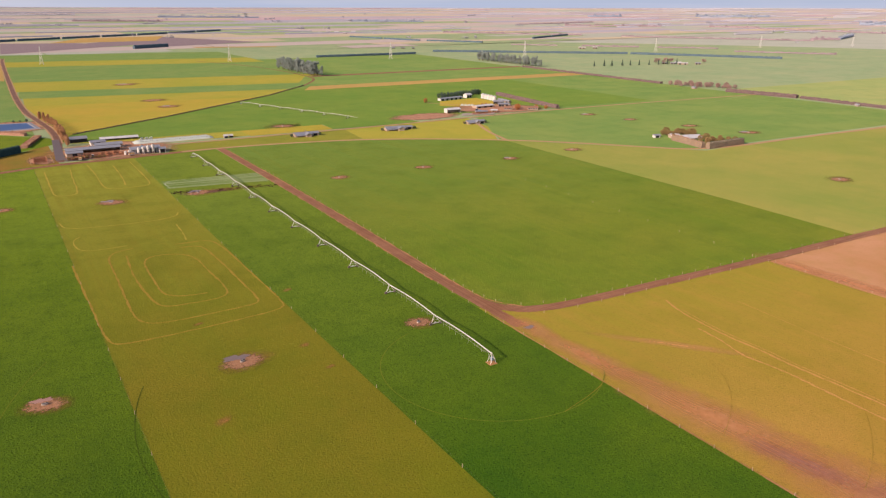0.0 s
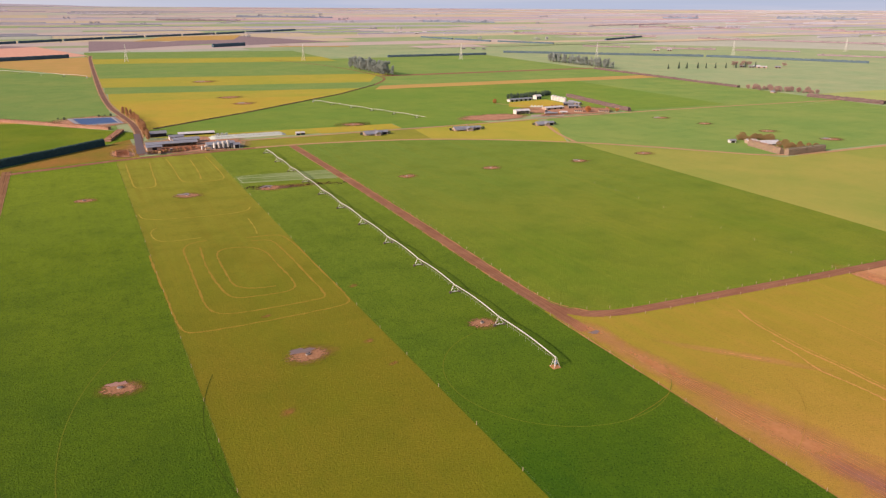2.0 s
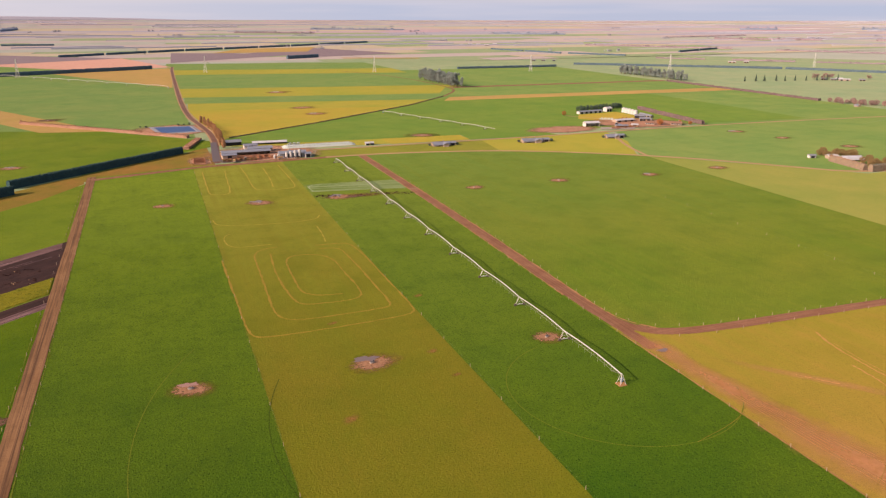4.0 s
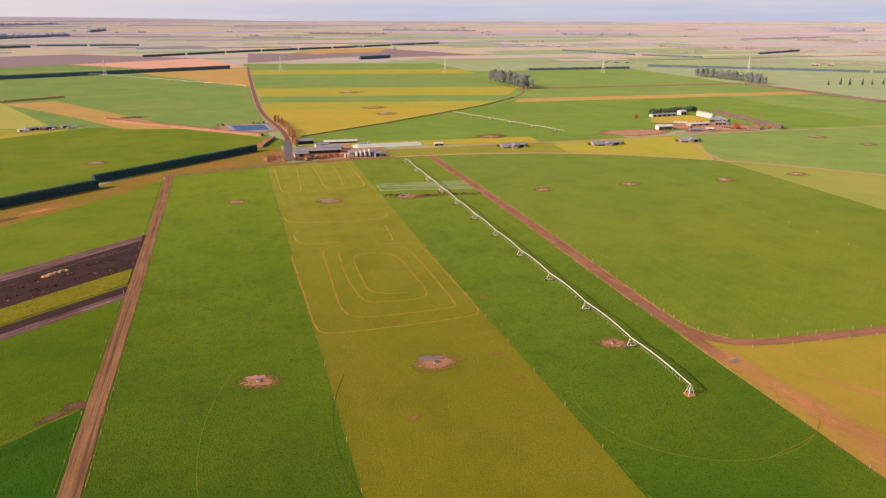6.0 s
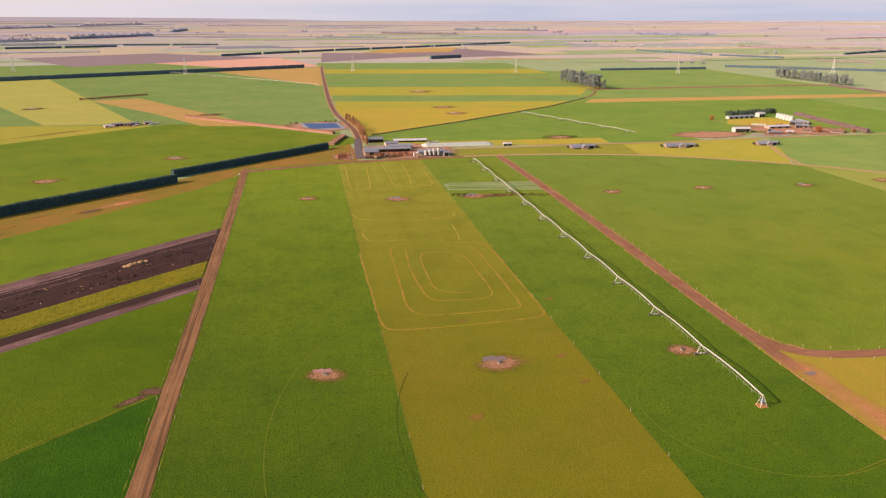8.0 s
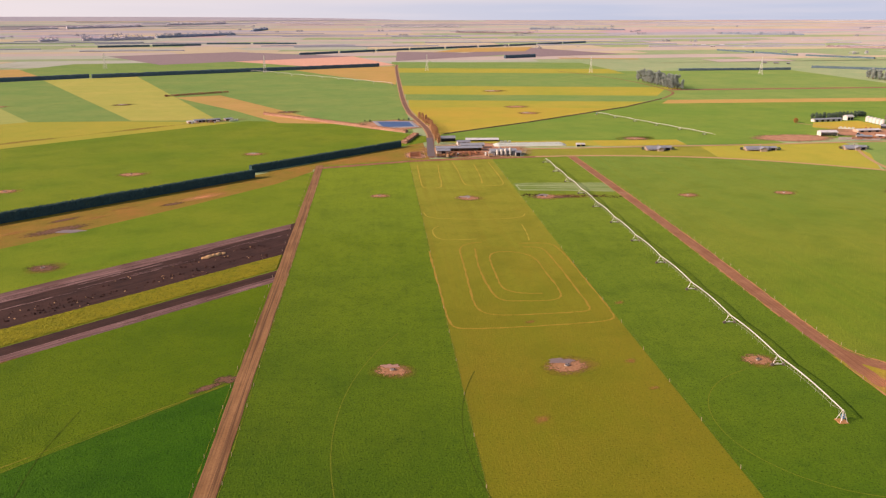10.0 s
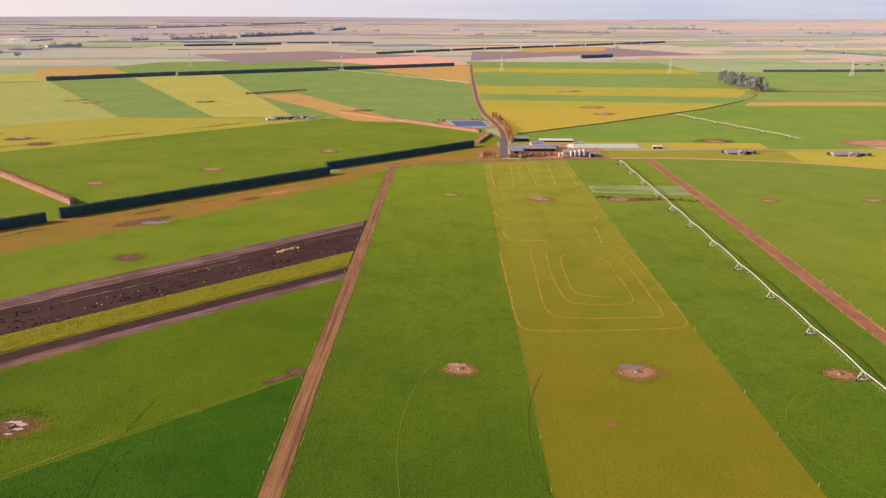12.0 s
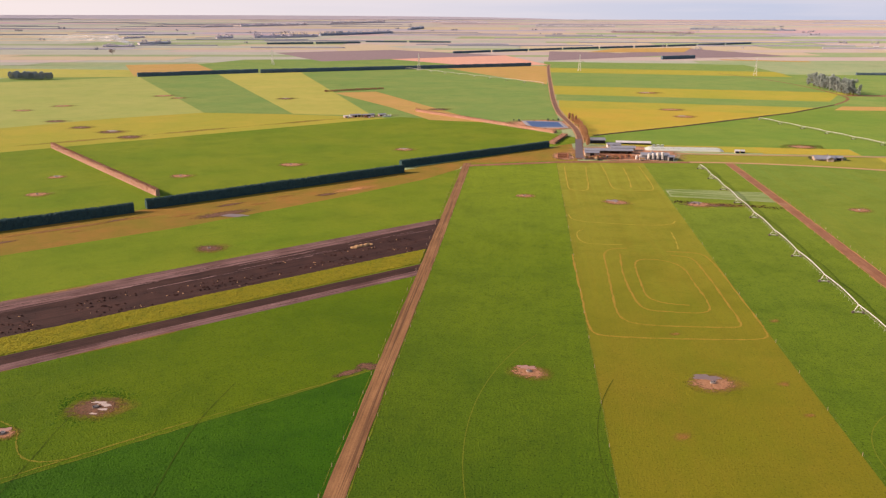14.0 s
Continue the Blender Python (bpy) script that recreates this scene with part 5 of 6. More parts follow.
soft_patch("lane_junction", 170.5, 214, 8, 20, 6, 0.235, SOFT_WORN, "bare earth where two lanes meet", "bare earth")
soft_patch("grazed_break", 132, 501, 44, 9, -6, 0.21, SOFT_DRY, "grazed brown break across green pasture", "bare earth")
soft_patch("grazed_break", 120, 499, 26, 6, -4, 0.225, DARK_MUD, "trodden dark earth along a grazed break", "bare earth")
for x, y, r in ((89, 243, 3.0), (90, 222, 2.2), (48, 205, 3.5), (103, 300, 3), (-46, 287, 3), (60, 282, 2.5)):
    soft_patch("rusty_patch", x, y, r * 1.6, r, 10 * r, 0.17, SOFT_RUST, "small rusty bare patch in pasture", "bare earth")
rnd_break = random.Random(31)
bm = bmesh.new()
for _ in range(240):
    u = rnd_break.random()
    px, py, r = 99 + 68 * u + rnd_break.uniform(-1, 1), 507 - 12 * u + rnd_break.gauss(0, 2.2), rnd_break.uniform(0.15, 0.55)
    if not 0.25 < u < 0.42:
        bmesh.ops.create_cone(bm, cap_ends=False, segments=6, radius1=r, radius2=r * 0.5, depth=r * 0.8, matrix=Matrix.Translation((px, py, 0.24 + r * 0.3)))
tagged(mesh_object("turned_clods", bm, MUD), "dark turned clods along the grazed break", "mud", kind="stuff")
SPRAY = turf("pale_spray_line", (186, 192, 156), (166, 178, 130), (140, 156, 96), clump=0.5)
sheet("sprayed_patch", [(100, 521), (171, 512), (171, 541), (101, 546)], FROST, 0.17, "pale streaked sprayed grass under the irrigator")
marks("sprayed_edges", [[(102, 522), (101, 545), (130, 544), (171, 540)], [(101, 541), (171, 535)], [(101, 537), (171, 530)], [(101, 531), (150, 525)], [(101, 522), (140, 517), (165, 512), (174, 505)]], SPRAY, 0.45, 0.2, "thin pale hoses along a sprayed patch")
soft_patch("gateway_mud", -54, 241, 6.5, 5, 0, 0.19, DARK_MUD, "bare gateway earth beside the lane", "bare earth")
soft_patch("gateway_mud", -59.5, 235.5, 10, 3.0, 40, 0.185, DARK_MUD, "bare gateway earth beside the lane", "bare earth")
soft_patch("headland_mud", -186, 442, 30, 10, 42, 0.2, DARK_MUD, "trodden mud on the headland")
soft_patch("headland_mud", -120, 520, 26, 8, 42, 0.2, SOFT_WORN, "trodden earth on the headland")
bm = bmesh.new()
blob(bm, -178, 439, 8, 3, 0.23, 34)
tagged(mesh_object("puddle", bm, PUDDLE), "pale puddle beside the shelter belt", "puddle", kind="structure")
sheet("slurry_band", [en(-250, 360), en(-250, 337), (-52, 433), (-52, 445)], MUD_PALE, 0.09, "pale rutted slurry band along the mud strip", category="mud")


PALE_RIDGE = soil("pale_slurry_ridge", (150, 120, 114), (172, 142, 138), (116, 88, 84), turn=48, rut=0.3)
def slurry_streaks(name, n0, n1, count, seed, h):
    """Ridges and ruts left by wheels along the strip."""
    rnd = random.Random(seed)
    for mat, word, share in ((PALE_RIDGE, "pale dried", 0.5), (MUD, "dark wet", 0.5)):
        lines = []
        for _ in range(int(count * share)):
            n = rnd.uniform(n0, n1)
            e1 = (-55 + 0.667 * n) / 0.745
            a = rnd.uniform(-260, e1 - 20)
            b = min(e1, a + rnd.uniform(8, 46))
            drift = rnd.uniform(-1.2, 1.2)
            lines.append([en(a + (b - a) * k / 6, min(n1, max(n0, n + drift * k / 6 + rnd.uniform(-0.3, 0.3)))) for k in range(7)])
        bm = bmesh.new()
        for k, pts in enumerate(lines):
            ribbon(bm, fine(pts, 4.0), rnd.uniform(0.12, 0.45), h + 0.0012 * k, 0.12, k)
        tagged(mesh_object(name, bm, mat), "%s wheel ridges along the slurry" % word, "wheel marks", kind="stuff")
        h += 0.004


slurry_streaks("slurry_ridges", 341, 360, 150, 3, 0.10)
slurry_streaks("slurry_ridges", 287.5, 293, 26, 4, 0.08)


# ---- fodder crop between the mud strips ----
def crop():
    rnd = random.Random(5)
    bm = bmesh.new()
    e0, nr = -250.0, 34
    rows = []
    for i in range(460):
        row = []
        for j in range(nr + 1):
            n = 301.5 + 18 * j / nr
            e1 = (-51 + 0.667 * n) / 0.745
            e = e0 + (e1 - e0) * i / 459
            edge = j in (0, nr)
            row.append(bm.verts.new((*en(e + rnd.uniform(-0.3, 0.3), n + rnd.uniform(-0.2, 0.2)), 0.05 if edge else rnd.uniform(0.22, 0.42))))
        rows.append(row)
    for a, b in zip(rows, rows[1:]):
        for k in range(nr):
            bm.faces.new((a[k], a[k + 1], b[k + 1], b[k]))
    tagged(mesh_object("fodder_crop", bm, KALE), "strip of leafy yellow green fodder crop", "crop", kind="stuff")


crop()

# feed heap on the mud
root = empty("hay_heap", -86, 384, 44, 0.1, "long low heap of pale feed hay on mud", "hay")
bm = bmesh.new()
for k in range(11):
    bmesh.ops.create_icosphere(bm, subdivisions=3, radius=1, matrix=Matrix.Translation((k * 1.1 - 5.5, R.uniform(-0.5, 0.5), 0.1)) @ Matrix.Diagonal((R.uniform(1.1, 2.0), R.uniform(1.0, 1.6), R.uniform(0.5, 1.0), 1)))
for v in bm.verts:
    v.co += Vector((R.uniform(-0.2, 0.2), R.uniform(-0.2, 0.2), R.uniform(-0.15, 0.15)))
part("heap", bm, HAY, root)


def clods():
    """Dark lumps and pale scraps, added over the dark mud in place of cattle specks."""
    rnd = random.Random(9)
    lumps, scraps = bmesh.new(), bmesh.new()
    for _ in range(2600):
        n = rnd.uniform(321, 344)
        e = rnd.uniform(-245, (-58 + 0.667 * n) / 0.745)
        if noise.noise(Vector((e * 0.06, n * 0.16, 2))) < 0.08:
            continue
        x, y = en(e, n)
        dark = rnd.random() < 0.85
        s = rnd.uniform(0.2, 0.6) if dark else rnd.uniform(0.1, 0.4)
        bmesh.ops.create_cone(lumps if dark else scraps, cap_ends=False, segments=6, radius1=s, radius2=s * 0.45, depth=s * 0.7,
                              matrix=Matrix.Translation((x, y, 0.08 + s * 0.25)) @ Matrix.Rotation(rnd.uniform(0, 3), 4, "Z") @ Matrix.Diagonal((1.5, 0.8, 1, 1)))
    tagged(mesh_object("cattle_filler_lumps", lumps, MUD), "dark mud lumps filling in for cattle on trodden mud", "mud", kind="stuff")
    tagged(mesh_object("cattle_filler_scraps", scraps, HAY), "pale scraps filling in for cattle on mud", "feed", kind="stuff")


clods()
for k in range(22):
    e = -235 + 22 * k + R.uniform(-8, 8)
    soft_patch("headland_patch", *en(e, 470 + R.uniform(-10, 11)), R.uniform(9, 20), R.uniform(2.5, 5.5), 42 + R.uniform(-5, 5), 0.17 + 0.002 * k,
               SOFT_RUST if k % 3 else DARK_MUD, "bare rusty patch on the worn headland", "bare earth")
SOFT_EARTH = fading("red_brown_earth", (150, 94, 62), (172, 116, 80), (112, 72, 50), 0.07, 0.7, 0.75, ragged=0.5)
for k, (e, n, rx, ry) in enumerate(((-200, 468, 40, 9), (-120, 462, 38, 10), (-50, 471, 34, 8), (10, 464, 40, 8), (70, 474, 40, 4))):
    soft_patch("headland_earth", *en(e, n), rx, ry, 42, 0.16 + 0.001 * k, SOFT_EARTH, "red brown worn earth on the headland", "bare earth")


# ---- fences ----
POST = None


def fence(pts, spacing, label, high=1.25):
    global POST
    pts = [Vector(p) for p in pts]
    root = empty("wire_fence", pts[0].x, pts[0].y, 0, 0.05, label, "fence")
    if POST is None:
        bm = bmesh.new()
        rod(bm, (0, 0, 0), (0, 0, 1.3), 0.1, 6, 0.085)
        POST = bpy.data.meshes.new("post")
        bm.to_mesh(POST)
        bm.free()
        POST.materials.append(TIMBER)
    wire = bmesh.new()
    for a, b in zip(pts, pts[1:]):
        n = max(1, round((b - a).length / spacing))
        for i in range(n + (b == pts[-1])):
            p = a.lerp(b, i / n) - pts[0]
            ob = new("post", POST)
            ob.parent = root
            ob.matrix_basis = Matrix.Translation((p.x, p.y, 0)) @ Matrix.Rotation(R.uniform(-0.06, 0.06), 4, "X")
        for z in (1.0,):
            rod(wire, (a - pts[0]).to_3d() + Vector((0, 0, z)), (b - pts[0]).to_3d() + Vector((0, 0, z)), 0.004, 3)
    part("wire", wire, DULL_STEEL, root)


fence([(163.3, -60), (163.6, 260), (164, 322), (166, 400), (167.4, 500), (168.2, 640)], 13, "wire fence with pale timber posts beside the lane")
fence([(176.6, 645), (176.2, 500), (175.4, 410), (174, 335), (172, 280), (171.6, 256), (174, 242), (181, 233.5), (200, 227.6), (252, 226), (320, 224), (440, 223)], 9, "wire fence with pale posts round the dark paddock")
fence([(184, 222), (200, 219.6), (252, 218.8), (320, 216.6), (440, 215.4)], 14, "wire fence with pale posts along the gold paddock")
fence([(-51.4, -60), (-51.4, 600)], 14, "wire fence with timber posts west of the lane")
fence([(-43.9, -60), (-43.9, 615)], 14, "wire fence with timber posts east of the lane")
fence([(25.2, -60), (26.2, 300), (27.6, 645)], 26, "thin electric fence between two pasture strips")
fence([(97, -60), (96.8, 330), (100, 640)], 26, "thin electric fence beside the irrigated strip")
fence([(326, 421), (320, 226)], 24, "thin electric fence across the dark paddock")
fence([(321.5, 214), (321.5, -60)], 16, "wire fence between gold and brown fields")
fence([(70, 790), (172, 870), (339, 1013), (427, 1112)], 9, "scrubby wire fence along the golden field")
for i, (p, q) in enumerate((((72, 792), (172, 869)), ((174, 870), (339, 1012)), ((341, 1014), (428, 1112)))):
    belt("fence_scrub", p, q, 1.6, 0.8, GARDEN_HEDGE, "low dark brown scrub along a curving fence", 18 + i, 900, BROWNLEAF, step=1.5, rough=0.55)


# ---- tufted pasture near the drone ----
def tufts(name, inside, x0, x1, y0, y1, count, mat, label, seed, tall=1.0):
    """Low grass mounds scattered over part of a paddock, many thousands joined."""
    rng = np.random.default_rng(seed)
    p = np.column_stack((rng.uniform(x0, x1, count), rng.uniform(y0, y1, count)))
    p = p[[bool(inside(a, b)) for a, b in p]]
    n = len(p)
    r = rng.uniform(0.14, 0.42, n)
    hh = r * rng.uniform(0.2, 0.5, n) * tall
    turn = rng.uniform(0, 6.283, n)
    v = np.zeros((n, 5, 3))
    for i in range(4):
        v[:, i, 0] = p[:, 0] + r * np.cos(turn + i * 1.571)
        v[:, i, 1] = p[:, 1] + r * np.sin(turn + i * 1.571) * 0.8
        v[:, i, 2] = 0.09
    v[:, 4, :2] = p + rng.uniform(-0.1, 0.1, (n, 2))
    v[:, 4, 2] = 0.11 + hh
    base = (np.arange(n) * 5)[:, None, None]
    f = np.array([[0, 1, 4], [1, 2, 4], [2, 3, 4], [3, 0, 4]])[None] + base
    me = bpy.data.meshes.new(name)
    me.from_pydata(v.reshape(-1, 3).tolist(), [], f.reshape(-1, 3).tolist())
    me.materials.append(mat)
    tagged(new(name, me), label, "grass", kind="stuff")


tufts("pasture_tufts", lambda x, y: x > -43.5 and x < 24.8, -44, 25, 105, 420, 46000, GREEN, "low tufts of lush dark green grass", 1)
tufts("pasture_tufts", lambda x, y: x > 25.5 and x < 96.5, 25, 97, 105, 380, 26000, OLIVE, "low tufts of grazed olive grass", 2, 0.5)
tufts("pasture_tufts", lambda x, y: x > 97.5 and x < 163.1 + 0.02 * max(0, y - 270), 97, 167, 105, 420, 44000, GREEN_P, "low tufts of lush green grass under the irrigator", 3)
tufts("pasture_tufts", lambda x, y: -0.667 * x + 0.745 * y < 210 and x < -52, -230, -52, 60, 240, 40000, GREEN_SW, "low tufts of deep green grass", 4)
tufts("pasture_tufts", lambda x, y: 214 < -0.667 * x + 0.745 * y < 287 and x < -52, -240, -52, 60, 345, 44000, GREEN_M, "low tufts of bright green grass", 5)
tufts("pasture_tufts", lambda x, y: x > 186 and x < 318, 186, 318, 90, 212, 16000, GOLD, "low tufts of dry golden grass", 6, 0.6)
tufts("pasture_tufts", lambda x, y: x > 177, 177, 330, 240, 400, 14000, GREEN_B, "low tufts of green grass between two lanes", 7)

# ---- buildings ----
def gable_roof(bm, w, d, h, rise, over=0.6, thick=0.18):
    """Two slabs meeting at a ridge along x."""
    for s in (-1, 1):
        y0, z0 = s * (d / 2 + over), h - rise * over / (d / 2)
        v = [(-w / 2 - over, y0, z0), (w / 2 + over, y0, z0), (w / 2 + over, 0, h + rise), (-w / 2 - over, 0, h + rise)]
        lo = [bm.verts.new(p) for p in v]
        hi = [bm.verts.new((p[0], p[1], p[2] + thick)) for p in v]
        bm.faces.new(lo[::-1])
        bm.faces.new(hi)
        for i in range(4):
            bm.faces.new((lo[i], lo[(i + 1) % 4], hi[(i + 1) % 4], hi[i]))


def walls(bm, w, d, h, rise, t=0.2, open_front=False):
    """Four walls with thickness; gable ends closed by triangles."""
    box(bm, 0, d / 2 - t / 2, h / 2, w, t, h)
    if not open_front:
        box(bm, 0, -d / 2 + t / 2, h / 2, w, t, h)
    for s in (-1, 1):
        x = s * (w / 2 - t / 2)
        box(bm, x, 0, h / 2, t, d - 2 * t, h)
        tri = [(-d / 2, h), (d / 2, h), (0, h + rise)]
        a = [bm.verts.new((x - t / 2, y, z)) for y, z in tri]
        b = [bm.verts.new((x + t / 2, y, z)) for y, z in tri]
        bm.faces.new(a[::-1])
        bm.faces.new(b)
        for i in range(3):
            bm.faces.new((a[i], a[(i + 1) % 3], b[(i + 1) % 3], b[i]))


def building(name, x, y, rot, w, d, h, rise, wall_m, roof_m, label, category="shed", windows=0, doors=1, open_front=False, lean=0.0, chimney=False):
    root = empty(name, x, y, rot, 0.05, label, category)
    bm = bmesh.new()
    walls(bm, w, d, h, rise, 0.2, open_front)
    wall = part("wall", bm, wall_m, root)
    roof = part("roof", one(gable_roof, w, d, h, rise), roof_m, root)
    bm = bmesh.new()
    rod(bm, (-w / 2 - 0.6, 0, h + rise + 0.2), (w / 2 + 0.6, 0, h + rise + 0.2), 0.14, 6)
    part("ridge_cap", bm, roof_m, roof)
    if chimney:
        part("chimney", one(box, w * 0.2, 0.6, h + rise + 0.5, 0.8, 0.8, 1.8), CREAM, roof)
    if open_front:
        n = max(3, int(w / 5))
        for i in range(n + 1):
            part("post", one(box, -w / 2 + 0.2 + (w - 0.4) * i / n, -d / 2 + 0.15, h / 2, 0.25, 0.25, h), TIMBER, root)
        # floor coloured near-black to paint the shade under the open roof
        part("floor_slab", one(box, 0, 0, 0.05, w - 0.4, d - 0.4, 0.1), DARK, root)
    for i in range(windows):
        wx = -w / 2 + w * (i + 0.7) / (windows + 0.4)
        win = part("window", one(box, wx, -d / 2 - 0.03, h * 0.55, 1.9, 0.1, 1.4), WHITE, wall, "white framed window")
        part("pane", one(box, wx, -d / 2 - 0.09, h * 0.55, 1.6, 0.04, 1.15), GLASS, win)
    for i in range(doors):
        if not open_front:
            dx = -w / 2 + w * (i + 0.5) / doors + (0.6 if windows else 0)
            dw, dh = (1.0, 2.05) if windows else (3.6, min(h - 0.4, 3.4))
            part("door", one(box, dx, -d / 2 - 0.04, dh / 2, dw, 0.1, dh), DARK if not windows else TIMBER, wall)
    if lean:
        bm = bmesh.new()
        v = [(-w / 2, -d / 2, h - 0.2), (w / 2, -d / 2, h - 0.2), (w / 2, -d / 2 - lean, h - 1.0), (-w / 2, -d / 2 - lean, h - 1.0)]
        lo = [bm.verts.new(p) for p in v]
        hi = [bm.verts.new((p[0], p[1], p[2] + 0.12)) for p in v]
        bm.faces.new(lo)
        bm.faces.new(hi[::-1])
        for i in range(4):
            bm.faces.new((lo[i], lo[(i + 1) % 4], hi[(i + 1) % 4], hi[i]))
        part("lean_to_roof", bm, roof_m, root)
        for s in (-0.48, 0, 0.48):
            part("post", one(box, s * w, -d / 2 - lean + 0.2, (h - 1) / 2, 0.2, 0.2, h - 1), TIMBER, root)
    return root


def silo(x, y, r, h, label, legs=False, group="silos of the dairy"):
    root = empty("feed_silo", x, y, 0, 0.05, label, "silo", group)
    z0 = 1.6 if legs else 0
    bm = bmesh.new()
    rod(bm, (0, 0, z0), (0, 0, h), r, 20)
    body = part("body", bm, WHITE, root)
    part("cone_top", one(rod, (0, 0, h), (0, 0, h + r * 0.6), r * 1.02, 20, r * 0.15), STEEL, root)
    for k in range(1, 4):
        part("hoop", one(rod, (0, 0, z0 + (h - z0) * k / 4 - 0.06), (0, 0, z0 + (h - z0) * k / 4 + 0.06), r + 0.04, 20), STEEL, body)
    bm = bmesh.new()
    for i in range(int(h / 0.5)):
        rod(bm, (-0.25, -r - 0.12, 0.4 + i * 0.5), (0.25, -r - 0.12, 0.4 + i * 0.5), 0.03, 4)
    for s in (-0.25, 0.25):
        rod(bm, (s, -r - 0.12, 0), (s, -r - 0.12, h), 0.03, 4)
    part("ladder", bm, STEEL, root)
    if legs:
        for i in range(4):
            a = 0.785 + 1.571 * i
            part("leg", one(rod, (r * 0.85 * math.cos(a), r * 0.85 * math.sin(a), 0), (r * 0.85 * math.cos(a), r * 0.85 * math.sin(a), z0), 0.1, 6), STEEL, root)
    return root


# dairy yard
soft_patch("dairy_yard", 92, 690, 66, 58, 0, 0.30, YARD, "bare reddish earth yard round the dairy sheds", "yard")
sheet("yard_tarmac", [(45, 662), (52, 662), (57.4, 768), (51.4, 768)], TARMAC, 0.36, "wet grey sealed yard entrance", category="road")
sheet("yard_tarmac", [(52, 655), (72, 657), (72, 668), (52, 668)], TARMAC, 0.38, "wet grey sealed tanker apron", category="road")
building("milking_shed", 76, 690, 1, 42, 9, 3.2, 1.1, CREAM, ROOF_GREY, "long grey roofed milking shed with open front", open_front=True)
building("milking_shed_wing", 90, 704, 1, 22, 8, 3.4, 1.2, CREAM, ROOF_GREY, "low grey roofed wing of the dairy", doors=3)
building("plant_shed", 113, 666, 1, 23, 10, 4.0, 1.3, ROOF_GREY, ROOF_GREY, "pale iron plant shed behind the silos", doors=2)
building("dark_shed", 71, 747, 4, 14, 9, 3.5, 1.5, DARK, ROOF_BLUE, "dark iron shed behind the poplars", doors=2)
building("calf_shed", 105, 743, -3, 32, 7, 2.0, 1.0, CREAM, ROOF_WHITE, "long white roofed calf shed", open_front=True)
building("pump_hut", 84, 722, 6, 12, 6, 3.2, 1.2, WHITE, ROOF_BLUE, "small blue grey roofed pump hut", doors=1)
building("yard_shed", 60, 676, 4, 12, 7, 3.2, 1.0, CREAM, ROOF_BLUE, "low shed with blue grey roof at the yard", doors=1)
for i, (x, y, r, h) in enumerate([(107, 659, 1.2, 5.2), (110.6, 659, 1.2, 5.6), (114.4, 659.2, 1.3, 6.2), (118.4, 659.4, 1.3, 6.6), (100, 662, 1.0, 3.2), (97, 661, 1.0, 3.0)]):
    silo(x, y, r, h, "white cylindrical feed silo with a cone top", i < 4)

# covered silage stack
root = empty("silage_stack", 147, 715, 0, 0.1, "long low silage stack under pale sheeting", "silage")
bm = bmesh.new()
sec = [(-7.5, 0), (-6.4, 1.3), (-4, 2.1), (0, 2.4), (4, 2.1), (6.4, 1.3), (7.5, 0)]
rows = []
for i in range(60):
    x = -35 + 70 * i / 59
    k = 1 - 0.75 * max(0, abs(x) - 31) / 4
    rows.append([bm.verts.new((x, y * (0.8 + 0.2 * k), max(0, z * k + (R.uniform(-0.12, 0.12) if z else 0)))) for y, z in sec])
for a, b in zip(rows, rows[1:]):
    for k in range(6):
        bm.faces.new((a[k], a[k + 1], b[k + 1], b[k]))
cover = part("cover_sheet", bm, PLASTIC, root)
tyre = bmesh.new()
bmesh.ops.create_cone(tyre, cap_ends=True, segments=8, radius1=0.42, radius2=0.36, depth=0.22)
tyre_me = bpy.data.meshes.new("weight_tyre")
tyre.to_mesh(tyre_me)
tyre.free()
tyre_me.materials.append(RUBBER)
for i in range(40):
    for y, z in ((-5, 1.85), (0, 2.5), (5, 1.85)):
        ob = new("weight_tyre", tyre_me)
        ob.parent = root
        ob.location = (-30 + 60 * i / 39 + R.uniform(-0.4, 0.4), y + R.uniform(-0.5, 0.5), z)

# lined pond by the road
P = [(1, 895), (40, 892), (45, 850), (9, 846)]
c = Vector((24, 871))
bm = bmesh.new()
outer, inner, deep = [], [], []
for p in P:
    p = Vector(p)
    q = c + (p - c) * 1.22
    outer.append(bm.verts.new((q.x, q.y, 0.2)))
    inner.append(bm.verts.new((p.x, p.y, 0.7)))
    q = c + (p - c) * 0.86
    deep.append(bm.verts.new((q.x, q.y, -0.4)))
for i in range(4):
    j = (i + 1) % 4
    bm.faces.new((outer[i], outer[j], inner[j], inner[i]))
    bm.faces.new((inner[i], inner[j], deep[j], deep[i]))
bmesh.ops.recalc_face_normals(bm, faces=bm.faces)
tagged(mesh_object("pond_bank", bm, LINER), "raised pale lined bank of an effluent pond", "pond", kind="structure")
bm = bmesh.new()
bm.faces.new([bm.verts.new((*(c + (Vector(p) - c) * 0.95), 0.42)) for p in P])
tagged(mesh_object("pond_water", bm, WATER), "still blue water of the effluent pond", "water", kind="structure")
soft_patch("pond_apron", 22, 868, 56, 56, 0, 0.24, YARD, "bare brown earth round the pond", "bare earth")

# scrub beside the pond
grove([tree("pond_scrub", "bush", 3, CONIFER, "dark low scrub beside the pond bank", 260 + i, "bush", "scrub of the pond") for i in range(2)],
      [(28, 903), (34, 905), (40, 904), (-6, 893), (-12, 898)], R, 0.7, 1.2)

# pens beside the yard
fence([(27, 652), (43, 654), (43, 684), (28, 682), (27, 652)], 4, "timber pen fence beside the yard")

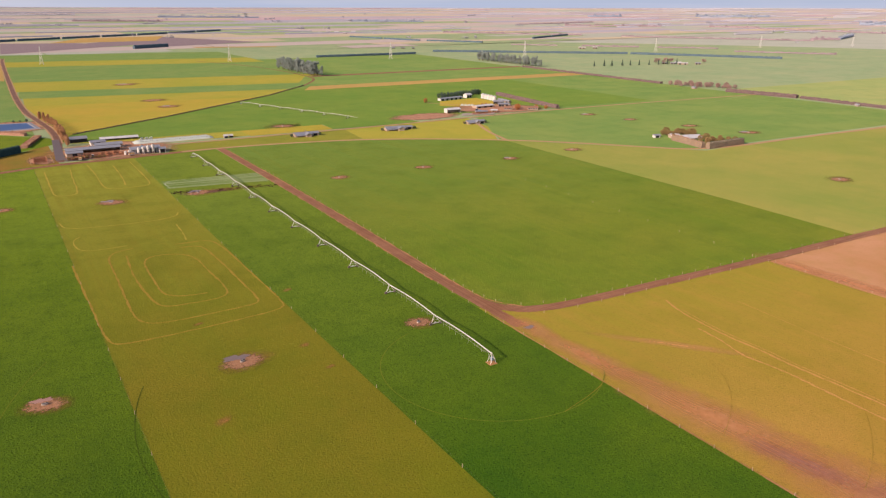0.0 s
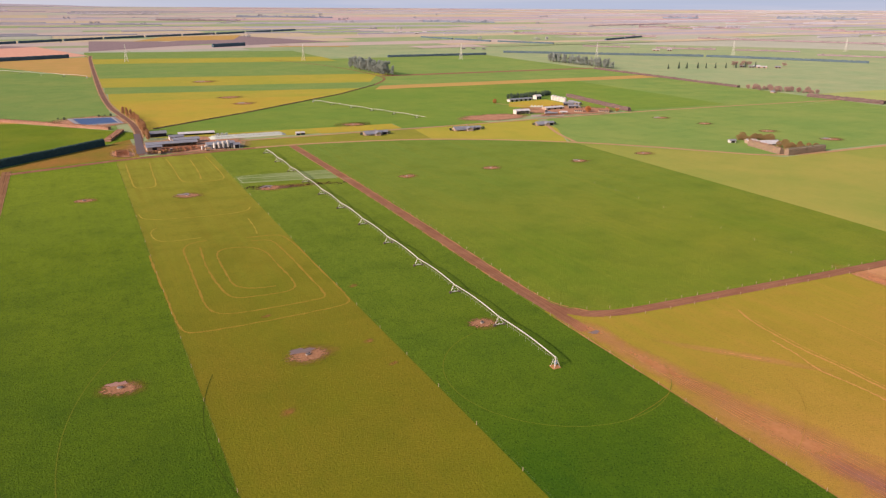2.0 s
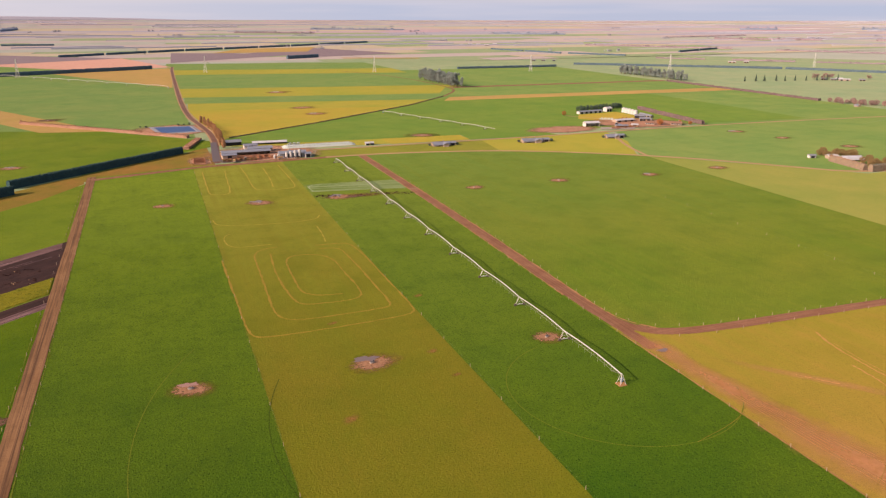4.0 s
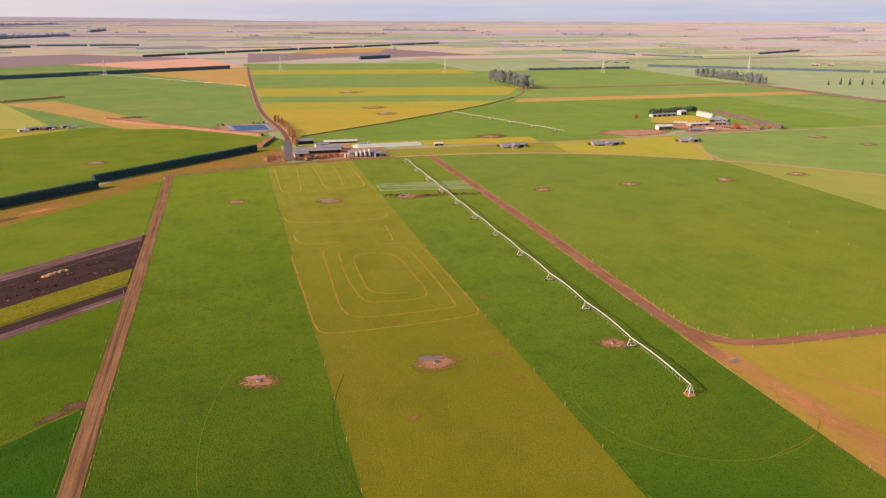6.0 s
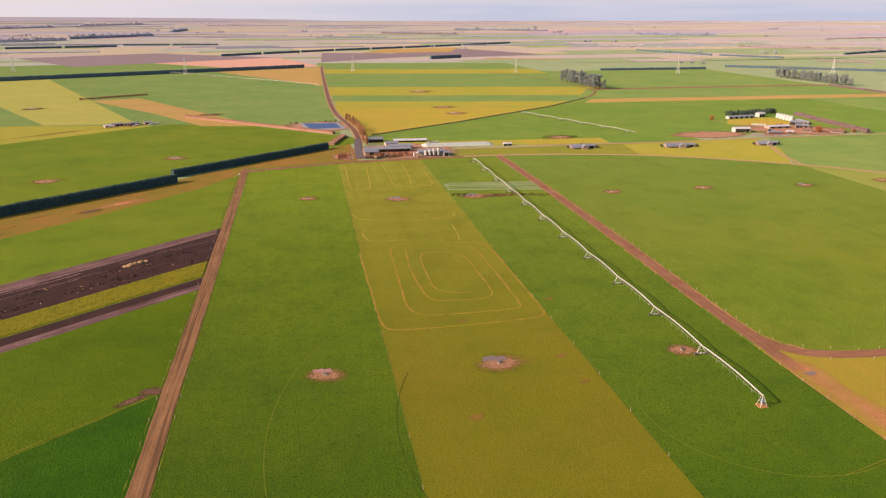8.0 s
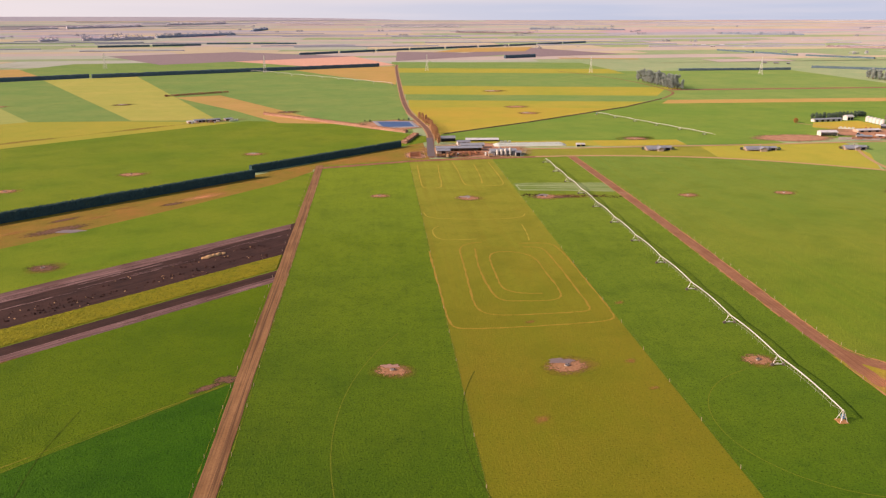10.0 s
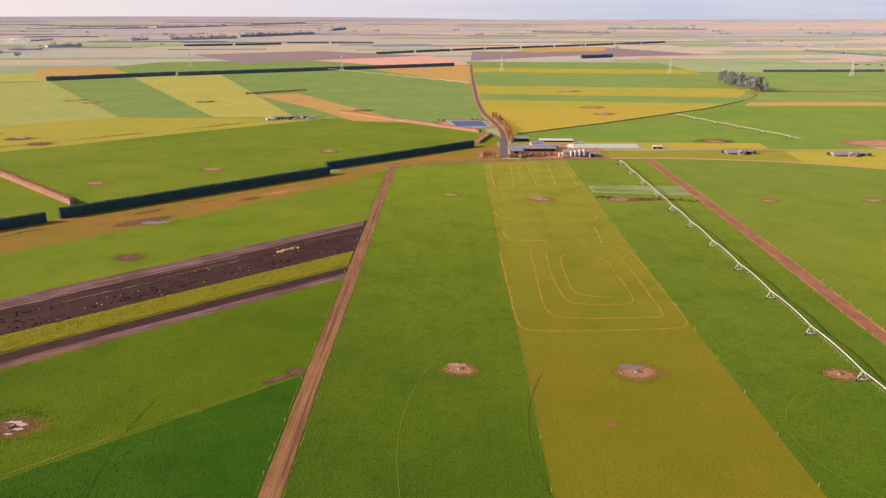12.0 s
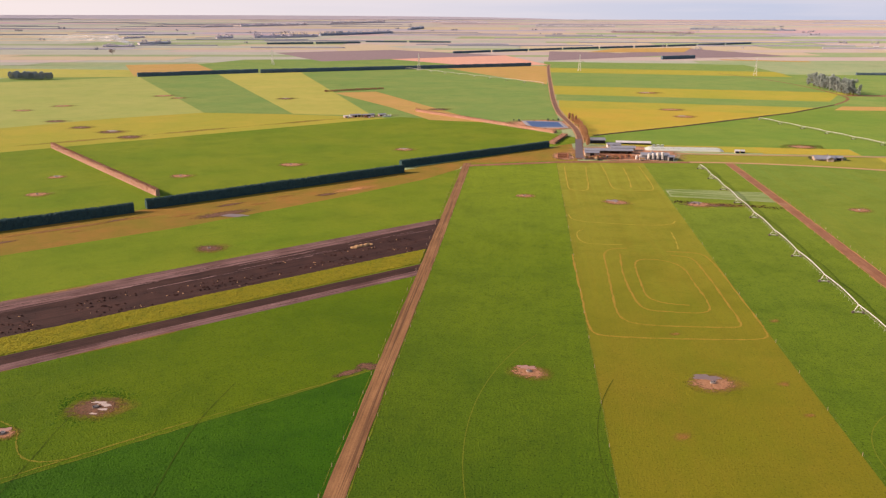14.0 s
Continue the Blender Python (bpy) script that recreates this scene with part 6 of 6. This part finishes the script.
# farm houses
def house(x, y, rot, w, d, label, roof_m=ROOF_BLUE):
    """A farm house with a cross wing, a garage and a few garden bushes round a strip of bare yard."""
    c, n = math.cos(radians(rot)), math.sin(radians(rot))

    def spot(u, v):
        return x + c * u - n * v, y + n * u + c * v
    soft_patch("house_yard", *spot(2, 1), w * 0.95, d * 1.0, rot, 0.26, YARD, "bare tan yard round a farm house", "yard")
    building("farm_house", x, y, rot, w, d * 0.8, 2.5, 1.4, CREAM, roof_m, label, "house", windows=max(3, int(w / 4)), doors=1, lean=2.0, chimney=True)
    building("house_wing", *spot(w * 0.24, -d * 0.42), rot + 90, d * 0.8, w * 0.3, 2.5, 1.3, CREAM, roof_m, "gabled wing of a farm house", "house", windows=2, doors=0)
    building("garage", *spot(w * 0.78, 2), rot, 6.5, 6, 2.5, 1.0, CREAM, roof_m, "small garage beside a farm house", "garage", doors=1)
    for k, (u, v) in enumerate(((0.62, 0.6), (0.98, 0.5), (1.05, -0.1), (-0.62, 0.45), (-0.66, 0.0), (0.25, 0.75))):
        px, py = spot(u * w, v * d)
        b = tree("garden_bush", "bush", 2.4 + 0.5 * (k % 3), BROWNLEAF if k % 2 else CONIFER, "small dense bush in a farm house garden", 400 + k + int(x), "bush")
        b.matrix_basis = Matrix.Translation((px, py, 0.2))


house(257, 677, -4, 16, 10, "low farm house with blue grey roof and veranda")
house(350, 667, -6, 20, 9, "long low farm house with grey roof")
house(441, 664, -6, 14, 8, "small farm house with grey roof", ROOF_GREY)
fence([(247, 672), (246, 690), (275, 690)], 5, "timber garden fence beside a farm house")
building("roadside_hut", 192, 704, 0, 3.2, 3, 2.2, 0.8, WHITE, ROOF_WHITE, "small white roadside hut", doors=1)
building("roadside_hut", 197, 705, 0, 2.6, 2.6, 2.0, 0.8, CREAM, ROOF_WHITE, "small cream hut beside the road", doors=1)

# farmstead
BROWN_TILE = plain("brown_tile_roof", (150, 112, 92), 0.8, 0.2, 0.0, 0.4, 1.5)
soft_patch("farmstead_yard", 534, 752, 74, 52, -18, 0.3, YARD, "bare brown yard of the farmstead", "yard")
soft_patch("stock_yard", 424, 734, 56, 30, 4, 0.32, YARD, "bare reddish stock yard", "yard")
sheet("farmstead_lawn", [(486, 806), (508, 842), (570, 852), (570, 776), (508, 776)], GOLD_B, 0.27, "mown golden grass inside the farmstead")
sheet("machine_yard", [(462, 718), (500, 710), (512, 724), (472, 734)], CONCRETE, 0.4, "grey concrete machine yard of the farmstead", category="yard")
lane("farmstead_track", [(486, 838), (510, 800), (540, 776), (566, 764)], 3, WORNV, 0.33, "pale track across the farmstead grass")
building("long_shed", 530, 852, 9, 38, 6, 2.8, 0.9, WHITE, ROOF_GREY, "long white shed in front of dark pines", doors=5)
building("tall_shed", 562, 860, 12, 9, 7, 4.6, 1.4, WHITE, ROOF_WHITE, "tall white shed behind the farmstead", doors=2)
for i in range(5):
    silo(577 - 0.4 * i, 845 - 7.2 * i, 2.7, 5.2, "white grain silo in a row beside the hedge", False, "silos of the farmstead")
for i in range(3):
    building("store_shed", 578 - i, 805 - 9 * i, -78, 7, 5, 2.8, 0.9, CREAM, ROOF_GREY, "low grey store shed beside the hedge", doors=1)
building("work_shed", 525, 768, 4, 27, 9, 2.4, 0.9, CREAM, ROOF_WHITE, "wide white roofed work shed", doors=3)
building("hay_barn", 467, 746, -6, 17, 9, 4.2, 1.3, WHITE, ROOF_WHITE, "open fronted white hay barn", open_front=True)
building("dark_barn", 562, 788, -40, 12, 7, 3.2, 1.2, DARK, ROOF_BLUE, "dark roofed barn of the farmstead", doors=2)
building("machine_shed", 552, 764, -30, 12, 7, 3.2, 1.1, CREAM, ROOF_BLUE, "grey open machine shed beside the barns", doors=3)
building("brick_house", 540, 737, -35, 10, 7, 2.4, 1.4, CREAM, BROWN_TILE, "low house with brown tiled roof", "house", windows=4, chimney=True)
building("brick_house", 567, 724, -35, 12, 7, 2.4, 1.3, CREAM, BROWN_TILE, "low house among garden trees", "house", windows=4, chimney=True)
building("yard_shed", 494, 726, -20, 14, 5, 2.4, 0.7, CREAM, ROOF_BLUE, "low open yard shed", open_front=True)
building("yard_shed", 514, 729, -32, 7, 5, 2.2, 0.7, CREAM, ROOF_WHITE, "small pale yard shed", doors=1)

# hedged house to the east
building("garden_house", 568, 484, -14, 18, 9, 2.6, 1.4, CREAM, ROOF_WHITE, "white house inside a hedged garden", "house", windows=4, lean=1.5)
building("garden_house_wing", 560, 497, -14, 9, 6, 2.6, 1.2, CREAM, ROOF_WHITE, "white wing of the hedged house", "house", windows=2)
building("garden_shed", 546, 506, -14, 6, 4, 2.3, 0.7, WHITE, ROOF_GREY, "small shed beside the hedged garden", doors=1)

# western farm
soft_patch("western_yard", -185, 916, 56, 14, 32, 0.25, SOFT_MUD, "grey brown yard of the western farm", "yard")
building("west_shed", -205, 912, 32, 13, 6, 2.4, 0.8, WHITE, ROOF_BLUE, "low blue grey roofed shed on the western farm", doors=3)
building("west_shed", -190, 918, 32, 15, 5, 2.2, 0.7, DARK, ROOF_BLUE, "long dark shed on the western farm", open_front=True)
building("west_shed", -174, 925, 32, 9, 5, 2.0, 0.7, CREAM, ROOF_GREY, "small grey shed on the western farm", doors=2)
building("west_hut", -214, 902, 32, 5, 4, 2.2, 0.6, WHITE, ROOF_WHITE, "small white hut on the western farm", doors=1)

# far farms
for x, y, rot, w, d, h in [(1288, 1140, -40, 26, 10, 4.5), (1302, 1165, -40, 16, 9, 4), (1268, 1172, -40, 12, 8, 4), (1322, 1128, -40, 14, 8, 4), (1280, 1158, -40, 14, 8, 3.5),
                           (1020, 1945, -30, 12, 8, 3.2), (1045, 1935, -30, 14, 8, 3), (1070, 1920, -30, 10, 8, 3), (926, 792, 80, 9, 6, 3), (944, 548, 80, 6, 4, 2.5),
                           (1500, 1700, -40, 24, 10, 5), (1540, 1690, -40, 16, 10, 5)]:
    building("far_farm_shed", x, y, rot, w * 0.8, d * 0.8, h * 0.7, 1.1, CREAM, ROOF_WHITE if w > 14 else ROOF_GREY, "white iron shed of a far farm", doors=2)
for k in range(9):
    a = 22.4 + 0.30 * k
    d = 3300 + 60 * (k % 3)
    q = lie(d * math.sin(radians(a)), d * math.cos(radians(a)))
    if k % 2 == 0:
        b = building("town_building", 0, 0, 0, 16, 9, 4, 1.5, WHITE, ROOF_WHITE, "white building of a far settlement", "building", doors=3)
        b.matrix_world = Matrix.Translation(q) @ Matrix.Rotation(radians(-20), 4, "Z")


# ---- power pylons ----
def pylon_proto(h=36.0):
    root = tagged(new("power_pylon"), "pale steel lattice power pylon", "pylon", "pylons of the power line")
    bm = bmesh.new()
    lv = [(0, 3.4), (9, 2.4), (17, 1.6), (24, 1.0), (h, 0.5)]
    for sx in (-1, 1):
        for sy in (-1, 1):
            for (z0, r0), (z1, r1) in zip(lv, lv[1:]):
                rod(bm, (sx * r0, sy * r0, z0), (sx * r1, sy * r1, z1), 0.17, 4)
    for (z0, r0), (z1, r1) in zip(lv, lv[1:]):
        for s in (-1, 1):
            rod(bm, (-r0, s * r0, z0), (r1, s * r1, z1), 0.1, 4)
            rod(bm, (r0, s * r0, z0), (-r1, s * r1, z1), 0.1, 4)
            rod(bm, (s * r0, -r0, z0), (s * r1, r1, z1), 0.1, 4)
            rod(bm, (s * r0, r0, z0), (s * r1, -r1, z1), 0.1, 4)
    tower = part("lattice_mast", bm, STEEL, root)
    for z, l in ((23, 5.0), (27.5, 5.6), (32, 4.4)):
        bm = bmesh.new()
        for s in (-1, 1):
            rod(bm, (0, 0, z + 0.9), (s * l, 0, z), 0.14, 4)
            rod(bm, (0, 0, z - 0.5), (s * l, 0, z), 0.12, 4)
        arm = part("cross_arm", bm, STEEL, root)
        for s in (-1, 1):
            part("insulator", one(rod, (s * l, 0, z - 1.8), (s * l, 0, z), 0.12, 5), GLASS, arm)
    return root


PYLON = pylon_proto()
LINE = [(-618, 1858), (-235, 1712), (120, 1738), (470, 1645), (814, 1566), (1148, 1506), (1564, 1480), (2010, 1490), (2346, 1410)]
for i, (x, y) in enumerate(LINE):
    m = Matrix.Translation(lie(x, y)) @ Matrix.Rotation(radians(90 - 12), 4, "Z")
    if i == 0:
        PYLON.matrix_basis = m
    else:
        copy_thing(PYLON, m)


# ---- smoke from a far burn-off ----
SMOKE, _nt, _b = material("white_smoke", 1.0, 0.0)
_b.inputs["Base Color"].default_value = (0.9, 0.88, 0.87, 1)
_along = _nt.nodes.new("ShaderNodeSeparateXYZ")
_loc = _nt.nodes.new("ShaderNodeTexCoord").outputs["Object"]
_nt.links.new(_loc, _along.inputs[0])
_thin = _nt.nodes.new("ShaderNodeMapRange")
_thin.inputs[1].default_value, _thin.inputs[2].default_value, _thin.inputs[3].default_value, _thin.inputs[4].default_value = 0.0, -330.0, 0.62, 0.05
_nt.links.new(_along.outputs["X"], _thin.inputs[0])
_wisp = _nt.nodes.new("ShaderNodeMath")
_wisp.operation = "MULTIPLY"
_nt.links.new(_thin.outputs[0], _wisp.inputs[0])
_nt.links.new(noise_fac(_nt, scaled(_nt, _loc, 0.02, 0.05, 0.12), 1.0, 4, 0.25, 0.7), _wisp.inputs[1])
_clear = _nt.nodes.new("ShaderNodeBsdfTransparent")
_mix = _nt.nodes.new("ShaderNodeMixShader")
_nt.links.new(_wisp.outputs[0], _mix.inputs[0])
_nt.links.new(_clear.outputs[0], _mix.inputs[1])
_nt.links.new(_b.outputs[0], _mix.inputs[2])
_nt.links.new(_mix.outputs[0], _nt.nodes["Material Output"].inputs["Surface"])


def smoke_plume(x, y):
    """A tapering, lumpy plume that rises a little and then lies down along the plain."""
    bm = bmesh.new()
    rows = []
    for k in range(60):
        t = k / 59
        c = Vector((-18 * t ** 0.5 - 330 * t ** 1.5, -40 * t, 4 + 26 * min(1, 3.5 * t) ** 0.8))
        row = []
        for i in range(18):
            a = 6.2832 * i / 18
            r = (3.5 + 15 * t ** 0.6) * (1 + 0.45 * noise.noise(Vector((math.cos(a) * 1.4, math.sin(a) * 1.4 + 9, k * 0.22))))
            row.append(bm.verts.new(c + Vector((0.5 * r * math.cos(a), 1.6 * r * math.cos(a), 0.75 * r * math.sin(a)))))
        rows.append(row)
    for a, b in zip(rows, rows[1:]):
        for i in range(18):
            bm.faces.new((a[i], a[(i + 1) % 18], b[(i + 1) % 18], b[i]))
    for f in bm.faces:
        f.smooth = True
    ob = mesh_object("smoke_plume", bm, SMOKE)
    ob.location = lie(x, y)
    tagged(ob, "thin white smoke drifting from a far burn-off", "smoke", kind="stuff")


smoke_plume(-1488, 2833)


# ---- loose things about the yards ----
def trailer(x, y, rot, label, load=HAY):
    root = empty("farm_trailer", x, y, rot, 0.3, label, "trailer")
    part("deck", one(box, 0, 0, 1.0, 5.2, 2.2, 0.25), STEEL, root)
    part("load", one(box, -0.2, 0, 1.7, 4.2, 2.0, 1.2), load, root)
    part("drawbar", one(rod, (2.6, 0, 0.9), (4.2, 0, 0.7), 0.08), STEEL, root)
    for sx in (-1.2, 0.2):
        for sy in (-1.1, 1.1):
            part("wheel", one(rod, (sx, sy - 0.15, 0.45), (sx, sy + 0.15, 0.45), 0.45, 12), RUBBER, root)


def tractor(x, y, rot, label):
    root = empty("tractor", x, y, rot, 0.3, label, "tractor")
    bm = bmesh.new()
    box(bm, 0.8, 0, 1.35, 2.2, 0.9, 0.9)
    bmesh.ops.bevel(bm, geom=bm.edges[:], offset=0.12, segments=2, affect="EDGES")
    part("bonnet", bm, BLUE, root)
    cab = part("cab", one(box, -0.8, 0, 2.0, 1.5, 1.5, 1.7), GLASS, root)
    part("cab_roof", one(box, -0.8, 0, 2.92, 1.7, 1.7, 0.16), WHITE, cab)
    part("exhaust", one(rod, (1.2, 0.35, 1.7), (1.2, 0.35, 2.8), 0.06), STEEL, root)
    for sx, r in ((-0.9, 0.85), (1.5, 0.55)):
        for sy in (-0.9, 0.9):
            part("wheel", one(rod, (sx, sy - 0.2, r), (sx, sy + 0.2, r), r, 14), RUBBER, root)


def bale_stack(x, y, rot, n, label):
    root = empty("bale_stack", x, y, rot, 0.3, label, "bales")
    for i in range(n):
        for k in range(2 if i % 3 else 1):
            part("bale", one(rod, (i * 1.35, -0.6, 0.65 + 1.15 * k), (i * 1.35, 0.6, 0.65 + 1.15 * k), 0.65, 12), PLASTIC, root)


soft_patch("pen_earth", 35, 668, 13, 22, 4, 0.27, YARD, "bare reddish earth inside a small pen", "bare earth")
soft_patch("pen_earth", 82, 663, 40, 12, 3, 0.34, YARD, "trodden reddish earth under the cattle pens", "bare earth")
trailer(88, 712, 20, "farm trailer loaded with pale hay in the yard")
trailer(540, 742, 60, "farm trailer loaded with hay by the farmstead")
tractor(96, 706, 70, "small blue tractor parked in the dairy yard")
tractor(72, 660, 80, "small blue tractor parked by the cattle pens")
trailer(101, 655.5, 5, "farm trailer loaded with hay by the pens")
trailer(62, 654.5, 85, "hay trailer standing at the yard gate")
tractor(500, 744, 10, "small blue tractor parked in the farmstead")
bale_stack(120, 727, 5, 9, "row of pale wrapped bales beside the silage")
bale_stack(508, 792, -30, 12, "row of pale wrapped bales in the farmstead yard")
bale_stack(-170, 912, 32, 8, "row of pale wrapped bales in the western yard")
fence([(56, 664), (100, 672), (100, 664), (58, 655), (56, 664)], 3, "timber rails of the cow yard")
fence([(72, 700), (108, 709), (110, 722), (74, 716), (72, 700)], 3.5, "timber rails of the holding yard")
fence([(470, 716), (500, 708), (520, 716), (490, 730), (470, 716)], 3.5, "timber rails of the farmstead stock pens")
fence([(-226, 894), (-146, 934)], 6, "timber fence along the western yard")
BROWN_RAIL = plain("rusty_rails", (164, 108, 76), 0.7, 0.3, 0.3, 0.4)


def rail_pen(x, y, rot, w, d, label):
    """A cattle pen of three rusty rails on posts."""
    root = empty("rail_pen", x, y, rot, 0.3, label, "pen", "cattle pens of the dairy")
    ends = [(-w / 2, -d / 2), (w / 2, -d / 2), (w / 2, d / 2), (-w / 2, d / 2), (-w / 2, -d / 2)]
    for a, b in zip(ends, ends[1:]):
        for z in (0.5, 0.9, 1.35):
            part("rail", one(rod, (*a, z), (*b, z), 0.12, 5), BROWN_RAIL, root)
        n = max(1, round(math.dist(a, b) / 3))
        for i in range(n):
            px, py = a[0] + (b[0] - a[0]) * i / n, a[1] + (b[1] - a[1]) * i / n
            part("post", one(rod, (px, py, 0), (px, py, 1.6), 0.13, 5), BROWN_RAIL, root)


for k in range(9):
    rail_pen(58 + 5.6 * k, 660 + 0.9 * k + R.uniform(-1.5, 1.5), 12, 5, R.uniform(5, 9), "rusty railed cattle pen in front of the milking shed")
for k in range(6):
    rail_pen(66 + 5.2 * k, 672.5 + 0.5 * k, 3, 4.6, R.uniform(5, 8), "rusty railed holding pen against the milking shed")
for k in range(3):
    rail_pen(34 + 0.4 * k, 659 + 8 * k, 4, 9, 6.5, "rusty railed pen on bare earth beside the yard")
for k in range(4):
    rail_pen(484 + 9 * k, 722 + 1.5 * k, -30, 8, 9, "rusty railed sheep pen in the farmstead yard")
building("tank_shed", 125.5, 660, 2, 5, 5, 3.4, 1.0, WHITE, ROOF_BLUE, "small pale shed at the foot of the silos", doors=1)


def drum_group(x, y, n, label, seed):
    """A handful of upright drums and boxes left in a yard."""
    rnd = random.Random(seed)
    for _ in range(n):
        px, py = x + rnd.uniform(-9, 9), y + rnd.uniform(-6, 6)
        if rnd.random() < 0.5:
            root = empty("water_tank", px, py, 0, 0.3, "small pale plastic water tank in the yard", "tank", label)
            part("body", one(rod, (0, 0, 0), (0, 0, 1.6), 1.0, 14), rnd.choice((WHITE, ROOF_GREY, BLUE)), root)
            part("lid", one(rod, (0, 0, 1.6), (0, 0, 1.85), 0.95, 14, 0.3), ROOF_GREY, root)
        else:
            root = empty("stacked_crate", px, py, rnd.uniform(0, 90), 0.3, "weathered timber crate standing in the yard", "crate", label)
            for k in range(rnd.randint(1, 2)):
                part("crate", one(box, 0, 0, 0.5 + k, 1.6, 1.4, 0.92), rnd.choice((TIMBER, BROWN_RAIL)), root)


drum_group(92, 700, 9, "clutter of the dairy yard", 1)
drum_group(70, 704, 7, "clutter of the dairy yard", 2)
drum_group(120, 690, 7, "clutter of the dairy yard", 3)
drum_group(535, 782, 8, "clutter of the farmstead", 4)
drum_group(508, 738, 8, "clutter of the farmstead", 5)
drum_group(560, 764, 7, "clutter of the farmstead", 6)
drum_group(-184, 907, 8, "clutter of the western farm", 7)
drum_group(-205, 902, 6, "clutter of the western farm", 8)
